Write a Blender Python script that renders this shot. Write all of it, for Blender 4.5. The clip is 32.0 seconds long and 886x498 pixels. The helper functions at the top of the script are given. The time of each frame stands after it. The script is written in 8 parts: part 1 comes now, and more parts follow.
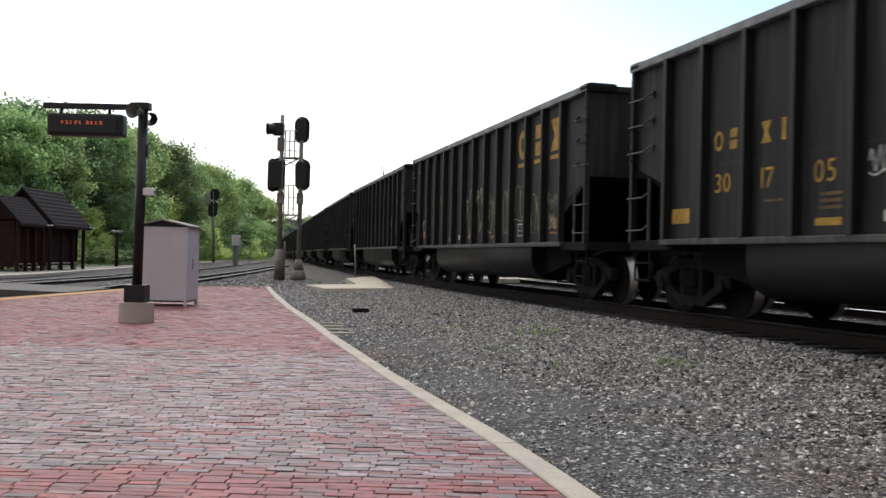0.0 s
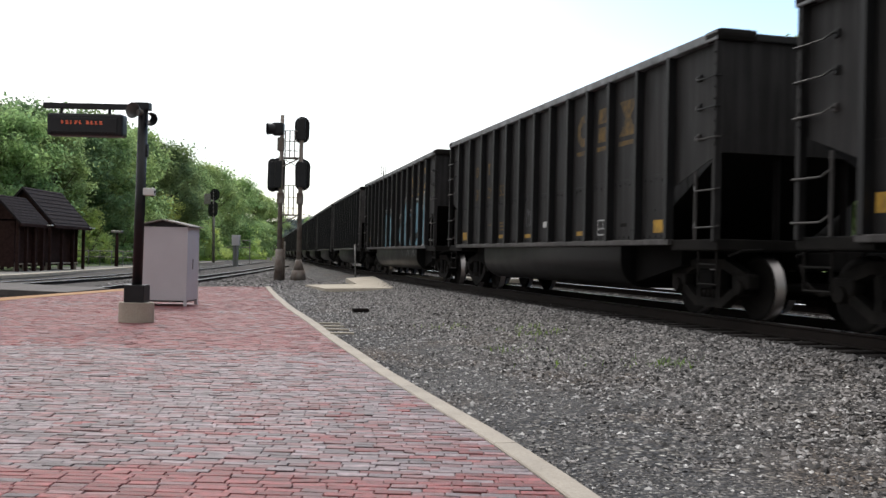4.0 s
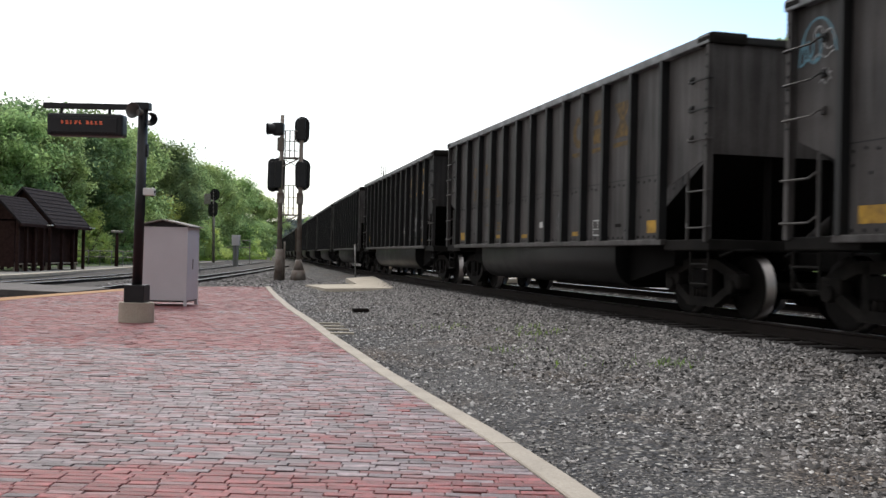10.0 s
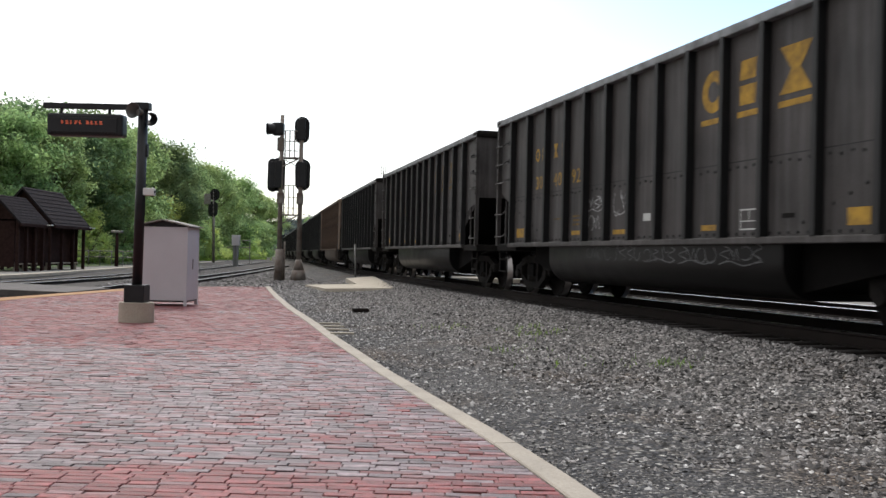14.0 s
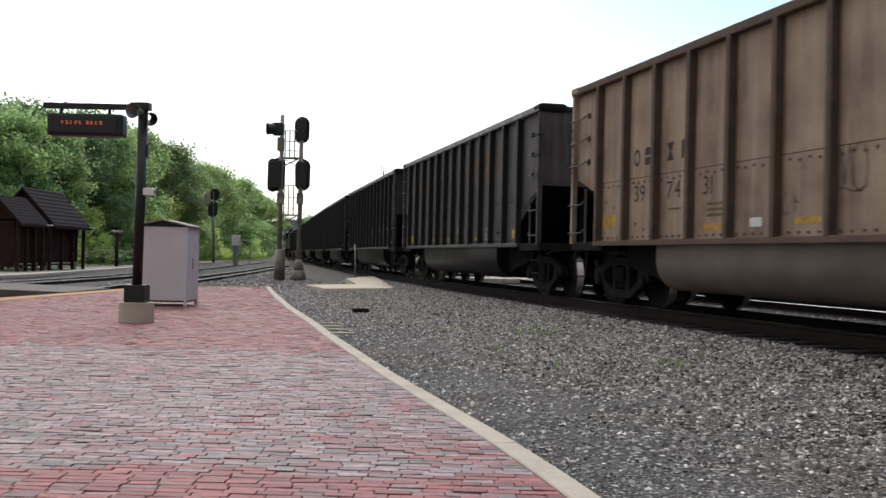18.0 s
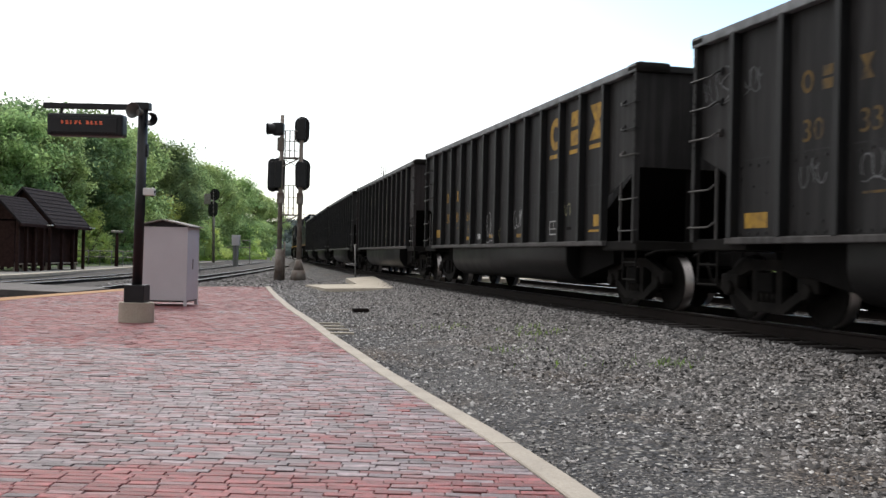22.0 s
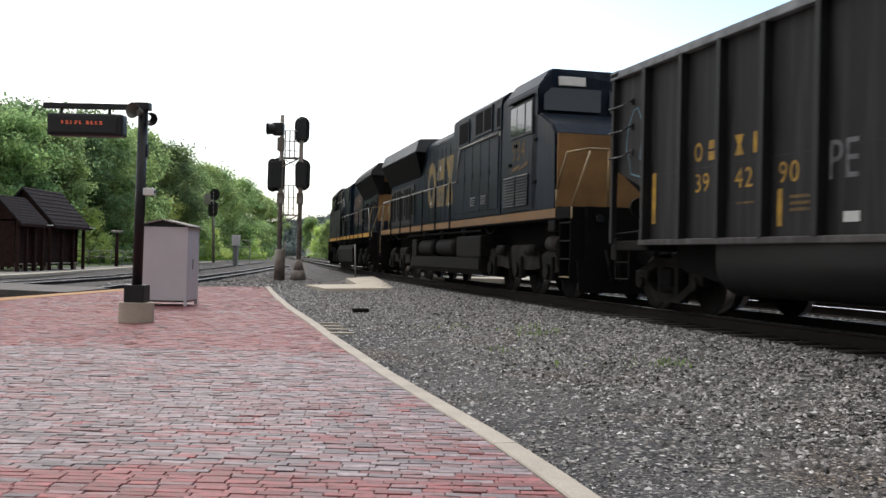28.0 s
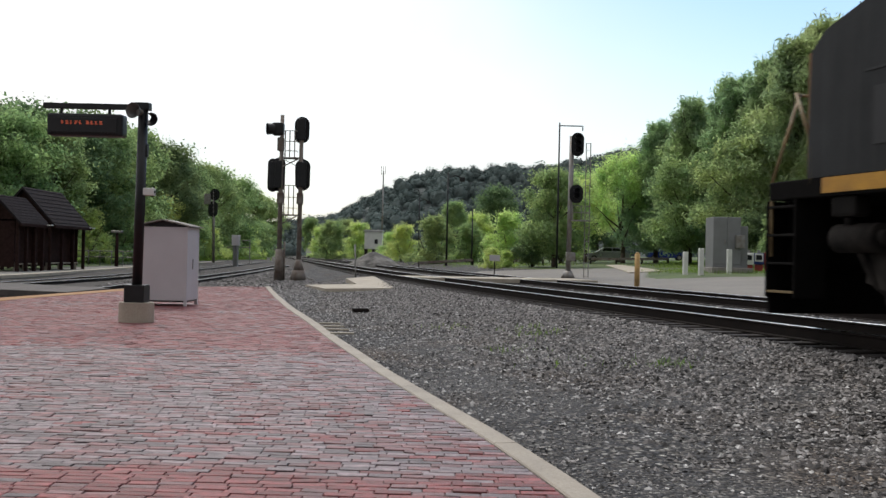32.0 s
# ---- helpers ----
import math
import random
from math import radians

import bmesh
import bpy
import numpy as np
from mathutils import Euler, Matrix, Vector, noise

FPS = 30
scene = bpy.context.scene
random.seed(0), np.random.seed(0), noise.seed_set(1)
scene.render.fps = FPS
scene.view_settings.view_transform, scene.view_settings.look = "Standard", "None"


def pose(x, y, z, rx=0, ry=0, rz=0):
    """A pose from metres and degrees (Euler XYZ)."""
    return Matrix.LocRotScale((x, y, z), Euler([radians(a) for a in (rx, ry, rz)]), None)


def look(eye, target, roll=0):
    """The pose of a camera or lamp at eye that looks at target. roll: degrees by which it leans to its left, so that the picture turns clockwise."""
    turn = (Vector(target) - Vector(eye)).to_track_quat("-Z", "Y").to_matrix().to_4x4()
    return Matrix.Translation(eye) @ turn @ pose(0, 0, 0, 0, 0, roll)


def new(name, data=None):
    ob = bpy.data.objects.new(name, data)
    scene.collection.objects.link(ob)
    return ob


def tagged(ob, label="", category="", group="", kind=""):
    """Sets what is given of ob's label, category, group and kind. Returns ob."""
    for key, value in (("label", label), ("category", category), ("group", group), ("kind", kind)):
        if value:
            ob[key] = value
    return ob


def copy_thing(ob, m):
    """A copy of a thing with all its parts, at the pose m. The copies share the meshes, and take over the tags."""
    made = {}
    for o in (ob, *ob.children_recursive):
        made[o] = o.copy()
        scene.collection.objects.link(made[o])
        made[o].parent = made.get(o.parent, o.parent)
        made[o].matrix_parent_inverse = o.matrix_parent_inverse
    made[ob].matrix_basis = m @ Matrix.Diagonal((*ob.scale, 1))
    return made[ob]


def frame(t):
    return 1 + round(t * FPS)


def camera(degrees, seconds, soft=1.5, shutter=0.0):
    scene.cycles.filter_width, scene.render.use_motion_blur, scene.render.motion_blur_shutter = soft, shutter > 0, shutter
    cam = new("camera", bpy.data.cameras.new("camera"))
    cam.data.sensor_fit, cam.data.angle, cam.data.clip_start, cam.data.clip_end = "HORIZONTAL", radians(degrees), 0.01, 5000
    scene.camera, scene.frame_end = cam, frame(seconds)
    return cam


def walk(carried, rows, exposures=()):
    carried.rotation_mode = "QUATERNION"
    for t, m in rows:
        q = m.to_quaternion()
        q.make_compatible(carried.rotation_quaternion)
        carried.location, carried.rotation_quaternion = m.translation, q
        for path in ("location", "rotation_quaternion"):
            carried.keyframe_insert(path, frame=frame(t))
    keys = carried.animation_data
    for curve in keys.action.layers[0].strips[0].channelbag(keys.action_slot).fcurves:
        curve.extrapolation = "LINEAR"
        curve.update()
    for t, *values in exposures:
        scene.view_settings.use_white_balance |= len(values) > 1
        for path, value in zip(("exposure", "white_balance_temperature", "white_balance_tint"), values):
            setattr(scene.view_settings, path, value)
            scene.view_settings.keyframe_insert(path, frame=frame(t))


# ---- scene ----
cam = camera(49.48, 32.0, soft=1.48, shutter=0.16)
EYE_H = 1.3535
CAM_POSE = pose(0, 0, EYE_H, 90.466, 0, 0) @ pose(0, 0, 0, 0, 0, 1.306)
walk(cam, [(0.0, CAM_POSE), (32.0, CAM_POSE)], exposures=[(0.0, 0.0), (20.0, 0.02), (23.0, 0.1), (31.0, 0.1), (31.5, -0.12), (32.0, -0.38)])

# ------------------------------------------------------------------ light
SUN_EL, SUN_AZ = 54.0, -14.0        # azimuth from +y towards +x
_se, _sa = radians(SUN_EL), radians(SUN_AZ)
SUN_DIR = (math.sin(_sa) * math.cos(_se), math.cos(_sa) * math.cos(_se), math.sin(_se))
world = bpy.data.worlds.new("hazy_sky")
scene.world = world
world.use_nodes = True
wn, wl = world.node_tree.nodes, world.node_tree.links
wn.clear()
w_out = wn.new("ShaderNodeOutputWorld")
w_sky = wn.new("ShaderNodeTexSky")
w_sky.sky_type = "NISHITA"
w_sky.sun_disc = False
w_sky.sun_elevation, w_sky.sun_rotation = _se, _sa
w_sky.air_density, w_sky.dust_density, w_sky.ozone_density = 1.4, 0.2, 3.0
w_bg1 = wn.new("ShaderNodeBackground")
w_bg1.inputs["Strength"].default_value = 0.20
# hazy cloud, brighter around the veiled sun
w_bg2 = wn.new("ShaderNodeBackground")
w_bg2.inputs["Color"].default_value = (1.0, 0.99, 0.985, 1)
w_co = wn.new("ShaderNodeTexCoord")
w_dot = wn.new("ShaderNodeVectorMath")
w_dot.operation = "DOT_PRODUCT"
w_dot.inputs[1].default_value = SUN_DIR
w_gl = wn.new("ShaderNodeMapRange")
w_gl.interpolation_type = "SMOOTHSTEP"
w_gl.inputs["From Min"].default_value, w_gl.inputs["From Max"].default_value = -0.55, 0.95
w_gl.inputs["To Min"].default_value, w_gl.inputs["To Max"].default_value = 0.24, 1.55
w_no = wn.new("ShaderNodeTexNoise")
w_no.inputs["Scale"].default_value = 2.3
w_no.inputs["Detail"].default_value = 6.0
w_ra = wn.new("ShaderNodeValToRGB")
w_ra.color_ramp.elements[0].position, w_ra.color_ramp.elements[0].color = 0.36, (0.7, 0.7, 0.7, 1)
w_ra.color_ramp.elements[1].position, w_ra.color_ramp.elements[1].color = 0.60, (1, 1, 1, 1)
w_mx = wn.new("ShaderNodeMixShader")
wl.new(w_co.outputs["Generated"], w_no.inputs["Vector"])
wl.new(w_co.outputs["Generated"], w_dot.inputs[0])
wl.new(w_dot.outputs["Value"], w_gl.inputs["Value"])
wl.new(w_gl.outputs["Result"], w_bg2.inputs["Strength"])
wl.new(w_no.outputs["Fac"], w_ra.inputs["Fac"])
w_d2 = wn.new("ShaderNodeVectorMath")
w_d2.operation = "DOT_PRODUCT"
w_d2.inputs[1].default_value = Vector((0.45, 0.70, 0.55)).normalized()
w_th = wn.new("ShaderNodeMapRange")
w_th.interpolation_type = "SMOOTHSTEP"
w_th.inputs["From Min"].default_value, w_th.inputs["From Max"].default_value = 0.785, 0.93
w_th.inputs["To Min"].default_value, w_th.inputs["To Max"].default_value = 1.0, 0.0
w_mu = wn.new("ShaderNodeMath")
w_mu.operation = "MULTIPLY"
wl.new(w_co.outputs["Generated"], w_d2.inputs[0])
wl.new(w_d2.outputs["Value"], w_th.inputs["Value"])
wl.new(w_ra.outputs["Color"], w_mu.inputs[0])
wl.new(w_th.outputs["Result"], w_mu.inputs[1])
wl.new(w_mu.outputs["Value"], w_mx.inputs["Fac"])
wl.new(w_sky.outputs["Color"], w_bg1.inputs["Color"])
wl.new(w_bg1.outputs["Background"], w_mx.inputs[1])
wl.new(w_bg2.outputs["Background"], w_mx.inputs[2])
wl.new(w_mx.outputs["Shader"], w_out.inputs["Surface"])

sun_data = bpy.data.lights.new("sun", "SUN")
sun_data.energy, sun_data.angle, sun_data.color = 2.6, radians(22), (1.0, 0.96, 0.9)
sun = new("sun", sun_data)
sun.matrix_basis = look((0, 0, 60), (-math.sin(_sa) * math.cos(_se) * 50, -math.cos(_sa) * math.cos(_se) * 50, 60 - math.sin(_se) * 50))

# ------------------------------------------------------------------ materials


def mat(name, col, rough=0.7, metal=0.0, var=0.25, scale=8.0, fine=60.0, bump=0.15, col2=None, island=0.0, obrand=0.0, spec=0.35, stretch=(1, 1, 1), streak=0.0, grain=0.5):
    """A procedural surface: two scales of variation, optional second colour for stains, per-piece variation."""
    m = bpy.data.materials.new(name)
    m.use_nodes = True
    n, l = m.node_tree.nodes, m.node_tree.links
    b = n["Principled BSDF"]
    b.inputs["Roughness"].default_value, b.inputs["Metallic"].default_value = rough, metal
    b.inputs["Specular IOR Level"].default_value = spec
    co = n.new("ShaderNodeTexCoord")
    mp = n.new("ShaderNodeMapping")
    mp.inputs["Scale"].default_value = stretch
    l.new(co.outputs["Object"], mp.inputs["Vector"])
    n1, n2 = n.new("ShaderNodeTexNoise"), n.new("ShaderNodeTexNoise")
    n1.inputs["Scale"].default_value, n1.inputs["Detail"].default_value = scale, 4.0
    n2.inputs["Scale"].default_value, n2.inputs["Detail"].default_value = fine, 3.0
    l.new(mp.outputs["Vector"], n1.inputs["Vector"])
    l.new(mp.outputs["Vector"], n2.inputs["Vector"])
    dark = tuple(c * (1 - var) for c in col)
    lite = tuple(min(1, c * (1 + var)) for c in col)
    r1 = n.new("ShaderNodeValToRGB")
    r1.color_ramp.elements[0].position, r1.color_ramp.elements[1].position = 0.32, 0.68
    r1.color_ramp.elements[0].color = (*(col2 or dark), 1)
    r1.color_ramp.elements[1].color = (*lite, 1)
    l.new(n1.outputs["Fac"], r1.inputs["Fac"])
    mx = n.new("ShaderNodeMixRGB")
    mx.blend_type = "MULTIPLY"
    mx.inputs["Fac"].default_value = grain
    r2 = n.new("ShaderNodeValToRGB")
    r2.color_ramp.elements[0].position, r2.color_ramp.elements[1].position = 0.3, 0.7
    r2.color_ramp.elements[0].color, r2.color_ramp.elements[1].color = (0.6, 0.6, 0.6, 1), (1, 1, 1, 1)
    l.new(n2.outputs["Fac"], r2.inputs["Fac"])
    l.new(r1.outputs["Color"], mx.inputs[1])
    l.new(r2.outputs["Color"], mx.inputs[2])
    last = mx.outputs["Color"]
    if streak:
        sm = n.new("ShaderNodeMapping")
        sm.inputs["Scale"].default_value = (5, 5, 0.35)
        sn = n.new("ShaderNodeTexNoise")
        sn.inputs["Scale"].default_value, sn.inputs["Detail"].default_value = 1.5, 5.0
        l.new(co.outputs["Object"], sm.inputs["Vector"])
        l.new(sm.outputs["Vector"], sn.inputs["Vector"])
        sr = n.new("ShaderNodeValToRGB")
        sr.color_ramp.elements[0].position, sr.color_ramp.elements[1].position = 0.45, 0.72
        sr.color_ramp.elements[0].color, sr.color_ramp.elements[1].color = (0, 0, 0, 1), (streak, streak, streak, 1)
        l.new(sn.outputs["Fac"], sr.inputs["Fac"])
        sx = n.new("ShaderNodeMixRGB")
        sx.blend_type = "ADD"
        sx.inputs["Fac"].default_value = 1.0
        l.new(last, sx.inputs[1])
        l.new(sr.outputs["Color"], sx.inputs[2])
        last = sx.outputs["Color"]
    if island or obrand:
        if island:
            src = n.new("ShaderNodeNewGeometry").outputs["Random Per Island"]
        else:
            src = n.new("ShaderNodeObjectInfo").outputs["Random"]
        k = island or obrand
        mr = n.new("ShaderNodeMapRange")
        mr.inputs["To Min"].default_value, mr.inputs["To Max"].default_value = 1 - k, 1 + k
        l.new(src, mr.inputs["Value"])
        hs = n.new("ShaderNodeHueSaturation")
        l.new(mr.outputs["Result"], hs.inputs["Value"])
        l.new(last, hs.inputs["Color"])
        last = hs.outputs["Color"]
    l.new(last, b.inputs["Base Color"])
    rr = n.new("ShaderNodeMapRange")
    rr.inputs["To Min"].default_value, rr.inputs["To Max"].default_value = max(0.02, rough - 0.12), min(1, rough + 0.12)
    l.new(n1.outputs["Fac"], rr.inputs["Value"])
    l.new(rr.outputs["Result"], b.inputs["Roughness"])
    if bump:
        bp = n.new("ShaderNodeBump")
        bp.inputs["Strength"].default_value, bp.inputs["Distance"].default_value = bump, 0.02
        l.new(n2.outputs["Fac"], bp.inputs["Height"])
        l.new(bp.outputs["Normal"], b.inputs["Normal"])
    return m


def leaf_mat(name, col, island=0.2):
    m = bpy.data.materials.new(name)
    m.use_nodes = True
    n, l = m.node_tree.nodes, m.node_tree.links
    n.clear()
    out = n.new("ShaderNodeOutputMaterial")
    d, t, mx = n.new("ShaderNodeBsdfDiffuse"), n.new("ShaderNodeBsdfTranslucent"), n.new("ShaderNodeMixShader")
    mx.inputs["Fac"].default_value = 0.55
    g = n.new("ShaderNodeNewGeometry")
    oi = n.new("ShaderNodeObjectInfo")
    mr = n.new("ShaderNodeMapRange")
    mr.inputs["To Min"].default_value, mr.inputs["To Max"].default_value = 1 - island, 1 + island
    l.new(g.outputs["Random Per Island"], mr.inputs["Value"])
    mr2 = n.new("ShaderNodeMapRange")
    mr2.inputs["To Min"].default_value, mr2.inputs["To Max"].default_value = 0.475, 0.525
    l.new(oi.outputs["Random"], mr2.inputs["Value"])
    no = n.new("ShaderNodeTexNoise")
    no.inputs["Scale"].default_value = 0.5
    co = n.new("ShaderNodeTexCoord")
    l.new(co.outputs["Object"], no.inputs["Vector"])
    rp = n.new("ShaderNodeValToRGB")
    rp.color_ramp.elements[0].position, rp.color_ramp.elements[1].position = 0.35, 0.65
    rp.color_ramp.elements[0].color = (col[0] * 0.82, col[1] * 0.86, col[2] * 0.95, 1)
    rp.color_ramp.elements[1].color = (col[0] * 1.2, col[1] * 1.1, col[2], 1)
    l.new(no.outputs["Fac"], rp.inputs["Fac"])
    hs = n.new("ShaderNodeHueSaturation")
    l.new(rp.outputs["Color"], hs.inputs["Color"])
    l.new(mr.outputs["Result"], hs.inputs["Value"])
    l.new(mr2.outputs["Result"], hs.inputs["Hue"])
    l.new(hs.outputs["Color"], d.inputs["Color"])
    tr = n.new("ShaderNodeMixRGB")
    tr.blend_type = "MULTIPLY"
    tr.inputs["Fac"].default_value = 1.0
    tr.inputs[2].default_value = (2.0, 2.1, 1.7, 1)
    l.new(hs.outputs["Color"], tr.inputs[1])
    l.new(tr.outputs["Color"], t.inputs["Color"])
    l.new(d.outputs["BSDF"], mx.inputs[1])
    l.new(t.outputs["BSDF"], mx.inputs[2])
    l.new(mx.outputs["Shader"], out.inputs["Surface"])
    return m


def glow_mat(name, col, strength):
    m = bpy.data.materials.new(name)
    m.use_nodes = True
    b = m.node_tree.nodes["Principled BSDF"]
    b.inputs["Base Color"].default_value = (*col, 1)
    b.inputs["Emission Color"].default_value = (*col, 1)
    b.inputs["Emission Strength"].default_value = strength
    return m


def glass_mat(name, col, rough=0.05):
    m = bpy.data.materials.new(name)
    m.use_nodes = True
    b = m.node_tree.nodes["Principled BSDF"]
    b.inputs["Base Color"].default_value = (*col, 1)
    b.inputs["Roughness"].default_value = rough
    b.inputs["Specular IOR Level"].default_value = 0.8
    return m


def gravel_mat(name):
    """Packed crushed stone: a shade to every stone, gaps painted dark as if shaded, two sizes, and soft dusty patches.
    """
    m = bpy.data.materials.new(name)
    m.use_nodes = True
    n, l = m.node_tree.nodes, m.node_tree.links
    b = n["Principled BSDF"]
    b.inputs["Roughness"].default_value = 0.95
    b.inputs["Specular IOR Level"].default_value = 0.2
    co = n.new("ShaderNodeTexCoord")
    cols, hts = [], []
    for sc in (24.0, 55.0):
        v = n.new("ShaderNodeTexVoronoi")
        v.inputs["Scale"].default_value = sc
        l.new(co.outputs["Object"], v.inputs["Vector"])
        sp = n.new("ShaderNodeSeparateColor")
        l.new(v.outputs["Color"], sp.inputs["Color"])
        r = n.new("ShaderNodeValToRGB")
        e = r.color_ramp.elements
        e[0].position, e[0].color = 0.0, (0.042, 0.042, 0.046, 1)
        e[1].position, e[1].color = 1.0, (0.42, 0.41, 0.385, 1)
        k = e.new(0.55)
        k.color = (0.084, 0.084, 0.089, 1)
        k = e.new(0.85)
        k.color = (0.147, 0.136, 0.127, 1)
        l.new(sp.outputs["Red"], r.inputs["Fac"])
        # colour falls off towards cell edges, painting in the shade between stones
        g = n.new("ShaderNodeMapRange")
        g.inputs["From Min"].default_value, g.inputs["From Max"].default_value = 0.35, 0.75
        g.inputs["To Min"].default_value, g.inputs["To Max"].default_value = 1.0, 0.25
        l.new(v.outputs["Distance"], g.inputs["Value"])
        x = n.new("ShaderNodeMixRGB")
        x.blend_type = "MULTIPLY"
        x.inputs["Fac"].default_value = 1.0
        l.new(r.outputs["Color"], x.inputs[1])
        l.new(g.outputs["Result"], x.inputs[2])
        cols.append(x.outputs["Color"])
        hts.append(g.outputs["Result"])
    no = n.new("ShaderNodeTexNoise")
    no.inputs["Scale"].default_value, no.inputs["Detail"].default_value = 0.9, 4.0
    l.new(co.outputs["Object"], no.inputs["Vector"])
    rp = n.new("ShaderNodeValToRGB")
    rp.color_ramp.elements[0].position, rp.color_ramp.elements[1].position = 0.42, 0.58
    l.new(no.outputs["Fac"], rp.inputs["Fac"])
    mx = n.new("ShaderNodeMixRGB")
    l.new(rp.outputs["Color"], mx.inputs["Fac"])
    l.new(cols[0], mx.inputs[1])
    l.new(cols[1], mx.inputs[2])
    tint = n.new("ShaderNodeMixRGB")
    tint.blend_type = "MULTIPLY"
    tint.inputs[2].default_value = (1.10, 0.93, 0.80, 1)
    n2 = n.new("ShaderNodeTexNoise")
    n2.inputs["Scale"].default_value = 0.5
    l.new(co.outputs["Object"], n2.inputs["Vector"])
    r3 = n.new("ShaderNodeValToRGB")
    r3.color_ramp.elements[0].position, r3.color_ramp.elements[1].position = 0.50, 0.70
    l.new(n2.outputs["Fac"], r3.inputs["Fac"])
    l.new(r3.outputs["Color"], tint.inputs["Fac"])
    l.new(mx.outputs["Color"], tint.inputs[1])
    l.new(tint.outputs["Color"], b.inputs["Base Color"])
    bp = n.new("ShaderNodeBump")
    bp.inputs["Strength"].default_value, bp.inputs["Distance"].default_value = 0.9, 0.02
    l.new(hts[0], bp.inputs["Height"])
    l.new(bp.outputs["Normal"], b.inputs["Normal"])
    return m


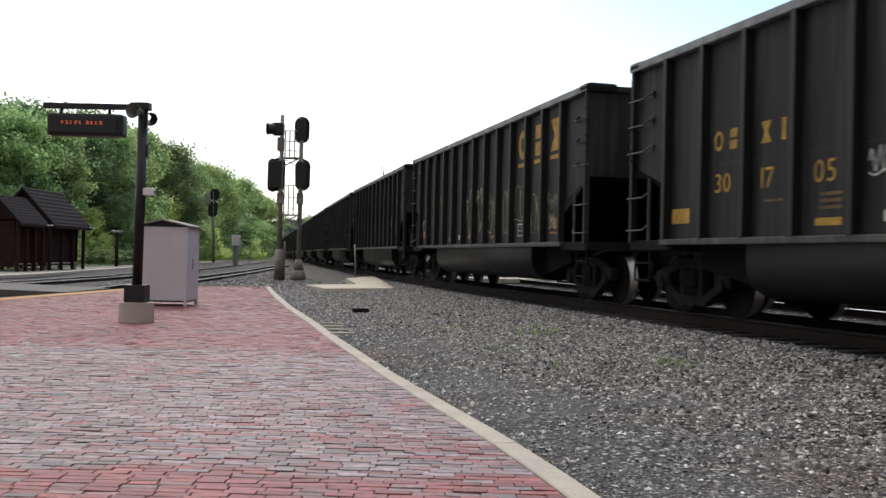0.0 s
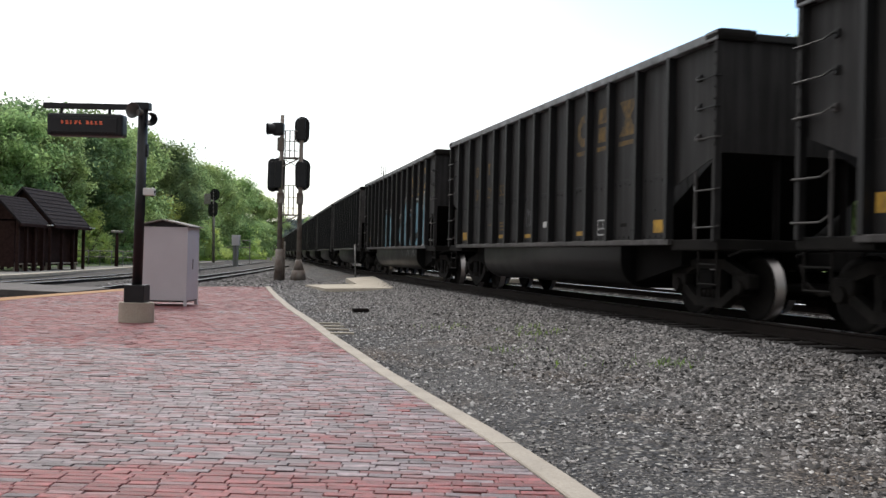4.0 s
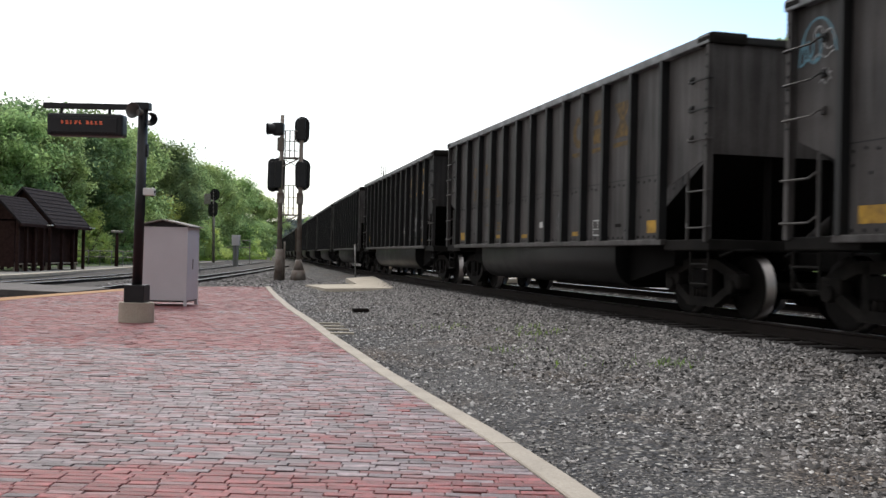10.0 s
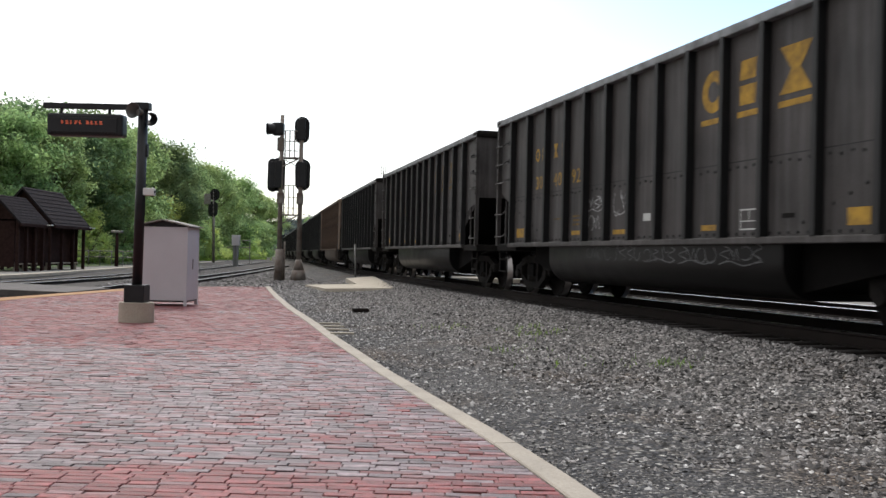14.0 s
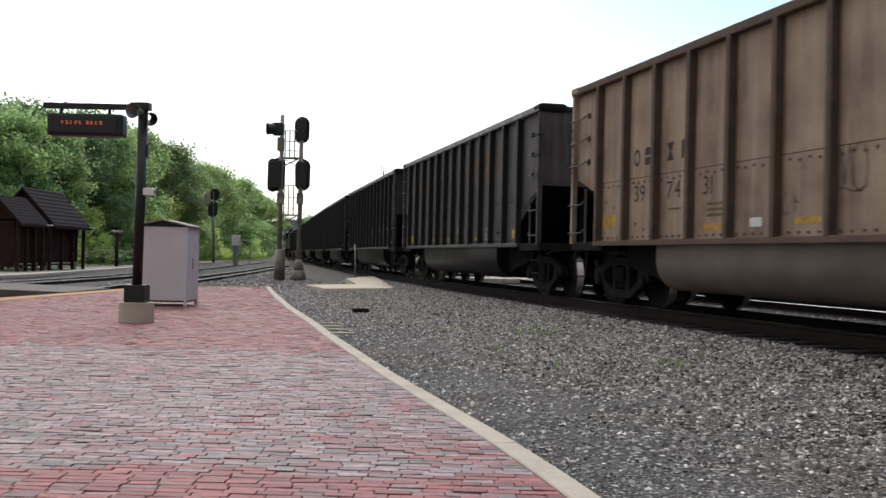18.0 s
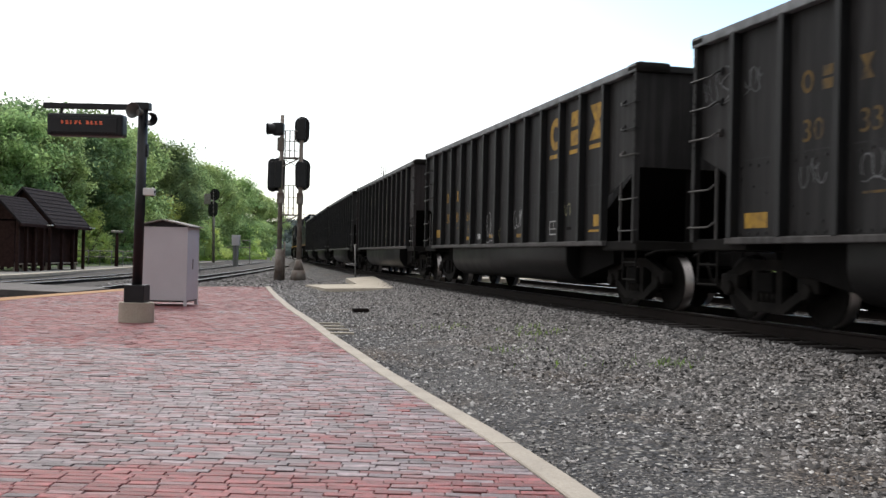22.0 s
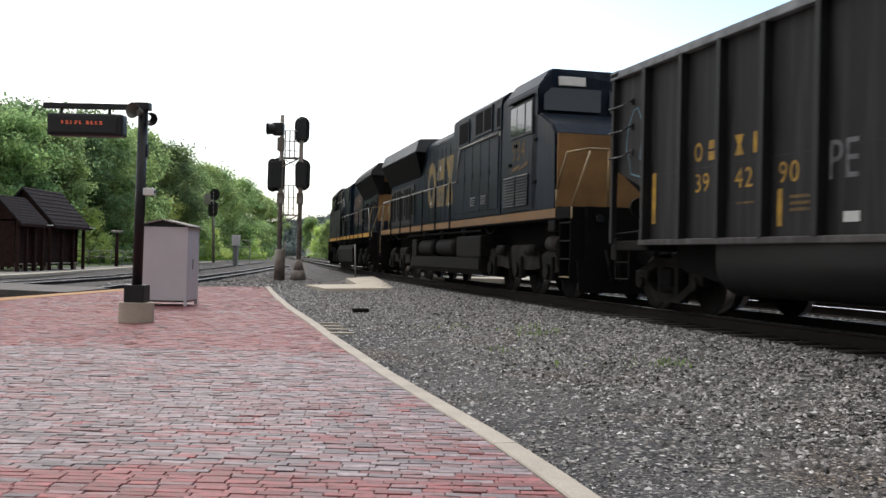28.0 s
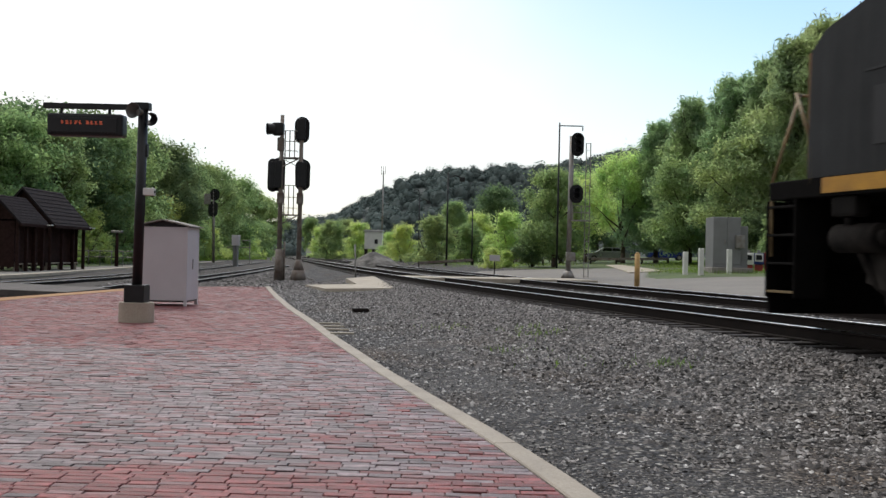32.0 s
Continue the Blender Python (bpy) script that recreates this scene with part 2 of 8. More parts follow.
M = dict(
    gravel=gravel_mat("gravel_bed"),
    brick_red=mat("brick_red", (0.192, 0.056, 0.056), 0.58, var=0.4, scale=11, fine=80, bump=0.4, col2=(0.12, 0.042, 0.041), island=0.34),
    brick_grey=mat("brick_grey", (0.186, 0.143, 0.150), 0.54, var=0.42, scale=11, fine=80, bump=0.45, island=0.42),
    brick_pink=mat("brick_pink", (0.190, 0.098, 0.100), 0.55, var=0.42, scale=11, fine=80, bump=0.45, island=0.34),
    brick_red_one=mat("brick_red_single", (0.192, 0.056, 0.056), 0.58, var=0.4, scale=11, fine=80, bump=0.4, col2=(0.12, 0.042, 0.041), obrand=0.25),
    brick_grey_one=mat("brick_grey_single", (0.186, 0.143, 0.150), 0.54, var=0.42, scale=11, fine=80, bump=0.45, obrand=0.42),
    brick_pink_one=mat("brick_pink_single", (0.190, 0.098, 0.100), 0.55, var=0.42, scale=11, fine=80, bump=0.45, obrand=0.25),
    joint=mat("joint_sand", (0.125, 0.092, 0.087), 0.95, var=0.45, scale=3),
    kerb=mat("kerb_concrete", (0.36, 0.32, 0.27), 0.85, var=0.12, scale=2, fine=50, bump=0.2),
    concrete=mat("concrete", (0.27, 0.25, 0.23), 0.88, var=0.15, scale=3, fine=60, bump=0.25),
    concrete_lite=mat("pale_concrete", (0.40, 0.355, 0.29), 0.88, var=0.12, scale=1.5, fine=40, bump=0.2),
    ballast_dark=mat("oily_ballast", (0.055, 0.048, 0.043), 0.95, var=0.4, scale=2, fine=30, bump=0.9),
    gravel_plain=mat("gravel_far", (0.19, 0.18, 0.17), 0.95, var=0.35, scale=1.2, fine=45, bump=0.9, col2=(0.07, 0.067, 0.064)),
    stone=mat("ballast_stone", (0.179, 0.168, 0.163), 0.9, var=0.25, scale=6, fine=50, bump=0.3, island=0.95),
    stone_pale=mat("pale_chip", (0.50, 0.485, 0.475), 0.9, var=0.2, scale=6, fine=50, bump=0.2, island=0.35),
    asphalt=mat("asphalt", (0.20, 0.186, 0.168), 0.9, var=0.12, scale=0.5, fine=30, bump=0.3),
    grass=mat("grass_ground", (0.075, 0.105, 0.035), 0.95, var=0.35, scale=0.6, fine=12, bump=0.5),
    rail=mat("rail_side_rust", (0.017, 0.013, 0.0115), 0.85, 0.0, spec=0.12, var=0.2, scale=4),
    railtop=mat("rail_head_steel", (0.42, 0.42, 0.43), 0.30, 1.0, var=0.08, scale=4, bump=0.02),
    tie=mat("creosote_timber", (0.025, 0.02, 0.018), 0.9, var=0.3, scale=6, stretch=(1, 1, 1)),
    plank=mat("weathered_plank", (0.10, 0.088, 0.082), 0.85, var=0.2, scale=3, fine=40, obrand=0.12),
    yellow_edge=mat("yellow_tactile", (0.33, 0.175, 0.07), 0.8, var=0.15, scale=3, fine=40),
    black_steel=mat("black_painted_steel", (0.012, 0.012, 0.014), 0.45, 0.0, var=0.3, scale=6, bump=0.05),
    dark_metal=mat("dark_grey_metal", (0.022, 0.022, 0.024), 0.55, 0.1, var=0.2, scale=5, bump=0.05),
    galv=mat("galvanised_steel", (0.26, 0.26, 0.26), 0.5, 0.6, var=0.2, scale=5, bump=0.08, col2=(0.22, 0.19, 0.16)),
    rust_galv=mat("weathered_mast_steel", (0.22, 0.20, 0.18), 0.65, 0.3, var=0.25, scale=3, bump=0.1, col2=(0.14, 0.10, 0.08)),
    white_metal=mat("off_white_sheet_metal", (0.50, 0.475, 0.50), 0.55, var=0.05, scale=1.5, fine=20, bump=0.0, grain=0.06),
    white_paint=mat("white_paint", (0.66, 0.66, 0.64), 0.6, var=0.08, scale=2, bump=0.02, grain=0.15),
    roof_dark=mat("dark_shingle_roof", (0.026, 0.021, 0.023), 0.95, spec=0.08, var=0.3, scale=4, fine=25, bump=0.4),
    wood_brown=mat("dark_brown_timber", (0.032, 0.017, 0.0155), 0.9, spec=0.08, var=0.3, scale=5, fine=30, bump=0.2),
    bark=mat("bark", (0.085, 0.065, 0.05), 0.95, var=0.3, scale=4, fine=20, bump=0.6),
    yellow_post=mat("yellow_bollard_paint", (0.44, 0.28, 0.11), 0.7, var=0.2, scale=4),
    # hill floor: distance haze is mixed into this bluish colour
    hill=mat("hazed_forest_floor", (0.07, 0.085, 0.085), 0.95, var=0.3, scale=0.05, fine=0.6, bump=0.5),
    # leaf and pine greens are raised to hold sunlight, leaf_c the most
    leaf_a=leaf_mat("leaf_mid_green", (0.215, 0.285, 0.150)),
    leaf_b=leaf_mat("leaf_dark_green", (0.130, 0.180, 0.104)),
    leaf_c=leaf_mat("leaf_sunlit_green", (0.36, 0.44, 0.20)),
    # hill canopy and leaves: aerial haze painted in as a paler, bluer green
    canopy=mat("hazed_canopy", (0.150, 0.182, 0.176), 0.95, spec=0.0, var=0.2, scale=0.2, fine=1.6, bump=0.2, island=0.1),
    canopy_leaf=mat("hazed_leaf", (0.128, 0.166, 0.160), 0.95, spec=0.0, var=0.25, scale=0.10, fine=2.0, bump=0.0, island=0.06),
    leaf_p=leaf_mat("pine_green", (0.23, 0.305, 0.18)),
    car_black=mat("car_black_paint", (0.0132, 0.0120, 0.0120), 0.62, 0.0, spec=0.22, var=0.45, scale=1.1, fine=30, bump=0.06, streak=0.017),
    car_grey=mat("car_faded_grey_paint", (0.054, 0.0485, 0.047), 0.6, 0.0, spec=0.25, var=0.42, scale=0.9, fine=30, bump=0.06, streak=0.034),
    car_brown=mat("car_faded_brown_paint", (0.0175, 0.0125, 0.0125), 0.7, 0.0, var=0.3, scale=1.0, fine=30, bump=0.06, streak=0.014),
    car_tan=mat("car_rusty_tan_paint", (0.27, 0.20, 0.145), 0.8, 0.0, var=0.25, scale=1.2, fine=30, bump=0.1, col2=(0.17, 0.115, 0.08), streak=0.06),
    rib_dark=mat("car_rib_paint", (0.008, 0.008, 0.0085), 0.6, 0.0, var=0.3, scale=2, bump=0.05),
    rib_tan=mat("car_rusty_rib", (0.085, 0.055, 0.04), 0.8, 0.0, var=0.3, scale=2, bump=0.08),
    chord=mat("worn_top_chord", (0.23, 0.24, 0.25), 0.6, 0.2, var=0.25, scale=3, bump=0.05, col2=(0.10, 0.105, 0.11)),
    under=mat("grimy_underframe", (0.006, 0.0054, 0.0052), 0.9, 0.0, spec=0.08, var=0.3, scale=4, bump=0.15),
    tub=mat("tub_black", (0.0045, 0.0043, 0.0044), 0.42, 0.0, spec=0.2, var=0.25, scale=2, bump=0.05),
    tub_tan=mat("tub_rusty_tan", (0.10, 0.078, 0.064), 0.7, 0.0, var=0.25, scale=2, bump=0.05),
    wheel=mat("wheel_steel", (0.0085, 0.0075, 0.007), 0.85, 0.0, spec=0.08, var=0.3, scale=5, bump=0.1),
    tread=mat("polished_tread", (0.30, 0.28, 0.27), 0.32, 1.0, var=0.1, scale=5, bump=0.02),
    mark_yellow=mat("faded_yellow_marking", (0.40, 0.235, 0.035), 0.75, var=0.3, scale=7, bump=0.03, col2=(0.24, 0.14, 0.03)),
    mark_dim=mat("grimy_yellow_marking", (0.13, 0.08, 0.022), 0.75, var=0.35, scale=7, bump=0.03, col2=(0.04, 0.03, 0.02)),
    mark_orange=mat("orange_reflector", (0.27, 0.10, 0.022), 0.6, var=0.2, scale=7, bump=0.03),
    mark_white=mat("chalky_white_spray", (0.42, 0.42, 0.42), 0.85, var=0.3, scale=9, bump=0.02),
    mark_faint=mat("faint_grey_spray", (0.14, 0.14, 0.145), 0.85, var=0.35, scale=9, bump=0.02),
    mark_dark=mat("dark_brown_marking", (0.035, 0.026, 0.022), 0.8, var=0.2, scale=9, bump=0.02),
    mark_blue=mat("pale_blue_spray", (0.13, 0.25, 0.31), 0.8, var=0.25, scale=5, bump=0.02),
    mark_red=mat("red_spray", (0.45, 0.06, 0.06), 0.8, var=0.2, scale=5, bump=0.02),
    mark_lime=mat("lime_spray", (0.42, 0.50, 0.16), 0.8, var=0.2, scale=5, bump=0.02),
    mark_black=mat("black_spray", (0.008, 0.008, 0.008), 0.8, var=0.2, scale=5, bump=0.02),
    sticker=mat("white_sticker", (0.55, 0.55, 0.53), 0.6, var=0.1, scale=9, bump=0.02),
    loco_blue=mat("loco_dark_blue", (0.0058, 0.0108, 0.0205), 0.40, 0.0, spec=0.07, var=0.55, scale=1.0, fine=30, bump=0.04, streak=0.008),
    loco_grey=mat("loco_grey", (0.0195, 0.0210, 0.0225), 0.5, 0.0, spec=0.16, var=0.5, scale=1.0, fine=30, bump=0.04, streak=0.008),
    loco_yellow=mat("loco_yellow", (0.50, 0.26, 0.03), 0.55, 0.0, var=0.2, scale=2, bump=0.03, col2=(0.36, 0.18, 0.03)),
    loco_gold=mat("loco_faded_gold", (0.20, 0.105, 0.036), 0.6, 0.0, var=0.2, scale=2, bump=0.03),
    tank_grey=mat("tank_grey", (0.0125, 0.0112, 0.0102), 0.8, 0.0, spec=0.1, var=0.35, scale=2, bump=0.06, col2=(0.006, 0.0055, 0.005)),
    truck_dust=mat("dusty_truck_casting", (0.033, 0.029, 0.026), 0.9, 0.0, spec=0.1, var=0.4, scale=3, bump=0.15, col2=(0.009, 0.008, 0.0075)),
    car_truck=mat("grimy_car_casting", (0.016, 0.0142, 0.013), 0.9, 0.0, spec=0.1, var=0.4, scale=3, bump=0.15, col2=(0.006, 0.0055, 0.005)),
    # paler than the hood: the sky's sheen on the wing is in this colour
    wing_grey=mat("sky_lit_wing_paint", (0.055, 0.06, 0.066), 0.45, 0.0, var=0.3, scale=1.5, bump=0.04, streak=0.01),
    handrail=mat("handrail_paint", (0.28, 0.27, 0.25), 0.5, 0.2, var=0.2, scale=5, bump=0.02),
    handrail_y=mat("handrail_yellow", (0.22, 0.155, 0.075), 0.55, 0.0, var=0.2, scale=5, bump=0.02),
    glass=glass_mat("dark_window_glass", (0.02, 0.022, 0.025)),
    lens=glass_mat("lamp_lens", (0.5, 0.5, 0.48), 0.1),
    led=glow_mat("led_red", (0.8, 0.15, 0.07), 0.28),
    car_blue=mat("blue_car_paint", (0.03, 0.05, 0.22), 0.25, 0.1, var=0.05, scale=2, bump=0),
    car_silver=mat("silver_car_paint", (0.30, 0.31, 0.32), 0.3, 0.4, var=0.05, scale=2, bump=0),
    tyre=mat("tyre_rubber", (0.015, 0.015, 0.015), 0.9, var=0.2, scale=8),
    news_blue=mat("news_box_blue", (0.02, 0.04, 0.16), 0.5, var=0.1, scale=4),
    news_red=mat("news_box_red", (0.30, 0.05, 0.04), 0.5, var=0.1, scale=4),
    elec_grey=mat("electrical_cabinet_grey", (0.20, 0.205, 0.21), 0.6, 0.1, var=0.08, scale=2, bump=0.02, grain=0.12),
    mark_rust=mat("faded_orange_lettering", (0.12, 0.048, 0.022), 0.7, var=0.3, scale=1.8, bump=0.02, col2=(0.022, 0.022, 0.026)),
    logo_gold=mat("faded_yellow_gold_lettering", (0.205, 0.135, 0.032), 0.65, var=0.3, scale=1.7, bump=0.02, col2=(0.045, 0.042, 0.034)),
    pane_sky=glass_mat("cab_pane_glass", (0.03, 0.032, 0.042), 0.04),
    mark_pink=mat("pink_spray", (0.35, 0.06, 0.15), 0.8, var=0.2, scale=5, bump=0.02),
    mark_lemon=mat("yellow_white_spray", (0.40, 0.38, 0.22), 0.85, var=0.3, scale=9, bump=0.02),
    weed=leaf_mat("weed_green", (0.11, 0.16, 0.04)),
)

# ------------------------------------------------------------------ mesh helpers


def mesh_ob(name, bm, material, parent=None, smooth=False):
    me = bpy.data.meshes.new(name)
    bm.to_mesh(me)
    bm.free()
    for mm in (material if isinstance(material, (list, tuple)) else [material]):
        me.materials.append(mm)
    if smooth:
        for p_ in me.polygons:
            p_.use_smooth = True
    ob = new(name, me)
    if parent:
        ob.parent = parent
    return ob


def part(name, bm, material, parent, label="", smooth=False):
    ob = mesh_ob(name, bm, material, parent, smooth)
    if label:
        tagged(ob, label)
    return ob


def bmn():
    return bmesh.new()


def box(bm, x0, x1, y0, y1, z0, z1, mi=0):
    vs = [bm.verts.new(c) for c in ((x0, y0, z0), (x1, y0, z0), (x1, y1, z0), (x0, y1, z0), (x0, y0, z1), (x1, y0, z1), (x1, y1, z1), (x0, y1, z1))]
    for q in ((3, 2, 1, 0), (4, 5, 6, 7), (0, 1, 5, 4), (1, 2, 6, 5), (2, 3, 7, 6), (3, 0, 4, 7)):
        f = bm.faces.new([vs[i] for i in q])
        f.material_index = mi
    return bm


def rbox(bm, x0, x1, y0, y1, z0, z1, r=0.02):
    """A box with chamfered edges."""
    b2 = bmn()
    box(b2, x0, x1, y0, y1, z0, z1)
    bmesh.ops.bevel(b2, geom=b2.edges[:], offset=r, segments=2, affect="EDGES", profile=0.6)
    join(bm, b2)
    return bm


def join(bm, other):
    idx = {}
    for v in other.verts:
        idx[v] = bm.verts.new(v.co)
    for f in other.faces:
        g = bm.faces.new([idx[v] for v in f.verts])
        g.material_index, g.smooth = f.material_index, f.smooth
    other.free()


def rod(bm, p0, p1, r, seg=8, r1=None, caps=True):
    p0, p1 = Vector(p0), Vector(p1)
    d = p1 - p0
    q = d.to_track_quat("Z", "Y").to_matrix()
    a, b = [], []
    for i in range(seg):
        an = 2 * math.pi * i / seg
        o = q @ Vector((math.cos(an), math.sin(an), 0))
        a.append(bm.verts.new(p0 + o * r))
        b.append(bm.verts.new(p1 + o * (r if r1 is None else r1)))
    for i in range(seg):
        j = (i + 1) % seg
        bm.faces.new((a[i], a[j], b[j], b[i])).smooth = seg > 6
    if caps:
        bm.faces.new(a[::-1])
        bm.faces.new(b)
    return bm


def pipe(bm, pts, r, seg=6):
    for a, b in zip(pts[:-1], pts[1:]):
        rod(bm, a, b, r, seg)
    return bm


def slab(bm, poly, axis, lo, hi):
    """A polygon extruded along an axis: its points are the other two coordinates in order."""
    def co(u, v, w):
        return {"x": (w, u, v), "y": (u, w, v), "z": (u, v, w)}[axis]
    a = [bm.verts.new(co(u, v, lo)) for u, v in poly]
    b = [bm.verts.new(co(u, v, hi)) for u, v in poly]
    n = len(poly)
    for i in range(n):
        j = (i + 1) % n
        bm.faces.new((a[i], a[j], b[j], b[i]))
    bm.faces.new(a[::-1])
    bm.faces.new(b)
    bmesh.ops.recalc_face_normals(bm, faces=bm.faces[:])
    return bm


def empty(name, m=None):
    e = new(name)
    if m is not None:
        e.matrix_basis = m
    return e


def raw_mesh(name, verts, faces, materials, mats=None, smooth=False):
    """Mesh from arrays: verts (n,3), quads (m,4)."""
    me = bpy.data.meshes.new(name)
    verts, faces = np.asarray(verts, float), np.asarray(faces, int)
    k = faces.shape[1]
    me.vertices.add(len(verts))
    me.vertices.foreach_set("co", verts.ravel())
    me.loops.add(faces.size)
    me.loops.foreach_set("vertex_index", faces.ravel())
    me.polygons.add(len(faces))
    me.polygons.foreach_set("loop_start", np.arange(0, faces.size, k))
    if mats is not None:
        me.polygons.foreach_set("material_index", np.asarray(mats, int))
    me.polygons.foreach_set("use_smooth", np.full(len(faces), smooth))
    for mm in materials:
        me.materials.append(mm)
    me.update(calc_edges=True)
    me.validate()
    return me


# ------------------------------------------------------------------ the train's track: a gentle curve
RAIL_Z = 0.549
KNOT_S = (-20, 0, 20, 40, 60, 90)
KNOT_H = (16.18, 15.03, 12.72, 11.33, 10.77, 10.68)
_gs = np.arange(-500, 700, 0.5)
_th = np.radians(np.interp(_gs, KNOT_S, KNOT_H))
_th = np.convolve(np.pad(_th, 10, mode="edge"), np.ones(21) / 21, "valid")
_px = np.concatenate([[0], np.cumsum(-np.sin(_th) * 0.5)[:-1]])
_py = np.concatenate([[0], np.cumsum(np.cos(_th) * 0.5)[:-1]])
_i0 = 1000
_px, _py = _px - _px[_i0] + 4.92, _py - _py[_i0] + 15.0


def track(s, off=0.0):
    """Point on the train's track s metres along it; off: metres to the platform's side. Returns x, y, heading."""
    t = np.interp(s, _gs, _th)
    return np.interp(s, _gs, _px) - off * np.cos(t), np.interp(s, _gs, _py) - off * np.sin(t), t


def track_off(x, y):
    """Signed distance from the track's centre line (positive on the platform's side), and s."""
    sel = slice(0, None, 4)
    px, py, th, gs = _px[sel], _py[sel], _th[sel], _gs[sel]
    x, y = np.asarray(x, float), np.asarray(y, float)
    off, s = np.empty(x.shape), np.empty(x.shape)
    for i in range(len(x)):
        j = np.argmin((px - x[i]) ** 2 + (py - y[i]) ** 2)
        dx, dy = x[i] - px[j], y[i] - py[j]
        off[i] = -dx * math.cos(th[j]) - dy * math.sin(th[j])
        s[i] = gs[j] - dx * math.sin(th[j]) + dy * math.cos(th[j])
    return off, s

# ------------------------------------------------------------------ ground
L1 = ((-60, -12.8), (20, -13.2), (33, -13.4), (61, -15.1), (83, -16.8), (157, -24.3), (420, -52.0))
L2 = ((-60, -18.6), (44, -19.8), (60, -20.2), (96, -24.0), (141, -28.8), (420, -58.5))
EDGE2 = ((-60, -21.0), (20, -21.3), (45, -21.4), (52, -21.7), (75, -24.6), (120, -30.2), (150, -33.8))
LEFT_RAIL_Z = -0.28
KERB = ((-6, 3.2), (0, 2.05), (4, 1.25), (5.54, 0.93), (6.1, 0.81), (7.27, 0.53), (8.78, 0.11), (11.03, -0.51), (12.94, -0.99), (15.64, -1.66),
        (19.17, -2.49), (23.96, -3.68), (30.03, -5.06), (34.41, -6.01), (38.6, -6.9))
PLAT_L = ((-6, -11.0), (22.4, -11.6), (25.3, -11.63), (32.9, -10.95), (36.7, -9.1), (38.5, -7.2))


def along(tab, y):
    return np.interp(y, [a for a, b in tab], [b for a, b in tab])


OFF_X = (-60, -38, -13, -7.4, -6.9, -6.3, 1.45, 2.0, 2.7, 3.6, 5.0, 9.0)
OFF_Z = (2.2, 1.5, 0.80, 0.50, 0.36, 0.33, 0.33, 0.24, 0.10, 0.0, -0.05, -0.06)


def ground_z(x, y):
    x, y = np.asarray(x, float), np.asarray(y, float)
    off, s = track_off(x, y)
    z = np.interp(off, OFF_X, OFF_Z)
    d1 = x - along(L1, y)
    left = np.interp(d1, (-40, -9, -5, 2.3, 4.0), (0.6, -0.1, -0.46, -0.46, 0.0))
    k = np.clip((d1 - 2.0) / 3.0, 0, 1)
    z = np.where(off > 1.45, z * k + left * (1 - k), z)
    return z


gx = np.concatenate([np.arange(-400, -60, 20), np.arange(-60, -26, 2.0), np.arange(-26, 26, 0.35), np.arange(26, 60, 2.0), np.arange(60, 420, 20)])
gy = np.concatenate([np.arange(-300, -20, 20), np.arange(-20, 4, 1.0), np.arange(4, 45, 0.4), np.arange(45, 130, 1.5), np.arange(130, 300, 8), np.arange(300, 1500, 60)])
GX, GY = np.meshgrid(gx, gy)
GZ = ground_z(GX.ravel(), GY.ravel())
hd = np.hypot(GX.ravel(), GY.ravel())
rnd = np.random.default_rng(3)
GZ = GZ + np.where((hd < 60), rnd.normal(0, 0.006, GZ.shape), 0)
# keep the bed under the paved platform
inplat = (GX.ravel() < along(KERB, GY.ravel()) - 0.02) & (GX.ravel() > along(PLAT_L, GY.ravel()) + 0.1) & (GY.ravel() < 38.2)
GZ = np.where(inplat, np.minimum(GZ, -0.12), GZ)
nx, ny = len(gx), len(gy)
ii, jj = np.meshgrid(np.arange(nx - 1), np.arange(ny - 1))
a0 = (jj * nx + ii).ravel()
GF = np.stack([a0, a0 + 1, a0 + nx + 1, a0 + nx], 1)
cxm, cym = GX.ravel()[GF].mean(1), GY.ravel()[GF].mean(1)
coff, cs = track_off(cxm, cym)
# 0 gravel, 1 asphalt, 2 grass
gm = np.zeros(len(GF), int)
gm[(coff < -6.75) & (cym < 60)] = 1
gm[(coff < -11.0) & (cym >= 60)] = 2
gm[(cxm < along(L1, cym) + np.where(cym > 38.5, 6.0, 3.0)) & (cxm > along(L2, cym) - 3.0)] = 3
lawn = ((coff < -10.2 - 0.4 * np.sin(cym * 0.7)) & (cxm > 0.203 * cym + 0.4) & (cym > 40)) | ((coff < -13.0) & (cym > 62))
gm[lawn] = 2
gm[(cxm < along(L2, cym) - 6)] = 2
gm[(np.abs(coff + 2.4) < 3.75) & (cym > -60)] = 3
gm[(hd[GF].mean(1) > 160) & (np.abs(coff) > 12)] = 2
gme = raw_mesh("ground", np.stack([GX.ravel(), GY.ravel(), GZ], 1), GF, [M["gravel"], M["asphalt"], M["grass"], M["ballast_dark"]], gm, smooth=True)
ground = tagged(new("ground", gme), "grey gravel, asphalt lot and grass around the tracks", "ground", kind="structure")

# ------------------------------------------------------------------ tracks


def line_pts(f, s0, s1, step):
    return [f(s) for s in np.arange(s0, s1 + 1e-6, step)]


def main_line(off):
    return lambda s: (*[float(v) for v in track(s, off)[:2]], float(track(s)[2]))


def left_line(tab, off):
    def f(y):
        x, x2 = along(tab, y), along(tab, y + 0.5)
        th = -math.atan2(x2 - x, 0.5)
        return float(x - off * math.cos(th)), float(y - off * math.sin(th)), float(th)
    return f


RAIL_SEC = ((-0.07, -0.18), (0.07, -0.18), (0.07, -0.168), (0.012, -0.155), (0.012, -0.045), (0.036, -0.032), (0.036, -0.006), (0.028, 0.0), (-0.028, 0.0), (-0.036, -0.006), (-0.036, -0.032), (-0.012, -0.045), (-0.012, -0.155), (-0.07, -0.168))


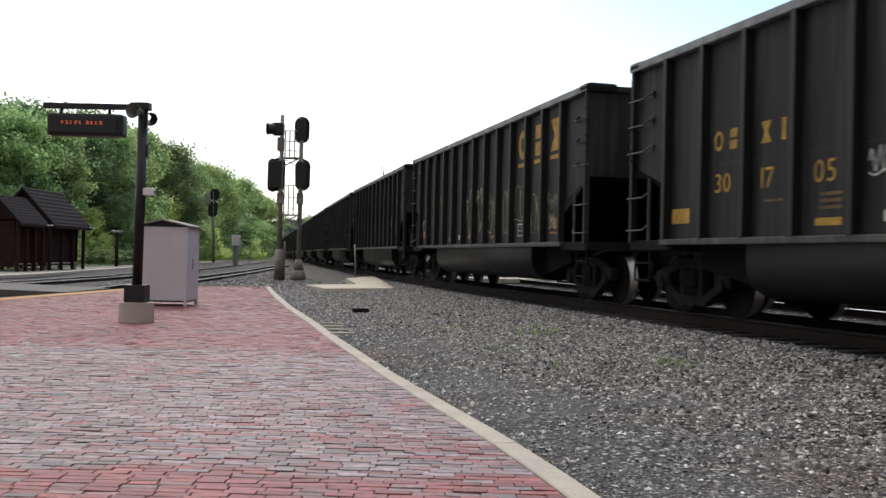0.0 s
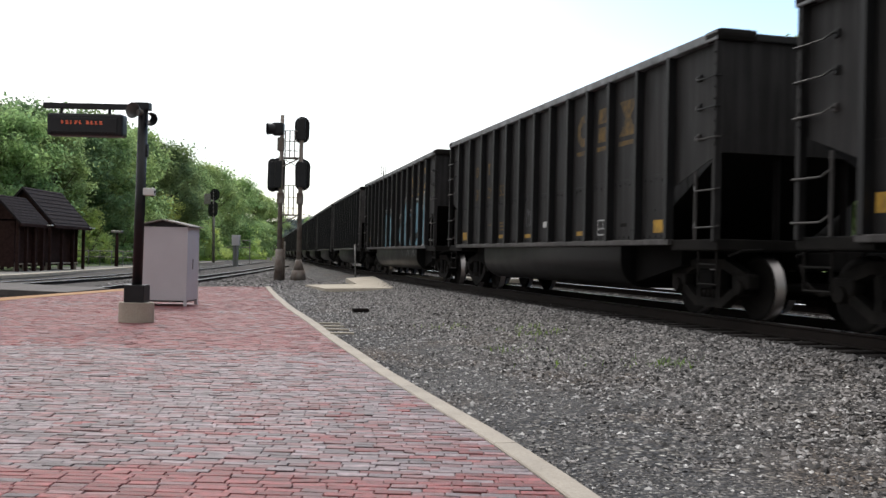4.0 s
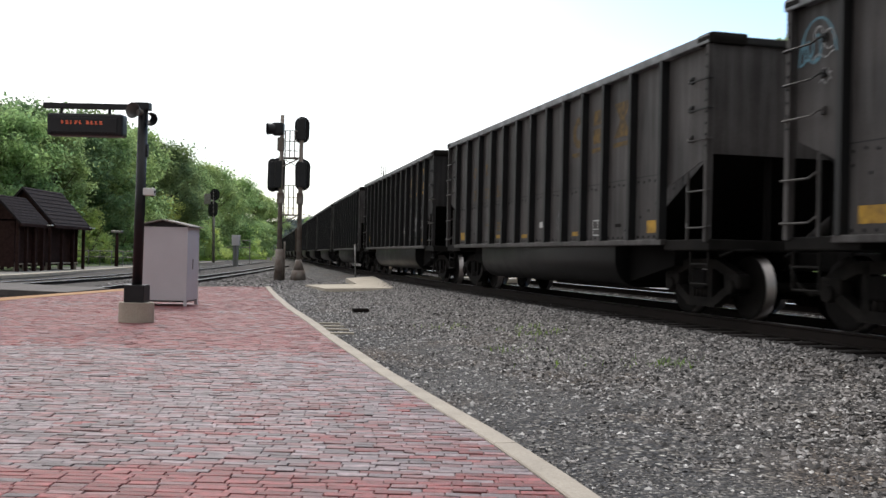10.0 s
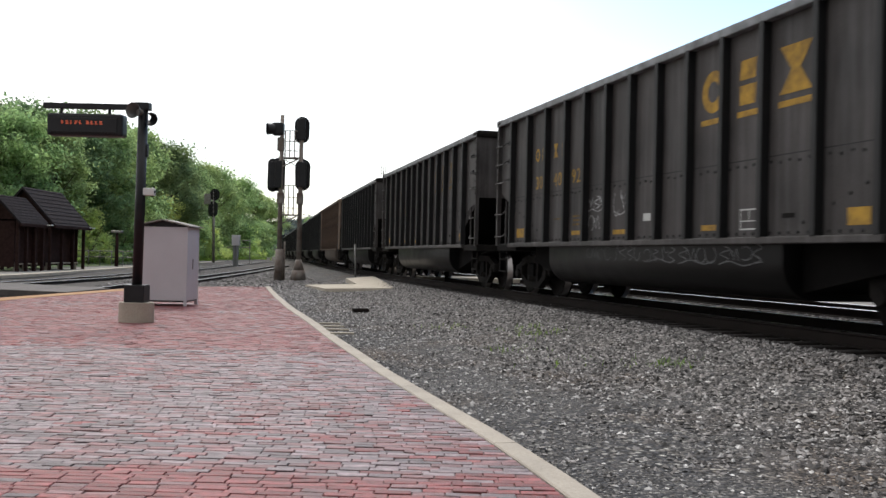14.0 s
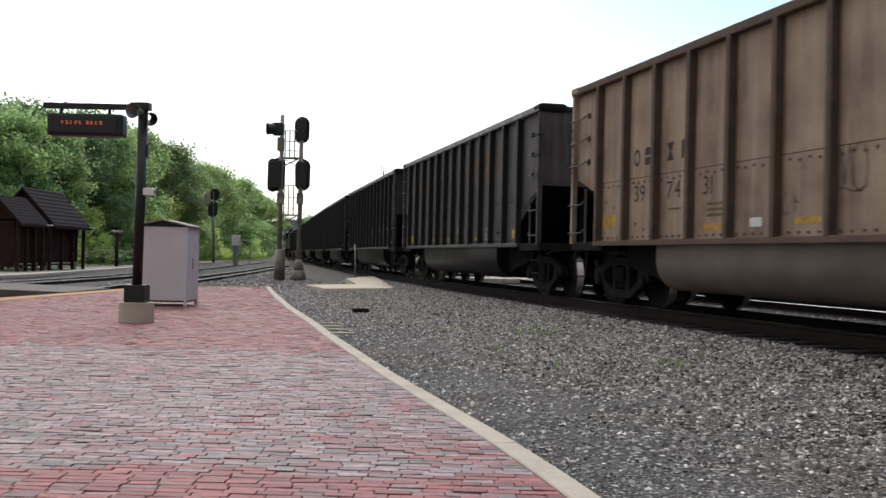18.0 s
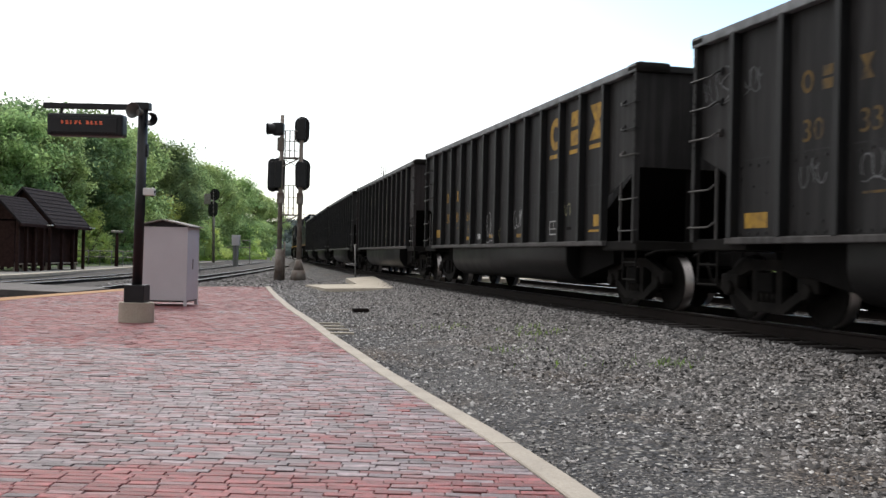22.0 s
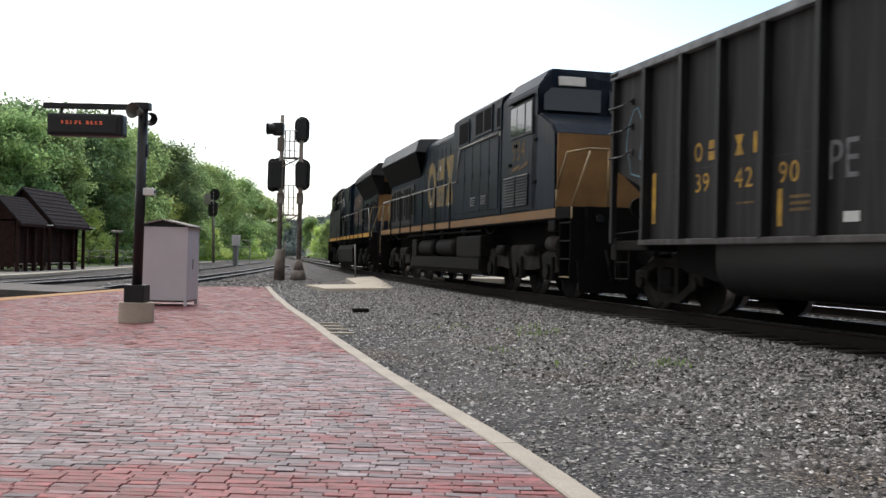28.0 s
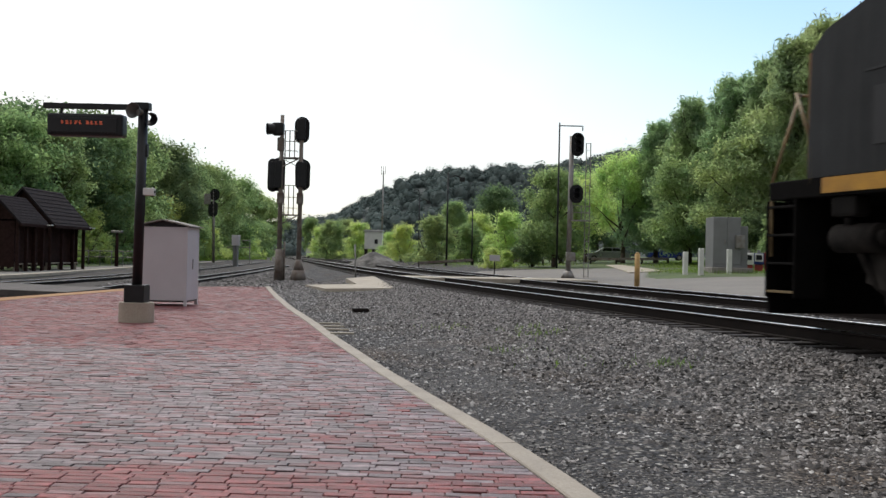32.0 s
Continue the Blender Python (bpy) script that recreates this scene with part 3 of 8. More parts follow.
def rail_mesh(f, s0, s1, step, z):
    vs, fs, ms = [], [], []
    n = len(RAIL_SEC)
    for k, (x, y, th) in enumerate(line_pts(f, s0, s1, step)):
        for u, w in RAIL_SEC:
            vs.append((x - u * math.cos(th), y - u * math.sin(th), z + w))
        if k:
            for i in range(n):
                j = (i + 1) % n
                fs.append(((k - 1) * n + i, (k - 1) * n + j, k * n + j, k * n + i))
                ms.append(1 if i in (6, 7, 8) else 0)
    return raw_mesh("rail", vs, fs, [M["rail"], M["railtop"]], ms)


def make_track(name, label, line, s0, s1, z, step=2.0, tie0=None, tie1=None):
    root = tagged(empty(name), label, "railway track", kind="structure")
    for o in (0.755, -0.755):
        ob = new("rail", rail_mesh(line(o), s0, s1, step, z))
        ob.parent = root
    bm = bmn()
    box(bm, -1.3, 1.3, -0.115, 0.115, z - 0.36, z - 0.185)
    bmesh.ops.bevel(bm, geom=[e for e in bm.edges], offset=0.012, segments=1, affect="EDGES")
    tie = part("tie", bm, M["tie"], root)
    first = True
    f = line(0.0)
    for s in np.arange(tie0, tie1, 0.55):
        x, y, th = f(s)
        m = pose(x, y, 0, 0, 0, math.degrees(th) + random.uniform(-0.8, 0.8))
        if first:
            tie.matrix_basis, first = m, False
        else:
            o = tie.copy()
            scene.collection.objects.link(o)
            o.parent = root
            o.matrix_basis = m
    return root


make_track("track_main", "polished steel rails on dark timber ties and ballast", main_line, -470, 440, RAIL_Z, 2.0, -14, 70)
make_track("track_second", "rusty rails of the parallel track beside the lot", lambda o: main_line(o - 4.6), -60, 300, RAIL_Z - 0.02, 2.0, -6, 60)
make_track("track_left_near", "steel rails running beside the brick platform", lambda o: left_line(L1, o), -40, 400, LEFT_RAIL_Z, 4.0, 30, 110)
make_track("track_left_far", "steel rails running beside the far platform", lambda o: left_line(L2, o), -40, 400, LEFT_RAIL_Z, 4.0, 30, 110)

# loose stones on the ballast between kerb and rails


def stones(n, seed, smin, smax, sizes, zof):
    r = np.random.default_rng(seed)
    s = r.uniform(smin, smax, n)
    o = zof(r, n)
    x, y, t = track(s, o)
    z = ground_z(x, y)
    size = r.uniform(sizes[0], sizes[1], n) * r.choice([0.7, 1.0, 1.3], n)
    base = np.array([(1, 0, 0), (0, 1, 0), (-1, 0, 0), (0, -1, 0), (0, 0, 1), (0, 0, -0.4)], float)
    v = base[None] * size[:, None, None] * r.uniform(0.6, 1.15, (n, 6, 1)) * np.stack([np.ones(n), r.uniform(0.6, 1, n), r.uniform(0.35, 0.75, n)], 1)[:, None, :]
    v += r.normal(0, 0.12, v.shape) * size[:, None, None]
    an = r.uniform(0, 6.28, n)
    c, sn = np.cos(an)[:, None], np.sin(an)[:, None]
    v = np.stack([v[..., 0] * c - v[..., 1] * sn, v[..., 0] * sn + v[..., 1] * c, v[..., 2]], -1)
    v += np.stack([x, y, z + size * 0.12], 1)[:, None, :]
    tri = np.array([(0, 1, 4), (1, 2, 4), (2, 3, 4), (3, 0, 4), (1, 0, 5), (2, 1, 5), (3, 2, 5), (0, 3, 5)])
    f = (tri[None] + (np.arange(n) * 6)[:, None, None]).reshape(-1, 3)
    keep = (x > along(KERB, y) + 0.05) | (y > 38.9)
    f = f.reshape(n, 8, 3)[keep].reshape(-1, 3)
    return v.reshape(-1, 3), f


for nm, args in (("ballast_stones", (62000, 5, -13, 32, (0.020, 0.040), lambda r, n: 1.2 + 4.3 * r.beta(1.0, 2.1, n))),
                 ("gravel_chips", (52000, 6, -13, 24, (0.008, 0.022), lambda r, n: r.uniform(2.2, 7.4, n))),
                 ("ballast_between_rails", (9000, 7, -12, 45, (0.03, 0.05), lambda r, n: r.uniform(-5.5, 1.0, n)))):
    v_, f_ = stones(*args)
    tagged(new(nm, raw_mesh(nm, v_, f_, [M["stone"]])), "loose grey crushed ballast stones beside the rails", "ballast", kind="stuff")

v_, f_ = stones(15000, 9, -13, 30, (0.011, 0.032), lambda r, n: 1.3 + 5.6 * r.beta(1.0, 1.5, n))
tagged(new("pale_chips", raw_mesh("pale_chips", v_, f_, [M["stone_pale"]])), "scattered pale stone chips in the gravel", "ballast", kind="stuff")
v_, f_ = stones(16000, 10, 24, 85, (0.045, 0.075), lambda r, n: r.uniform(3.5, 14.0, n))
tagged(new("bed_stones", raw_mesh("bed_stones", v_, f_, [M["stone"]])), "coarse grey ballast stones between the tracks", "ballast", kind="stuff")

# ------------------------------------------------------------------ brick platform
bm = bmn()
ys = [-6, 0, 4, 6.1, 8.78, 11.03, 15.64, 19.17, 22.4, 25.3, 30.03, 32.9, 34.41, 36.7, 38.5]
poly = [(float(along(KERB, y)) - 0.16, y) for y in ys] + [(float(along(PLAT_L, y)), y) for y in ys[::-1]]
slab(bm, poly, "z", -0.5, -0.010)
platform = tagged(mesh_ob("platform", bm, M["joint"]), "station platform paved with red and grey bricks", "platform", kind="structure")

# kerb stones
for y0, y1 in zip([-6, -2, 1.2, 4.2, 7.05, 10.0, 13.0, 16.0, 19.0, 22.0, 25.0, 28.0, 31.0, 34.0, 36.5], [-2, 1.2, 4.2, 7.05, 10.0, 13.0, 16.0, 19.0, 22.0, 25.0, 28.0, 31.0, 34.0, 36.5, 38.6]):
    vs, fs = [], []
    yy = np.linspace(y0 + 0.006, y1 - 0.006, 7)
    sec = ((-0.19, -0.3), (-0.19, -0.002), (-0.18, 0.008), (-0.014, 0.008), (0.0, -0.006), (0.0, -0.3))
    for k, y in enumerate(yy):
        x = float(along(KERB, y))
        sl = float(along(KERB, y + 0.3) - along(KERB, y - 0.3)) / 0.6
        nxn, nyn = 1 / math.hypot(1, sl), -sl / math.hypot(1, sl)
        for u, w in sec:
            vs.append((x + u * nxn, y + u * nyn, w))
        if k:
            for i in range(6):
                j = (i + 1) % 6
                fs.append(((k - 1) * 6 + i, k * 6 + i, k * 6 + j, (k - 1) * 6 + j))
    bmk = bmn()
    bv = [bmk.verts.new(v) for v in vs]
    for f in fs:
        bmk.faces.new([bv[i] for i in f])
    bmk.faces.new([bv[i] for i in range(6)])
    bmk.faces.new([bv[len(vs) - 6 + i] for i in range(5, -1, -1)])
    bmesh.ops.recalc_face_normals(bmk, faces=bmk.faces[:])
    part("kerb_stone", bmk, M["kerb"], platform, "pale concrete kerb")

# orange tactile strip along the platform's left edge
bm = bmn()
ly = [18.0, 22.4, 25.3, 29.0, 32.9, 34.5]
slab(bm, [(float(along(PLAT_L, y)) - 0.02, y) for y in ly] + [(float(along(PLAT_L, y)) + 0.62, y) for y in ly[::-1]], "z", -0.05, 0.010)
part("edge_strip", bm, M["yellow_edge"], platform, "orange-yellow platform edge strip")

# ------------------------------------------------------------------ glyphs of the built-in font, as vertex lists
GLYPH = {}


def load_glyphs(chars):
    obs = []
    for i, ch in enumerate(chars):
        cu = bpy.data.curves.new("glyph", "FONT")
        cu.body, cu.size = ch, 1.0
        cu.resolution_u = 3
        obs.append((ch, new("glyph", cu)))
    dg = bpy.context.evaluated_depsgraph_get()
    for ch, ob in obs:
        me = bpy.data.meshes.new_from_object(ob.evaluated_get(dg))
        vs = [tuple(v.co) for v in me.vertices]
        GLYPH[ch] = (vs, [tuple(p_.vertices) for p_ in me.polygons], min(v[0] for v in vs), max(v[0] for v in vs))
        bpy.data.meshes.remove(me)
    for ch, ob in obs:
        cu = ob.data
        bpy.data.objects.remove(ob)
        bpy.data.curves.remove(cu)


load_glyphs("0123456789CROTGARPEN")


def write(bm, text, u, z, h, y, wide=1.0, gap=0.12, side=1):
    """Letters standing on a car's side: they start u metres from the car's far end and read towards its near end."""
    k = h / 0.70
    for ch in text:
        vs, fs, lo, hi = GLYPH[ch]
        nv = [bm.verts.new((7.05 - (u + (v[0] - lo) * k * wide), y, z + v[1] * k)) for v in vs]
        for f in fs:
            try:
                bm.faces.new([nv[i] for i in f])
            except ValueError:
                pass
        u += (hi - lo) * k * wide + gap * h
    return bm


def strip(bm, pts, w, y):
    """A sprayed line on a car's side, through points (u, z)."""
    for (u0, z0), (u1, z1) in zip(pts[:-1], pts[1:]):
        d = math.hypot(u1 - u0, z1 - z0) or 1e-6
        ax, az = (u1 - u0) / d * w * 0.3, (z1 - z0) / d * w * 0.3
        nx_, nz_ = -(z1 - z0) / d * w / 2, (u1 - u0) / d * w / 2
        q = [(u0 - ax + nx_, z0 - az + nz_), (u0 - ax - nx_, z0 - az - nz_), (u1 + ax - nx_, z1 + az - nz_), (u1 + ax + nx_, z1 + az + nz_)]
        bm.faces.new([bm.verts.new((7.05 - a, y, b)) for a, b in q])
    return bm


def plate(bm, u0, u1, z0, z1, y):
    bm.faces.new([bm.verts.new(c) for c in ((7.05 - u0, y, z0), (7.05 - u1, y, z0), (7.05 - u1, y, z1), (7.05 - u0, y, z1))])
    return bm


# ------------------------------------------------------------------ hopper cars
# Every car's far end stands at x = 7.05; the three builds differ in length and in the spacing of their ribs.
BUILDS = dict(
    short=(14.5, [1.05, 2.13, 3.20, 4.25, 5.20, 6.15, 7.10, 8.05, 9.00, 9.95, 10.90, 12.00, 13.08]),
    long=(15.24, [1.20 + 1.06 * k for k in range(13)]),
    bare=(14.7, [1.24, 2.40, 3.45, 4.49, 5.59, 6.82, 8.01, 9.17, 10.24, 11.30, 12.31, 13.36]),
)
SIDE_Y = 1.50


def wheelset(parent, x, r=0.457, y=0.72):
    bm = bmn()
    for s in (1, -1):
        prof = ((0.0, 0.10), (0.09, 0.10), (0.12, 0.09), (0.34, 0.035), (0.37, 0.06), (r, 0.065), (r, -0.06), (r + 0.025, -0.07), (r + 0.025, -0.095), (0.37, -0.09), (0.34, -0.03), (0.12, -0.06), (0.0, -0.06))
        n = 28
        rings = []
        for a in range(n):
            an = 2 * math.pi * a / n
            rings.append([bm.verts.new((rr * math.cos(an), s * (y + w), rr * math.sin(an))) for rr, w in prof[1:-1]])
        for a in range(n):
            b = (a + 1) % n
            for i in range(len(rings[0]) - 1):
                f = bm.faces.new((rings[a][i], rings[b][i], rings[b][i + 1], rings[a][i + 1]))
                f.smooth = True
                f.material_index = 1 if i in (4, 5) else 0
        bm.faces.new([rings[a][0] for a in range(n)])
    rod(bm, (0, -y, 0), (0, y, 0), 0.085, 10)
    for s in (1, -1):
        rod(bm, (0, s * (y + 0.05), 0), (0, s * (y + 0.33), 0), 0.10, 8)
        for k in range(3):
            an = 2 * math.pi * k / 3
            rod(bm, (0.05 * math.cos(an), s * (y + 0.33), 0.05 * math.sin(an)), (0.05 * math.cos(an), s * (y + 0.35), 0.05 * math.sin(an)), 0.018, 6)
    ob = part("wheelset", bm, [M["wheel"], M["tread"]], parent, "worn steel wheels on an axle")
    ob.matrix_basis = pose(x, 0, r)
    return ob


def beam(bm, p0, p1, w, y0, y1):
    """A flat bar in the x-z plane, w deep, from y0 to y1."""
    (x0, z0), (x1, z1) = p0, p1
    d = math.hypot(x1 - x0, z1 - z0)
    nx_, nz_ = -(z1 - z0) / d * w / 2, (x1 - x0) / d * w / 2
    b2 = bmn()
    slab(b2, ((x0 + nx_, z0 + nz_), (x1 + nx_, z1 + nz_), (x1 - nx_, z1 - nz_), (x0 - nx_, z0 - nz_)), "y", min(y0, y1), max(y0, y1))
    join(bm, b2)
    return bm


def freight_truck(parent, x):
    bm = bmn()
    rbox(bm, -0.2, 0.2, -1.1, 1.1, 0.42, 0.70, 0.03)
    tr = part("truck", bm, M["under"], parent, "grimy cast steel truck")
    tr.matrix_basis = pose(x, 0, 0)
    for s in (1, -1):
        # cast frame: arched top member, dropped bottom member, columns beside the spring window, and a pedestal over each axle
        y0, y1 = s * 0.91, s * 1.05
        bm = bmn()
        for a, b, w in (((-0.98, 0.60), (-0.42, 0.79), 0.15), ((-0.45, 0.79), (0.45, 0.79), 0.15), ((0.42, 0.79), (0.98, 0.60), 0.15), ((-0.98, 0.55), (-0.40, 0.24), 0.13), ((-0.42, 0.22), (0.42, 0.22), 0.14), ((0.40, 0.24), (0.98, 0.55), 0.13), ((-0.27, 0.24), (-0.27, 0.80), 0.13), ((0.27, 0.24), (0.27, 0.80), 0.13)):
            beam(bm, a, b, w, y0, y1)
        for wx in (-0.89, 0.89):
            rbox(bm, wx - 0.22, wx + 0.22, min(y0, y1) - 0.02, max(y0, y1) + 0.02, 0.44, 0.66, 0.04)
        part("side_frame", bm, M["car_truck"], tr, "dusty cast side frame")
        bm = bmn()
        for cx in (-0.13, 0, 0.13):
            rod(bm, (cx, s * 1.0, 0.29), (cx, s * 1.0, 0.50), 0.055, 8)
        part("spring_nest", bm, M["car_truck"], tr)
        for wx in (-0.89, 0.89):
            bm = bmn()
            rod(bm, (wx, s * 1.05, 0.46), (wx, s * 1.12, 0.46), 0.115, 12, 0.10)
            part("bearing_cap", bm, M["car_truck"], tr)
    bm = bmn()
    for e in (-0.45, 0.45):
        rbox(bm, e - 0.05, e + 0.05, -0.85, 0.85, 0.28, 0.40, 0.02)
    part("brake_beam", bm, M["under"], tr)
    for wx in (-0.89, 0.89):
        wheelset(tr, wx)
    return tr


def hopper_car(build, side, rib, tub, chord, rivets=False):
    """An open coal hopper: its far end lies towards +x, its rails at z = 0."""
    root = empty("hopper_car")
    length, ribs = BUILDS[build]
    h, d = 7.05, length - 14.1
    bare = build == "bare"

    def X(e, v):
        return v if e > 0 else -v - d

    def span(e, a, b):
        return min(X(e, a), X(e, b)), max(X(e, a), X(e, b))

    xf, xn = h - ribs[0], h - ribs[-1]
    for s in (1, -1):
        bm = bmn()
        slab(bm, ((xn, 1.13), (xf, 1.13), (xf, 1.93), (7.0, 2.34), (7.0, 3.93), (-7.0 - d, 3.93), (-7.0 - d, 2.34), (xn, 1.93)), "y", s * SIDE_Y - 0.012, s * SIDE_Y)
        part("side_sheet", bm, side, root)
    bm = bmn()
    rbox(bm, -0.05, 0.05, 0.0, 0.13, 1.14, 3.91, 0.012)
    rb = None
    for s in (1, -1):
        for u in ribs:
            if rb is None:
                rb = part("rib", bm, rib, root)
                o = rb
            else:
                o = rb.copy()
                scene.collection.objects.link(o)
                o.parent = root
            o.matrix_basis = pose(h - u, s * SIDE_Y, 0, 0, 0, 0 if s > 0 else 180)
    for s in (1, -1):
        bm = bmn()
        rbox(bm, -h - d, h, s * 1.56 - 0.065, s * 1.56 + 0.065, 3.89, 4.02, 0.02)
        part("top_chord", bm, chord, root, "worn pale top chord")
        bm = bmn()
        rbox(bm, xn - 0.1, xf + 0.1, s * 1.56 - 0.05, s * 1.56 + 0.06, 1.06, 1.15, 0.015)
        part("side_sill", bm, chord if side is M["car_tan"] else M["car_grey"], root)
        bm = bmn()
        box(bm, xn, xf, s * SIDE_Y - 0.002, s * SIDE_Y + 0.002, 2.165, 2.180)
        part("seam", bm, rib, root)
        if rivets:
            bm = bmn()
            for u in np.arange(ribs[0] + 0.1, ribs[-1], 0.193):
                if min(abs(u - q) for q in ribs) > 0.07:
                    for z in (2.10 - 0.02 * (int(u / 0.193) % 2), 1.20):
                        rod(bm, (h - u, s * SIDE_Y, z), (h - u, s * (SIDE_Y + 0.014), z), 0.022, 6)
            for e in (1, -1):
                for k in range(7):
                    a = X(e, 5.9 - 0.28 * k)
                    rod(bm, (a, s * SIDE_Y, 1.92 - 0.10 * k), (a, s * (SIDE_Y + 0.014), 1.92 - 0.10 * k), 0.022, 6)
            tagged(part("riveted_seam", bm, rib, root), kind="stuff")
    for e in (1, -1):
        xa, xb = span(e, 6.985, 7.015)
        bm = bmn()
        slab(bm, ((-1.55, 2.34), (1.55, 2.34), (1.55, 3.9), (1.35, 4.0), (-1.35, 4.0), (-1.55, 3.9)), "x", xa, xb)
        part("end_sheet", bm, M["rib_tan"] if side is M["car_tan"] else side, root)
        bm = bmn()
        xa, xb = span(e, 6.94, 7.07)
        rbox(bm, xa, xb, -1.45, 1.45, 3.90, 4.01, 0.02)
        part("end_chord", bm, rib, root)
        for s in (1, -1):
            # rounded gusset that stands above the chords at each corner
            bm = bmn()
            xa, xb = span(e, 6.70, 7.08)
            rbox(bm, xa, xb, s * 1.56 - 0.07, s * 1.56 + 0.068, 3.88, 4.045, 0.06)
            xa, xb = span(e, 6.90, 7.09)
            rbox(bm, xa, xb, min(s * 1.0, s * 1.6), max(s * 1.0, s * 1.6), 3.88, 4.06, 0.07)
            part("corner_gusset", bm, side if side is M["car_tan"] else M["tank_grey"], root)
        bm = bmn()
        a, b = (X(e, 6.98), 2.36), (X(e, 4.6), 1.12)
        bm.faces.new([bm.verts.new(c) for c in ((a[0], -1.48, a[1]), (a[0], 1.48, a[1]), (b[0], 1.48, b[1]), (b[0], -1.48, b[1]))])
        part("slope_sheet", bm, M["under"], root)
        bm = bmn()
        xa, xb = span(e, 5.7, 7.05)
        rbox(bm, xa, xb, -1.55, 1.55, 0.98, 1.14, 0.02)
        part("end_sill", bm, M["tank_grey"], root, "grimy grey end sill")
        for s in (1, -1):
            bm = bmn()
            xa, xb = span(e, 6.94, 7.03)
            rbox(bm, xa, xb, s * 1.55 - 0.05, s * 1.55 + 0.05, 1.1, 3.9, 0.012)
            po = part("corner_post", bm, side, root)
            bm = bmn()
            for z in np.arange(2.45, 3.86, 0.16):
                rod(bm, (X(e, 6.985), s * 1.60, z), (X(e, 6.985), s * 1.615, z), 0.02, 6)
            if not bare:
                tagged(part("post_bolts", bm, rib, po), kind="stuff")
            bm = bmn()
            if not bare:
                # one stile and hooked rungs that reach the corner post
                rod(bm, (X(e, 6.42), s * 1.55, 1.13), (X(e, 6.42), s * 1.55, 2.12), 0.024, 6)
                for pz in (1.30, 1.82):
                    pipe(bm, ((X(e, 6.40), s * 1.55, pz + 0.10), (X(e, 6.52), s * 1.62, pz), (X(e, 7.06), s * 1.62, pz), (X(e, 7.06), s * 1.55, pz + 0.02)), 0.014, 6)
                part("ladder", bm, M["car_grey"], root)
            else:
                rod(bm, (X(e, 5.85), s * 1.53, 1.30), (X(e, 6.98), s * 1.53, 1.26), 0.016, 6)
                xa, xb = span(e, 6.83, 7.03)
                rbox(bm, xa, xb, s * 1.5 - 0.06, s * 1.5 + 0.06, 0.82, 1.2, 0.02)
                part("end_rail", bm, M["tank_grey"], root)
                bm = bmn()
                rod(bm, (X(e, 6.7), s * 1.2, 1.72), (X(e, 6.76), s * 1.2, 1.72), 0.16, 12)
                xa, xb = span(e, 6.1, 6.5)
                rbox(bm, xa, xb, s * 1.1 - 0.1, s * 1.1 + 0.1, 1.14, 1.75, 0.03)
                part("brake_gear", bm, M["tank_grey"], root)
            for pz in (2.55, 2.98, 3.40):
                bm = bmn()
                pipe(bm, ((X(e, 6.42), s * 1.50, pz + 0.06), (X(e, 6.42), s * 1.57, pz + 0.06), (X(e, 6.52), s * 1.62, pz), (X(e, 7.06), s * 1.62, pz), (X(e, 7.06), s * 1.54, pz)), 0.014, 5)
                rbox(bm, *span(e, 6.38, 6.46), s * 1.515 - 0.02, s * 1.515 + 0.02, pz + 0.01, pz + 0.11, 0.01)
                part("grab_iron", bm, M["car_grey"] if pz < 2.6 else rib, root)
            bm = bmn()
            for px in (6.45, 6.95):
                rod(bm, (X(e, px), s * 1.5, 0.5), (X(e, px), s * 1.5, 1.0), 0.018, 6)
            for pz in (0.5, 0.78):
                rod(bm, (X(e, 6.45), s * 1.5, pz), (X(e, 6.95), s * 1.5, pz), 0.018, 6)
            part("sill_step", bm, M["tank_grey"], root)
        for yy in (-0.55, 0.55):
            bm = bmn()
            rod(bm, (X(e, 6.9), yy, 1.14), (X(e, 6.9), yy, 2.4), 0.05, 6)
            part("end_post", bm, M["under"], root)
        bm = bmn()
        rbox(bm, *span(e, 7.0, 7.75), -0.11, 0.11, 0.76, 0.98, 0.03)
        rbox(bm, *span(e, 7.58, 7.94), -0.16, 0.16, 0.72, 1.02, 0.05)
        part("coupler", bm, M["under"], root)
        bm = bmn()
        pipe(bm, ((X(e, 7.2), 0.35, 0.8), (X(e, 7.36), 0.36, 0.55), (X(e, 7.6), 0.32, 0.40), (X(e, 7.86), 0.22, 0.44)), 0.03, 8)
        part("air_hose", bm, M["tank_grey"], root)
        bm = bmn()
        pipe(bm, ((X(e, 7.12), 0.9, 1.0), (X(e, 7.2), 1.25, 0.98), (X(e, 7.18), 1.45, 0.9)), 0.022, 6)
        part("uncoupling_lever", bm, M["tank_grey"], root)
        freight_truck(root, X(e, 5.95))
    bm = bmn()
    arc = [(1.04 + 0.46 * math.cos(0.1745 * k), 0.82 - 0.47 * math.sin(0.1745 * k)) for k in range(10)]
    sec = [(1.5, 1.1), (1.5, 0.96)] + arc + [(-y, z) for y, z in arc[::-1]] + [(-1.5, 0.96), (-1.5, 1.1)]
    x0, x1 = X(-1, 3.8), 3.8
    hull = [[bm.verts.new((x, y * k, z)) for y, z in sec] for x, k in ((x0, 0.985), (x0 + 0.04, 1.0), (x1 - 0.04, 1.0), (x1, 0.985))]
    for a, b in zip(hull[:-1], hull[1:]):
        for k in range(len(sec) - 1):
            bm.faces.new((a[k], a[k + 1], b[k + 1], b[k]))
    for x in (x0, x1):
        bm.faces.new([bm.verts.new((x, y * 0.985, z)) for y, z in sec])
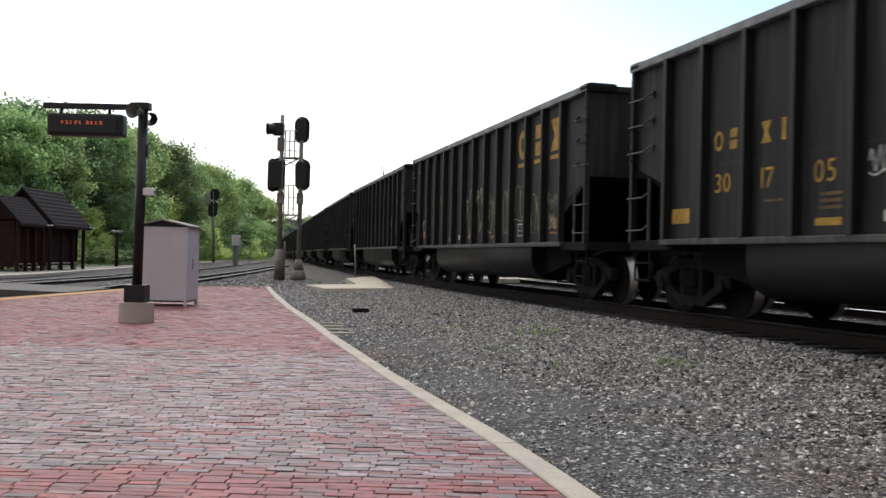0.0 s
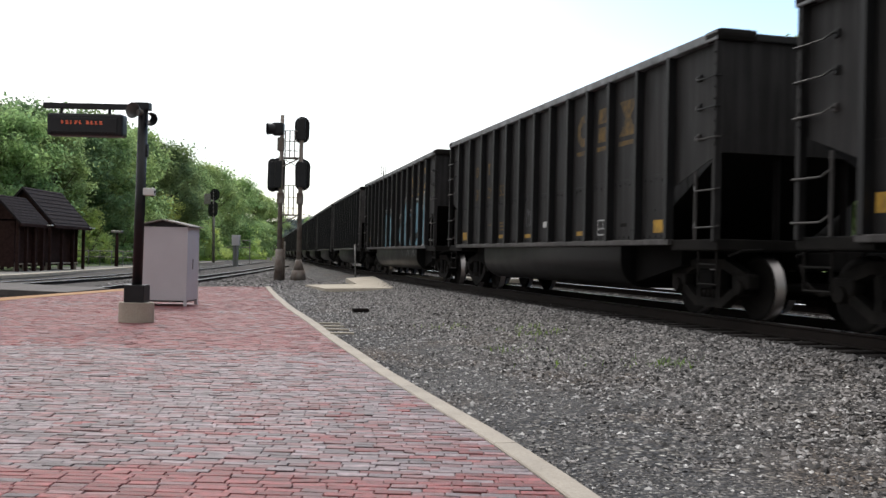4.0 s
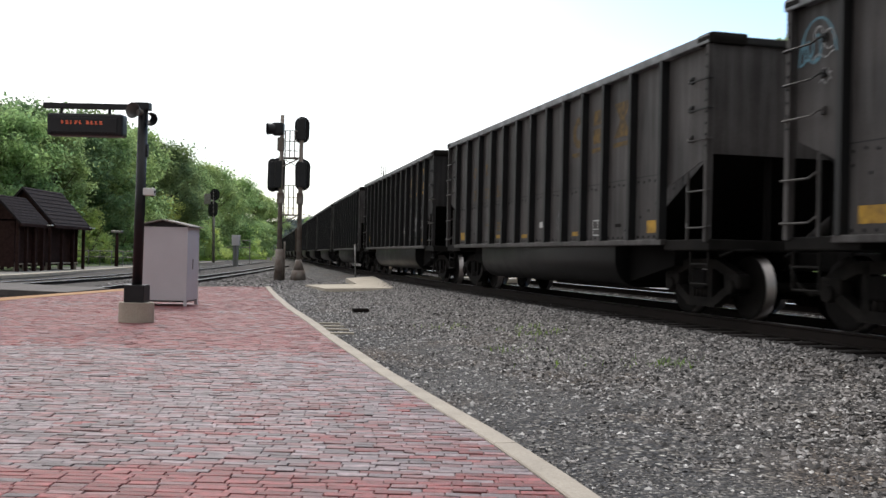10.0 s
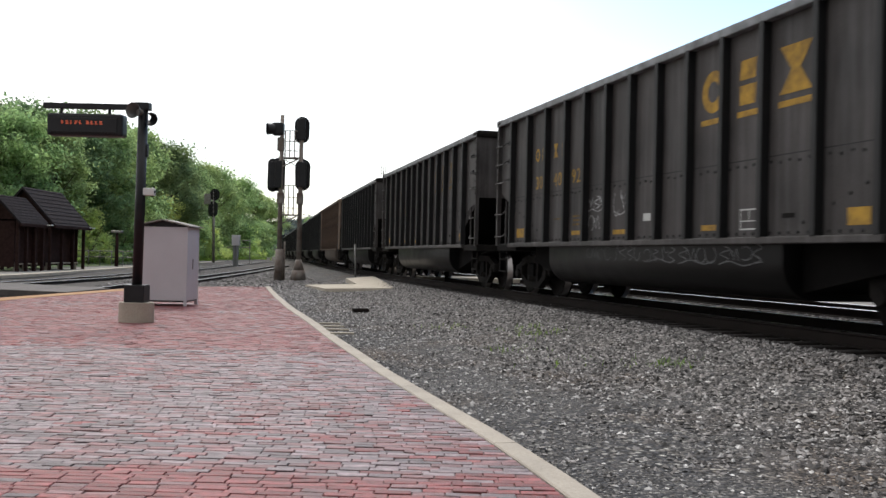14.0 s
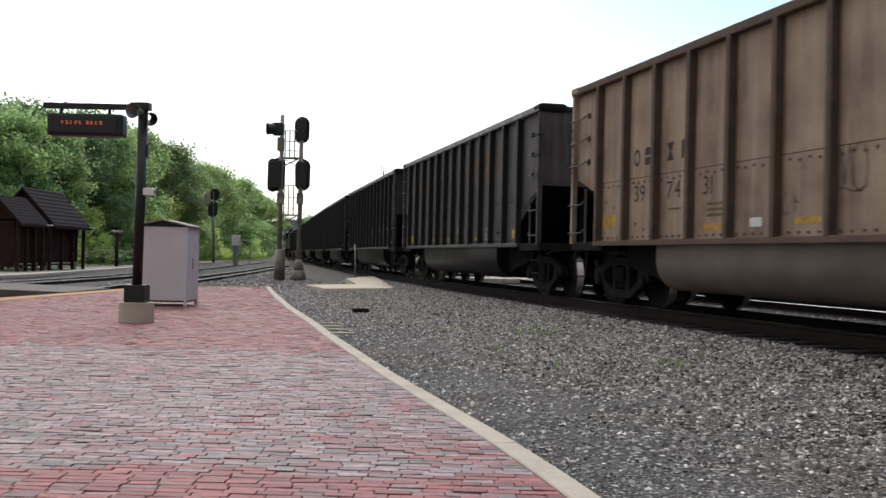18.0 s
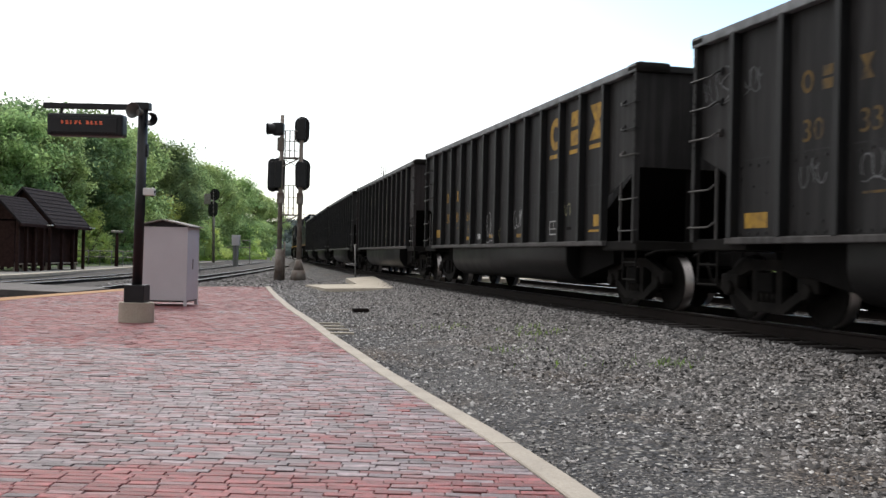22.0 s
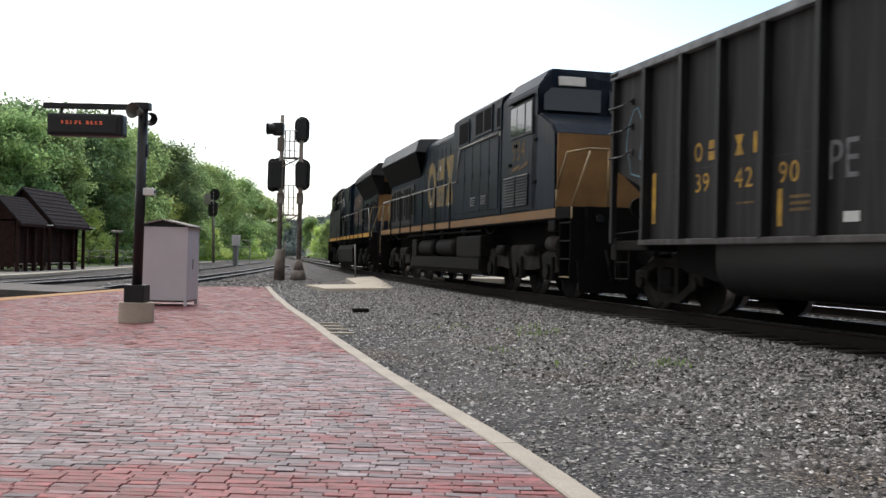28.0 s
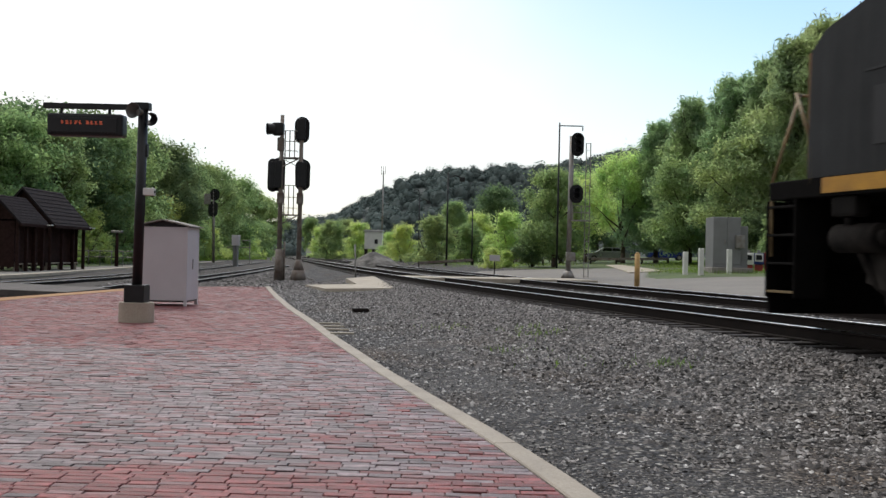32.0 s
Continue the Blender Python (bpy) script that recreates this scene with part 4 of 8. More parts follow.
    bmesh.ops.recalc_face_normals(bm, faces=bm.faces[:])
    part("tub", bm, tub, root, "rounded black tub below the side sill", smooth=True)
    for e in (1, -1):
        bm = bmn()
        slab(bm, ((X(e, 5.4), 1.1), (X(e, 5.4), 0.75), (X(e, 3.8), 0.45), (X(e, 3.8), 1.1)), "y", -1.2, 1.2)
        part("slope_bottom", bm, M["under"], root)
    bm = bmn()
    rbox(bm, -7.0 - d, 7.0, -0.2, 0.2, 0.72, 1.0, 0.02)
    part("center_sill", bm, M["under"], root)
    bm = bmn()
    rod(bm, (6.0, -0.9, 1.45), (6.75, -0.9, 1.45), 0.18, 10)
    part("brake_reservoir", bm, M["under"], root)
    bm = bmn()
    rod(bm, (6.1, 0.4, 1.35), (6.7, 0.4, 1.35), 0.13, 10)
    part("brake_reservoir", bm, M["under"], root)
    return root


MARK_Y = SIDE_Y + 0.005


def ring(cx, cz, rx, rz, t, n=20, a0=0.0, a1=6.2832):
    """Quads of a thick elliptic band."""
    quads = []
    for k in range(n):
        p_, q = a0 + (a1 - a0) * k / n, a0 + (a1 - a0) * (k + 1) / n
        quads.append(((cx + rx * math.cos(p_), cz + rz * math.sin(p_)), (cx + rx * math.cos(q), cz + rz * math.sin(q)), (cx + (rx - t) * math.cos(q), cz + (rz - t) * math.sin(q)), (cx + (rx - t) * math.cos(p_), cz + (rz - t) * math.sin(p_))))
    return quads


EMBLEM = (
    # an oval band, two slanted bars, an hourglass, a post
    ring(0.5, 0.5, 0.5, 0.5, 0.25),
    [((0.06, 0.56), (0.86, 0.56), (0.94, 1.0), (0.14, 1.0)), ((0.10, 0.0), (0.86, 0.0), (0.94, 0.44), (0.06, 0.44))],
    [((0.0, 1.0), (1.0, 1.0), (0.64, 0.5), (0.36, 0.5)), ((0.36, 0.5), (0.64, 0.5), (1.0, 0.0), (0.0, 0.0))],
    [((0.30, 0.0), (0.66, 0.0), (0.66, 1.0), (0.30, 1.0))],
)


def emblem(bm, kind, u, z, w, h, put):
    """A plain shape w wide and h high; put(u, z, layer) gives the place."""
    for quad in EMBLEM[kind]:
        bm.faces.new([bm.verts.new(put(u + a * w, z + b * h, 0)) for a, b in quad])


def on_side(u, z, k):
    return (7.05 - u, MARK_Y + k * 0.0006, z)


LOGO = dict(short=((9.26, 10.20, 11.14), 2.92, 0.60), long=((11.02, 12.12, 13.10), 3.00, 0.65), bare=((10.45, 11.55, 12.55), 2.95, 0.64))
FIGURES = dict(short=((2.45, 3.46, 4.43), 2.28, 2.86), long=((2.50, 3.60, 4.67), 1.78, 2.36), bare=((2.70, 3.73, 4.72), 1.82, 2.26))


def big_logo(root, m, build):
    """Three large faded shapes with underlines, one to a panel."""
    us, z, h = LOGO[build]
    for k, u in enumerate(us):
        bm = bmn()
        w = (0.60, 0.46, 0.66)[k]
        emblem(bm, k, u, z, w, h, on_side)
        plate(bm, u - 0.02, u + w + 0.02, z - 0.16, z - 0.08, MARK_Y)
        part("logo_block", bm, m, root, "large faded block shape with underline")


def initials(root, m, build):
    """Reporting marks as plain shapes over the number."""
    us, _, z = FIGURES[build]
    for kind, u in ((0, us[0] - 0.04), (1, us[0] + 0.33), (2, us[1] - 0.02), (3, us[1] + 0.36)):
        bm = bmn()
        for quad in (EMBLEM[kind] if kind else ring(0.5, 0.5, 0.5, 0.5, 0.18)):
            bm.faces.new([bm.verts.new(on_side(u + a * 0.22, z + b * 0.28, 0)) for a, b in quad])
        part("reporting_mark", bm, m, root)


def scribble(bm, u0, u1, z0, z1, seed, w=0.03, turns=4, y=None):
    """A sprayed tag: a few rounded, overlapping strokes side by side that fill a field."""
    r = random.Random(seed)
    y = y or MARK_Y + 0.003
    n = max(2, turns)
    cw, h = (u1 - u0) / n, z1 - z0
    w *= 0.62
    for k in range(n):
        cu, cz = u0 + cw * (k + 0.5), z0 + h * r.uniform(0.42, 0.58)
        ru, rz = cw * r.uniform(0.42, 0.62), h * r.uniform(0.30, 0.48)
        form = r.choice((0, 0, 1, 2, 3))
        if form == 0:
            a0, a1 = r.uniform(0, 6.28), r.uniform(3.4, 5.6)
            pts = [(cu + ru * math.cos(a0 + a1 * i / 12), cz + rz * math.sin(a0 + a1 * i / 12)) for i in range(13)]
        elif form == 1:
            lean = r.uniform(-0.3, 0.3) * cw
            pts = [(cu - lean + 2 * lean * i / 8 + 0.12 * cw * math.sin(i * 0.9), cz - rz + 2 * rz * i / 8) for i in range(9)]
            pts += [(cu + lean + ru * (1 - math.cos(i * 0.5)) * 0.6, cz + rz - rz * 0.9 * math.sin(i * 0.4)) for i in range(1, 7)]
        elif form == 2:
            pts = [(cu + ru * math.sin(i * 0.75) * (1 if i < 6 else 0.8), cz + rz * (1 - i / 6.5)) for i in range(14)]
        else:
            pts = [(cu - ru + 2 * ru * i / 10, cz + rz * math.sin(i * 1.15 + r.uniform(-0.1, 0.1)) * (0.7 + 0.03 * i)) for i in range(11)]
        strip(bm, pts, w, y + 0.0004 * (k % 3))
    if r.random() < 0.6:
        q = z0 + h * r.uniform(0.0, 0.15)
        strip(bm, [(u0 + (u1 - u0) * i / 7, q + 0.03 * math.sin(i * 1.3 + seed)) for i in range(8)], w * 0.9, y + 0.0014)
    return bm


def tags(root, m, fields, w=0.035, seed=1, turns=4):
    for k, (u0, u1, z0, z1) in enumerate(fields):
        part("graffiti_tag", scribble(bmn(), u0, u1, z0, z1, seed + k * 7, w, turns), m, root, "sprayed graffiti tag")


def blob(bm, pts, layer):
    bm.faces.new([bm.verts.new((7.05 - u, MARK_Y + 0.002 + layer * 0.001, z)) for u, z in pts])
    return bm

# train, from the rear: (number, build, paint, kind of logo paint)
CARS = (
    ("301705", "long", "black", "mark_yellow"), ("302927", "long", "black", "mark_yellow"), ("394062", "bare", "black", "mark_yellow"),
    ("302786", "long", "black", "logo_gold"), ("302153", "short", "black", "mark_dim"), ("301519", "long", "black", "mark_yellow"),
    ("300097", "short", "grey", "mark_yellow"), ("304952", "short", "grey", "mark_yellow"), ("304854", "short", "grey", "mark_yellow"),
    ("303352", "short", "grey", "mark_dim"), ("300568", "long", "black", "mark_yellow"), ("304130", "short", "grey", "mark_dim"),
    ("304092", "short", "grey", "mark_yellow"), ("303318", "short", "grey", "mark_dim"), ("301627", "short", "grey", "mark_yellow"),
    ("397431", "long", "tan", "mark_dark"), ("303034", "short", "grey", "mark_dim"), ("301562", "long", "black", "mark_yellow"),
    ("303330", "short", "black", "mark_orange"), ("300866", "long", "black", "mark_yellow"), ("300173", "long", "brown", "mark_dim"),
    ("302621", "long", "black", "mark_yellow"), ("301940", "short", "black", "mark_dim"), ("394290", "bare", "black", "mark_yellow"),
)
GAP = dict(short=1.70, long=1.706, bare=1.513)      # between a car's near end and the next one's far end
PAINTS = dict(black=("car_black", "rib_dark", "tub", "chord"), grey=("car_grey", "rib_dark", "tub", "chord"), brown=("car_brown", "rib_dark", "tub", "chord"), tan=("car_tan", "rib_tan", "tub_tan", "rib_tan"))
PAINT = dict(black="black open-top coal hopper car", grey="faded grey open-top coal hopper car", brown="rust-brown open-top coal hopper car", tan="rusty tan open-top coal hopper car")
BASE = {}
TRAIN = []          # (thing, distance of its origin along the train, turned round)


def dress_car(root, number, logo, build):
    m = M[logo]
    if number != "300173":
        big_logo(root, m, build)
    # the figures have worn off more than the large shapes on some cars
    nm = M["mark_dim"] if number in ("301562", "302786", "303330", "302927", "394062", "300568", "303034", "303352", "304130", "304854", "301627") else m
    initials(root, nm, build)
    us, z, _ = FIGURES[build]
    for k, u in enumerate(us):
        part("car_number", write(bmn(), number[2 * k:2 * k + 2], u, z, 0.27, MARK_Y, 1.05, 0.2), nm, root)
    if build == "bare":
        spots, lines, card, stencil = ((1.38, 1.50, 1.40, 2.20), (4.70, 4.80, 1.28, 1.75), (7.30, 7.40, 1.28, 1.75), (9.83, 9.96, 1.28, 1.77), (13.14, 13.25, 1.47, 2.45)), 4.95, (5.95, 6.22, 1.30, 1.42), (11.76, 12.17, 1.44, 1.74)
    elif build == "long":
        spots, lines, card, stencil = ((1.30, 1.80, 1.38, 1.60), (4.70, 5.18, 1.27, 1.36), (6.82, 7.32, 1.30, 1.38), (8.95, 9.45, 1.28, 1.36), (13.34, 13.80, 1.42, 1.63), (13.12, 13.80, 1.32, 1.36)), 4.78, (5.86, 6.13, 1.29, 1.41), (11.08, 11.52, 1.30, 1.58)
    else:
        spots, lines, card, stencil = ((1.25, 1.75, 1.27, 1.47), (4.45, 4.95, 1.28, 1.36), (6.32, 6.88, 1.26, 1.34), (9.30, 9.78, 1.26, 1.34), (12.47, 12.86, 1.26, 1.46)), 4.50, (7.47, 7.72, 1.46, 1.58), (10.30, 10.72, 1.25, 1.53)
    for q in spots:
        part("reflector", plate(bmn(), *q, MARK_Y), M["mark_orange"] if number in ("301562", "300173", "302927") else M["mark_yellow"], root)
    for dz in (0.0, 0.08, 0.16):
        part("data_line", plate(bmn(), lines, lines + 0.40, 1.46 + dz, 1.50 + dz, MARK_Y), M["mark_dim"], root)
    part("data_line", plate(bmn(), us[1] + 0.05, us[1] + 0.45, 1.60, 1.63, MARK_Y), M["mark_dim"], root)
    part("placard", plate(bmn(), *card, MARK_Y), M["sticker"], root, "small white placard")
    part("door_plate", plate(bmn(), stencil[0] + 0.95, stencil[0] + 1.2, 1.38, 1.44, MARK_Y), M["tank_grey"], root)
    if number not in ("300173", "394062"):
        a, b, c, d = stencil
        bm = bmn()
        for q in ((a, b, c, c + 0.02), (a, b, d - 0.02, d), (a, a + 0.02, c, d), (b - 0.02, b, c, d), ((a + b) / 2, (a + b) / 2 + 0.015, c + 0.13, d), (a, b, c + 0.11, c + 0.125)):
            plate(bm, *q, MARK_Y)
        part("stencil_frame", bm, M["sticker"], root)


CAR_OBS, far_end = [], 0.0
for n_, (number, build, paint, logo) in enumerate(CARS):
    far_end += (GAP[build] + BUILDS[build][0]) if n_ else 0.0
    if (build, paint) in BASE:
        car = copy_thing(BASE[build, paint], Matrix())
    else:
        car = BASE[build, paint] = hopper_car(build, *[M[k] for k in PAINTS[paint]], build == "short" or paint == "tan")
    CAR_OBS.append(car)
    TRAIN.append((car, far_end - 7.05, False))
for car, (number, build, paint, logo) in zip(CAR_OBS, CARS):
    dress_car(car, number, logo, build)
    tagged(car, PAINT[paint] + " with yellow lettering" if paint != "tan" else PAINT[paint] + " with dark lettering", "freight car", "coal train cars")


def dress_graffiti():
    c = CAR_OBS
    wt, ft, bl, lm = M["mark_white"], M["mark_faint"], M["mark_blue"], M["mark_lemon"]
    tags(c[0], wt, ((5.62, 6.1, 1.77, 2.2), (8.3, 8.9, 1.4, 1.9)), 0.04, 3, 2)
    # a wide zigzag crown with loose strokes after it
    part("graffiti_tag", strip(bmn(), ((6.3, 1.75), (6.55, 1.85), (6.75, 2.2), (7.0, 1.3), (7.25, 1.95), (7.5, 2.0), (7.75, 2.55), (7.95, 1.45), (8.35, 2.0), (8.5, 1.55), (8.95, 1.4), (9.15, 1.95)), 0.028, MARK_Y + 0.003), lm, c[1], "yellow-white sprayed zigzag")
    for k, u in enumerate((6.62, 7.62)):
        part("graffiti_tag", strip(bmn(), ((u - 0.05, 2.35), (u + 0.25, 2.25 + 0.1 * k), (u + 0.45, 2.6), (u + 0.5, 2.2), (u + 0.8, 2.45)), 0.03, MARK_Y + 0.003), lm, c[1], "yellow-white sprayed star")
    tags(c[1], lm, ((8.6, 9.2, 1.75, 2.4), (9.98, 10.5, 1.25, 2.65), (10.86, 11.6, 1.65, 2.5), (11.95, 12.7, 1.25, 2.45)), 0.028, 11, 2)
    tags(c[1], lm, ((13.0, 13.7, 1.78, 2.16), (13.05, 13.5, 1.40, 1.78)), 0.024, 15, 5)
    tags(c[1], wt, ((1.3, 1.8, 1.55, 2.0),), 0.022, 19, 4)
    # thin letters along the top, one to a panel
    for k, u in enumerate((1.75, 2.7, 3.72, 4.84, 5.92, 7.06, 8.25)):
        shape = (((0.5, 0.9), (0.1, 0.7), (0.1, 0.2), (0.5, 0.05)), ((0.1, 0), (0.1, 1), (0.1, 0.5), (0.5, 0.5), (0.5, 1), (0.5, 0)), ((0.5, 1), (0.1, 1), (0.1, 0), (0.5, 0)), ((0.5, 1), (0.1, 1), (0.1, 0), (0.5, 0)), ((0.1, 1), (0.3, 0), (0.5, 1)), ((0.5, 1), (0.1, 1), (0.1, 0), (0.5, 0)), ((0.1, 0), (0.1, 1), (0.5, 0.8), (0.1, 0.5), (0.5, 0)))[k]
        part("graffiti_letter", strip(bmn(), [(u + a, 3.04 + b * 0.45) for a, b in shape], 0.028, MARK_Y + 0.003), ft, c[2], "thin pale sprayed strokes")
    part("graffiti_outline", strip(bmn(), ((0.30, 2.9), (0.42, 3.35), (0.7, 3.4), (0.8, 2.9), (0.6, 2.6), (0.4, 2.65), (0.30, 2.9)), 0.03, MARK_Y + 0.003), bl, c[2])
    tags(c[2], wt, ((9.19, 9.8, 1.31, 1.73), (11.27, 11.9, 1.92, 2.46), (12.18, 13.0, 1.67, 2.02)), 0.03, 25, 4)
    # a red piece with a pale edge
    part("graffiti_piece", blob(bmn(), ((5.56, 1.16), (5.55, 1.8), (5.75, 2.1), (6.1, 1.95), (6.45, 1.9), (6.75, 1.85), (6.95, 1.95), (7.2, 2.2), (7.5, 2.25), (7.75, 2.1), (8.0, 2.12), (8.05, 1.75), (8.35, 1.6), (8.4, 1.16)), 0), M["mark_lemon"], c[3], "pale edge of a sprayed piece")
    for k, (u, top) in enumerate(((5.66, 1.98), (6.38, 1.78), (6.98, 1.72), (7.62, 1.62))):
        sh = ((u, 1.22), (u + 0.02, top - 0.22), (u + 0.2, top), (u + 0.42, top - 0.1), (u + 0.5, top - 0.3), (u + 0.66, 1.5), (u + 0.56, 1.2), (u + 0.3, 1.3))
        part("graffiti_piece", blob(bmn(), sh, 1), M["mark_red"], c[3], "red sprayed shape")
        part("graffiti_outline", strip(bmn(), sh + sh[:1], 0.03, MARK_Y + 0.005), M["mark_black"], c[3])
        part("graffiti_glow", strip(bmn(), ((u + 0.14, 1.4), (u + 0.18, top - 0.2), (u + 0.34, top - 0.15)), 0.035, MARK_Y + 0.006), M["mark_pink"], c[3])
    for u0, z0, u1, z1 in ((7.15, 1.8, 7.35, 2.15), (7.45, 1.9, 7.6, 2.2), (5.7, 1.75, 5.85, 2.05)):
        part("graffiti_piece", blob(bmn(), ((u0, z0), (u1, z0), (u1 + 0.05, z1), (u0 + 0.05, z1 - 0.05)), 3), M["mark_lime"], c[3], "lime sprayed shape")
    # a long pale blue piece with white glow and dark outline
    for k, (u, kx) in enumerate(((5.25, 1.2), (7.85, 1.28), (9.62, 0.98), (11.45, 1.1), (12.95, 0.95))):
        top = (2.5, 2.45, 2.75, 2.6, 2.75)[k]
        sh = (((0.12, 1.16), (0.02, 2.0), (0.3, top), (0.45, 2.2), (0.45, 1.75), (0.75, 1.5), (0.85, 2.2), (1.05, top), (1.45, 2.0), (1.25, 1.16), (0.9, 1.16), (0.7, 1.35), (0.5, 1.16)), ((0.0, 1.16), (0.35, 2.25), (0.62, top - 0.4), (0.75, 1.5), (0.95, 2.3), (1.35, 1.16), (0.95, 1.16), (0.7, 1.35), (0.45, 1.16)), ((0.02, 1.18), (0.05, 2.3), (0.3, top), (0.52, 2.3), (0.5, 1.75), (0.85, 2.05), (1.05, 2.3), (1.3, 2.25), (0.95, 1.7), (1.45, 1.18), (1.0, 1.18), (0.55, 1.5), (0.45, 1.18)), ((0.0, 1.55), (0.35, 1.95), (0.1, 2.2), (0.45, top), (1.1, 2.55), (1.15, 2.3), (0.7, 2.25), (0.75, 2.0), (1.15, 1.9), (1.2, 1.4), (0.8, 1.12), (0.3, 1.2), (0.7, 1.45), (0.75, 1.6)), ((0.1, 1.16), (0.12, 2.2), (0.3, top), (0.62, 2.75), (0.85, 2.4), (0.6, 1.8), (0.42, 1.16)))[k]
        sh = [(u + a * kx, z) for a, z in sh]
        part("graffiti_outline", strip(bmn(), sh + sh[:1], 0.10, MARK_Y + 0.002), M["mark_black"], c[5], "dark sprayed outline")
        part("graffiti_piece", blob(bmn(), sh, 2), bl, c[5], "pale blue sprayed shape")
        part("graffiti_glow", strip(bmn(), [(a + (0.07 if a > u + 0.6 else -0.07), z + 0.12) for a, z in sh if z > 1.9], 0.05, MARK_Y + 0.0015), wt, c[5], "white sprayed glow")
        part("graffiti_shade", strip(bmn(), ((u + 0.25, 1.25), (u + 0.35, 1.9), (u + 0.55, 2.2)), 0.05, MARK_Y + 0.006), M["mark_faint"], c[5])
    part("graffiti_outline", strip(bmn(), ((12.9, 1.15), (13.3, 1.2), (13.6, 1.7), (13.8, 2.5)), 0.03, MARK_Y + 0.007), wt, c[5])
    for k, u in enumerate((5.4, 6.4, 7.9, 9.0, 10.2, 11.2)):
        part("graffiti_tub_stroke", strip(bmn(), ((u, 0.80), (u + 0.15, 0.92), (u + 0.3, 1.04), (u + 0.45, 0.88), (u + 0.5, 0.80)), 0.04, SIDE_Y + 0.004), M["mark_faint"], c[5], "faint sprayed stroke on the tub")
    tags(c[5], wt, ((2.4, 2.95, 1.24, 1.48), (2.45, 2.9, 1.50, 1.72), (3.45, 3.93, 1.28, 1.6)), 0.022, 33, 4)
    tags(c[6], wt, ((6.22, 6.86, 1.38, 1.93), (7.27, 7.79, 1.40, 2.03), (9.14, 9.79, 1.37, 1.99)), 0.032, 41, 3)
    upper = (
        (((0.08, 0.0), (0.02, 0.12), (0.1, 0.2), (0.24, 0.16), (0.26, 0.04), (0.14, -0.04), (0.08, 0.0)), ((0.08, 0.2), (0.14, 0.36), (0.2, 0.2))),
        (((0.17, 0.36), (0.16, 0.12)), ((0.02, 0.12), (0.16, 0.12), (0.06, 0.0)), ((0.16, 0.12), (0.27, 0.02)), ((0.16, 0.12), (0.27, 0.13))),
        (((0.05, 0.24), (0.1, 0.4), (0.22, 0.42), (0.27, 0.3), (0.1, 0.08), (0.08, 0.02), (0.24, 0.0)), ((0.12, 0.1), (0.2, 0.2), (0.27, 0.02))),
        (((0.02, 0.46), (0.13, 0.36), (0.3, 0.5)), ((0.13, 0.36), (0.18, 0.22), (0.06, 0.1), (0.2, 0.07), (0.32, -0.06)), ((0.14, 0.2), (0.3, 0.16))),
        (((0.2, 0.58), (0.18, 0.0)), ((0.04, 0.34), (0.19, 0.26), (0.34, 0.1)), ((0.36, 0.48), (0.19, 0.26), (0.06, -0.02))),
    )
    lower = (
        (((0.02, 0.3), (0.16, 0.0), (0.24, 0.32)),),
        (((0.14, 0.34), (0.04, 0.24), (0.05, 0.08), (0.14, 0.0), (0.24, 0.1), (0.24, 0.26), (0.14, 0.34)), ((0.12, 0.2), (0.17, 0.14))),
        (((0.0, 0.36), (0.14, 0.16), (0.13, -0.06)), ((0.28, 0.36), (0.14, 0.16))),
        (((0.32, 0.34), (0.06, 0.3), (0.1, 0.02), (0.36, 0.06)), ((0.04, 0.18), (0.3, 0.2))),
        (((0.1, 0.02), (0.06, 0.36), (0.2, 0.46), (0.34, 0.34), (0.12, 0.14), (0.34, -0.02)),),
    )
    for shapes, places, z in ((upper, (5.47, 6.44, 7.42, 8.36, 9.44), 2.0), (lower, (5.5, 6.5, 7.46, 8.38, 9.36), 1.42)):
        for shape, u in zip(shapes, places):
            bm = bmn()
            for line in shape:
                strip(bm, [(u + a, z + b) for a, b in line], 0.026, MARK_Y + 0.003)
            part("graffiti_letter", bm, wt, c[7], "thin white sprayed letter")
    tags(c[7], wt, ((11.14, 11.77, 1.62, 1.89), (11.2, 11.7, 1.36, 1.58), (12.19, 12.8, 1.58, 1.96)), 0.026, 51, 4)
    for u in (5.25, 6.15, 7.22):
        part("graffiti_letter", write(bmn(), "GAR", u, 1.78, 0.34, MARK_Y + 0.003, 0.72, 0.06), lm, c[8], "sprayed letters")
    for ch, u in zip("CROT", (9.2, 10.2, 11.15, 12.27)):
        part("graffiti_letter", write(bmn(), ch, u, 1.53, 0.74, MARK_Y + 0.003, 0.75), ft, c[8], "thin grey sprayed letter")
    part("graffiti_outline", strip(bmn(), [(0.5 - 0.34 * math.cos(i * 0.3), 3.2 + 0.52 * math.sin(i * 0.3)) for i in range(11)], 0.03, MARK_Y + 0.003), bl, c[8], "pale blue sprayed arch")
    tags(c[8], bl, ((0.18, 0.55, 3.22, 3.55),), 0.06, 61, 3)
    tags(c[8], wt, ((0.42, 0.8, 3.25, 3.6), (0.56, 0.75, 2.94, 3.14)), 0.024, 62, 2)
    tags(c[9], ft, ((8.45, 8.75, 1.38, 1.79),), 0.03, 63, 2)
    tags(c[10], wt, ((9.75, 10.41, 1.42, 1.79), (11.84, 12.59, 1.60, 2.18), (12.9, 13.65, 1.71, 2.03)), 0.026, 65, 4)
    tags(c[10], ft, ((12.9, 13.06, 2.23, 2.44),), 0.03, 66, 2)
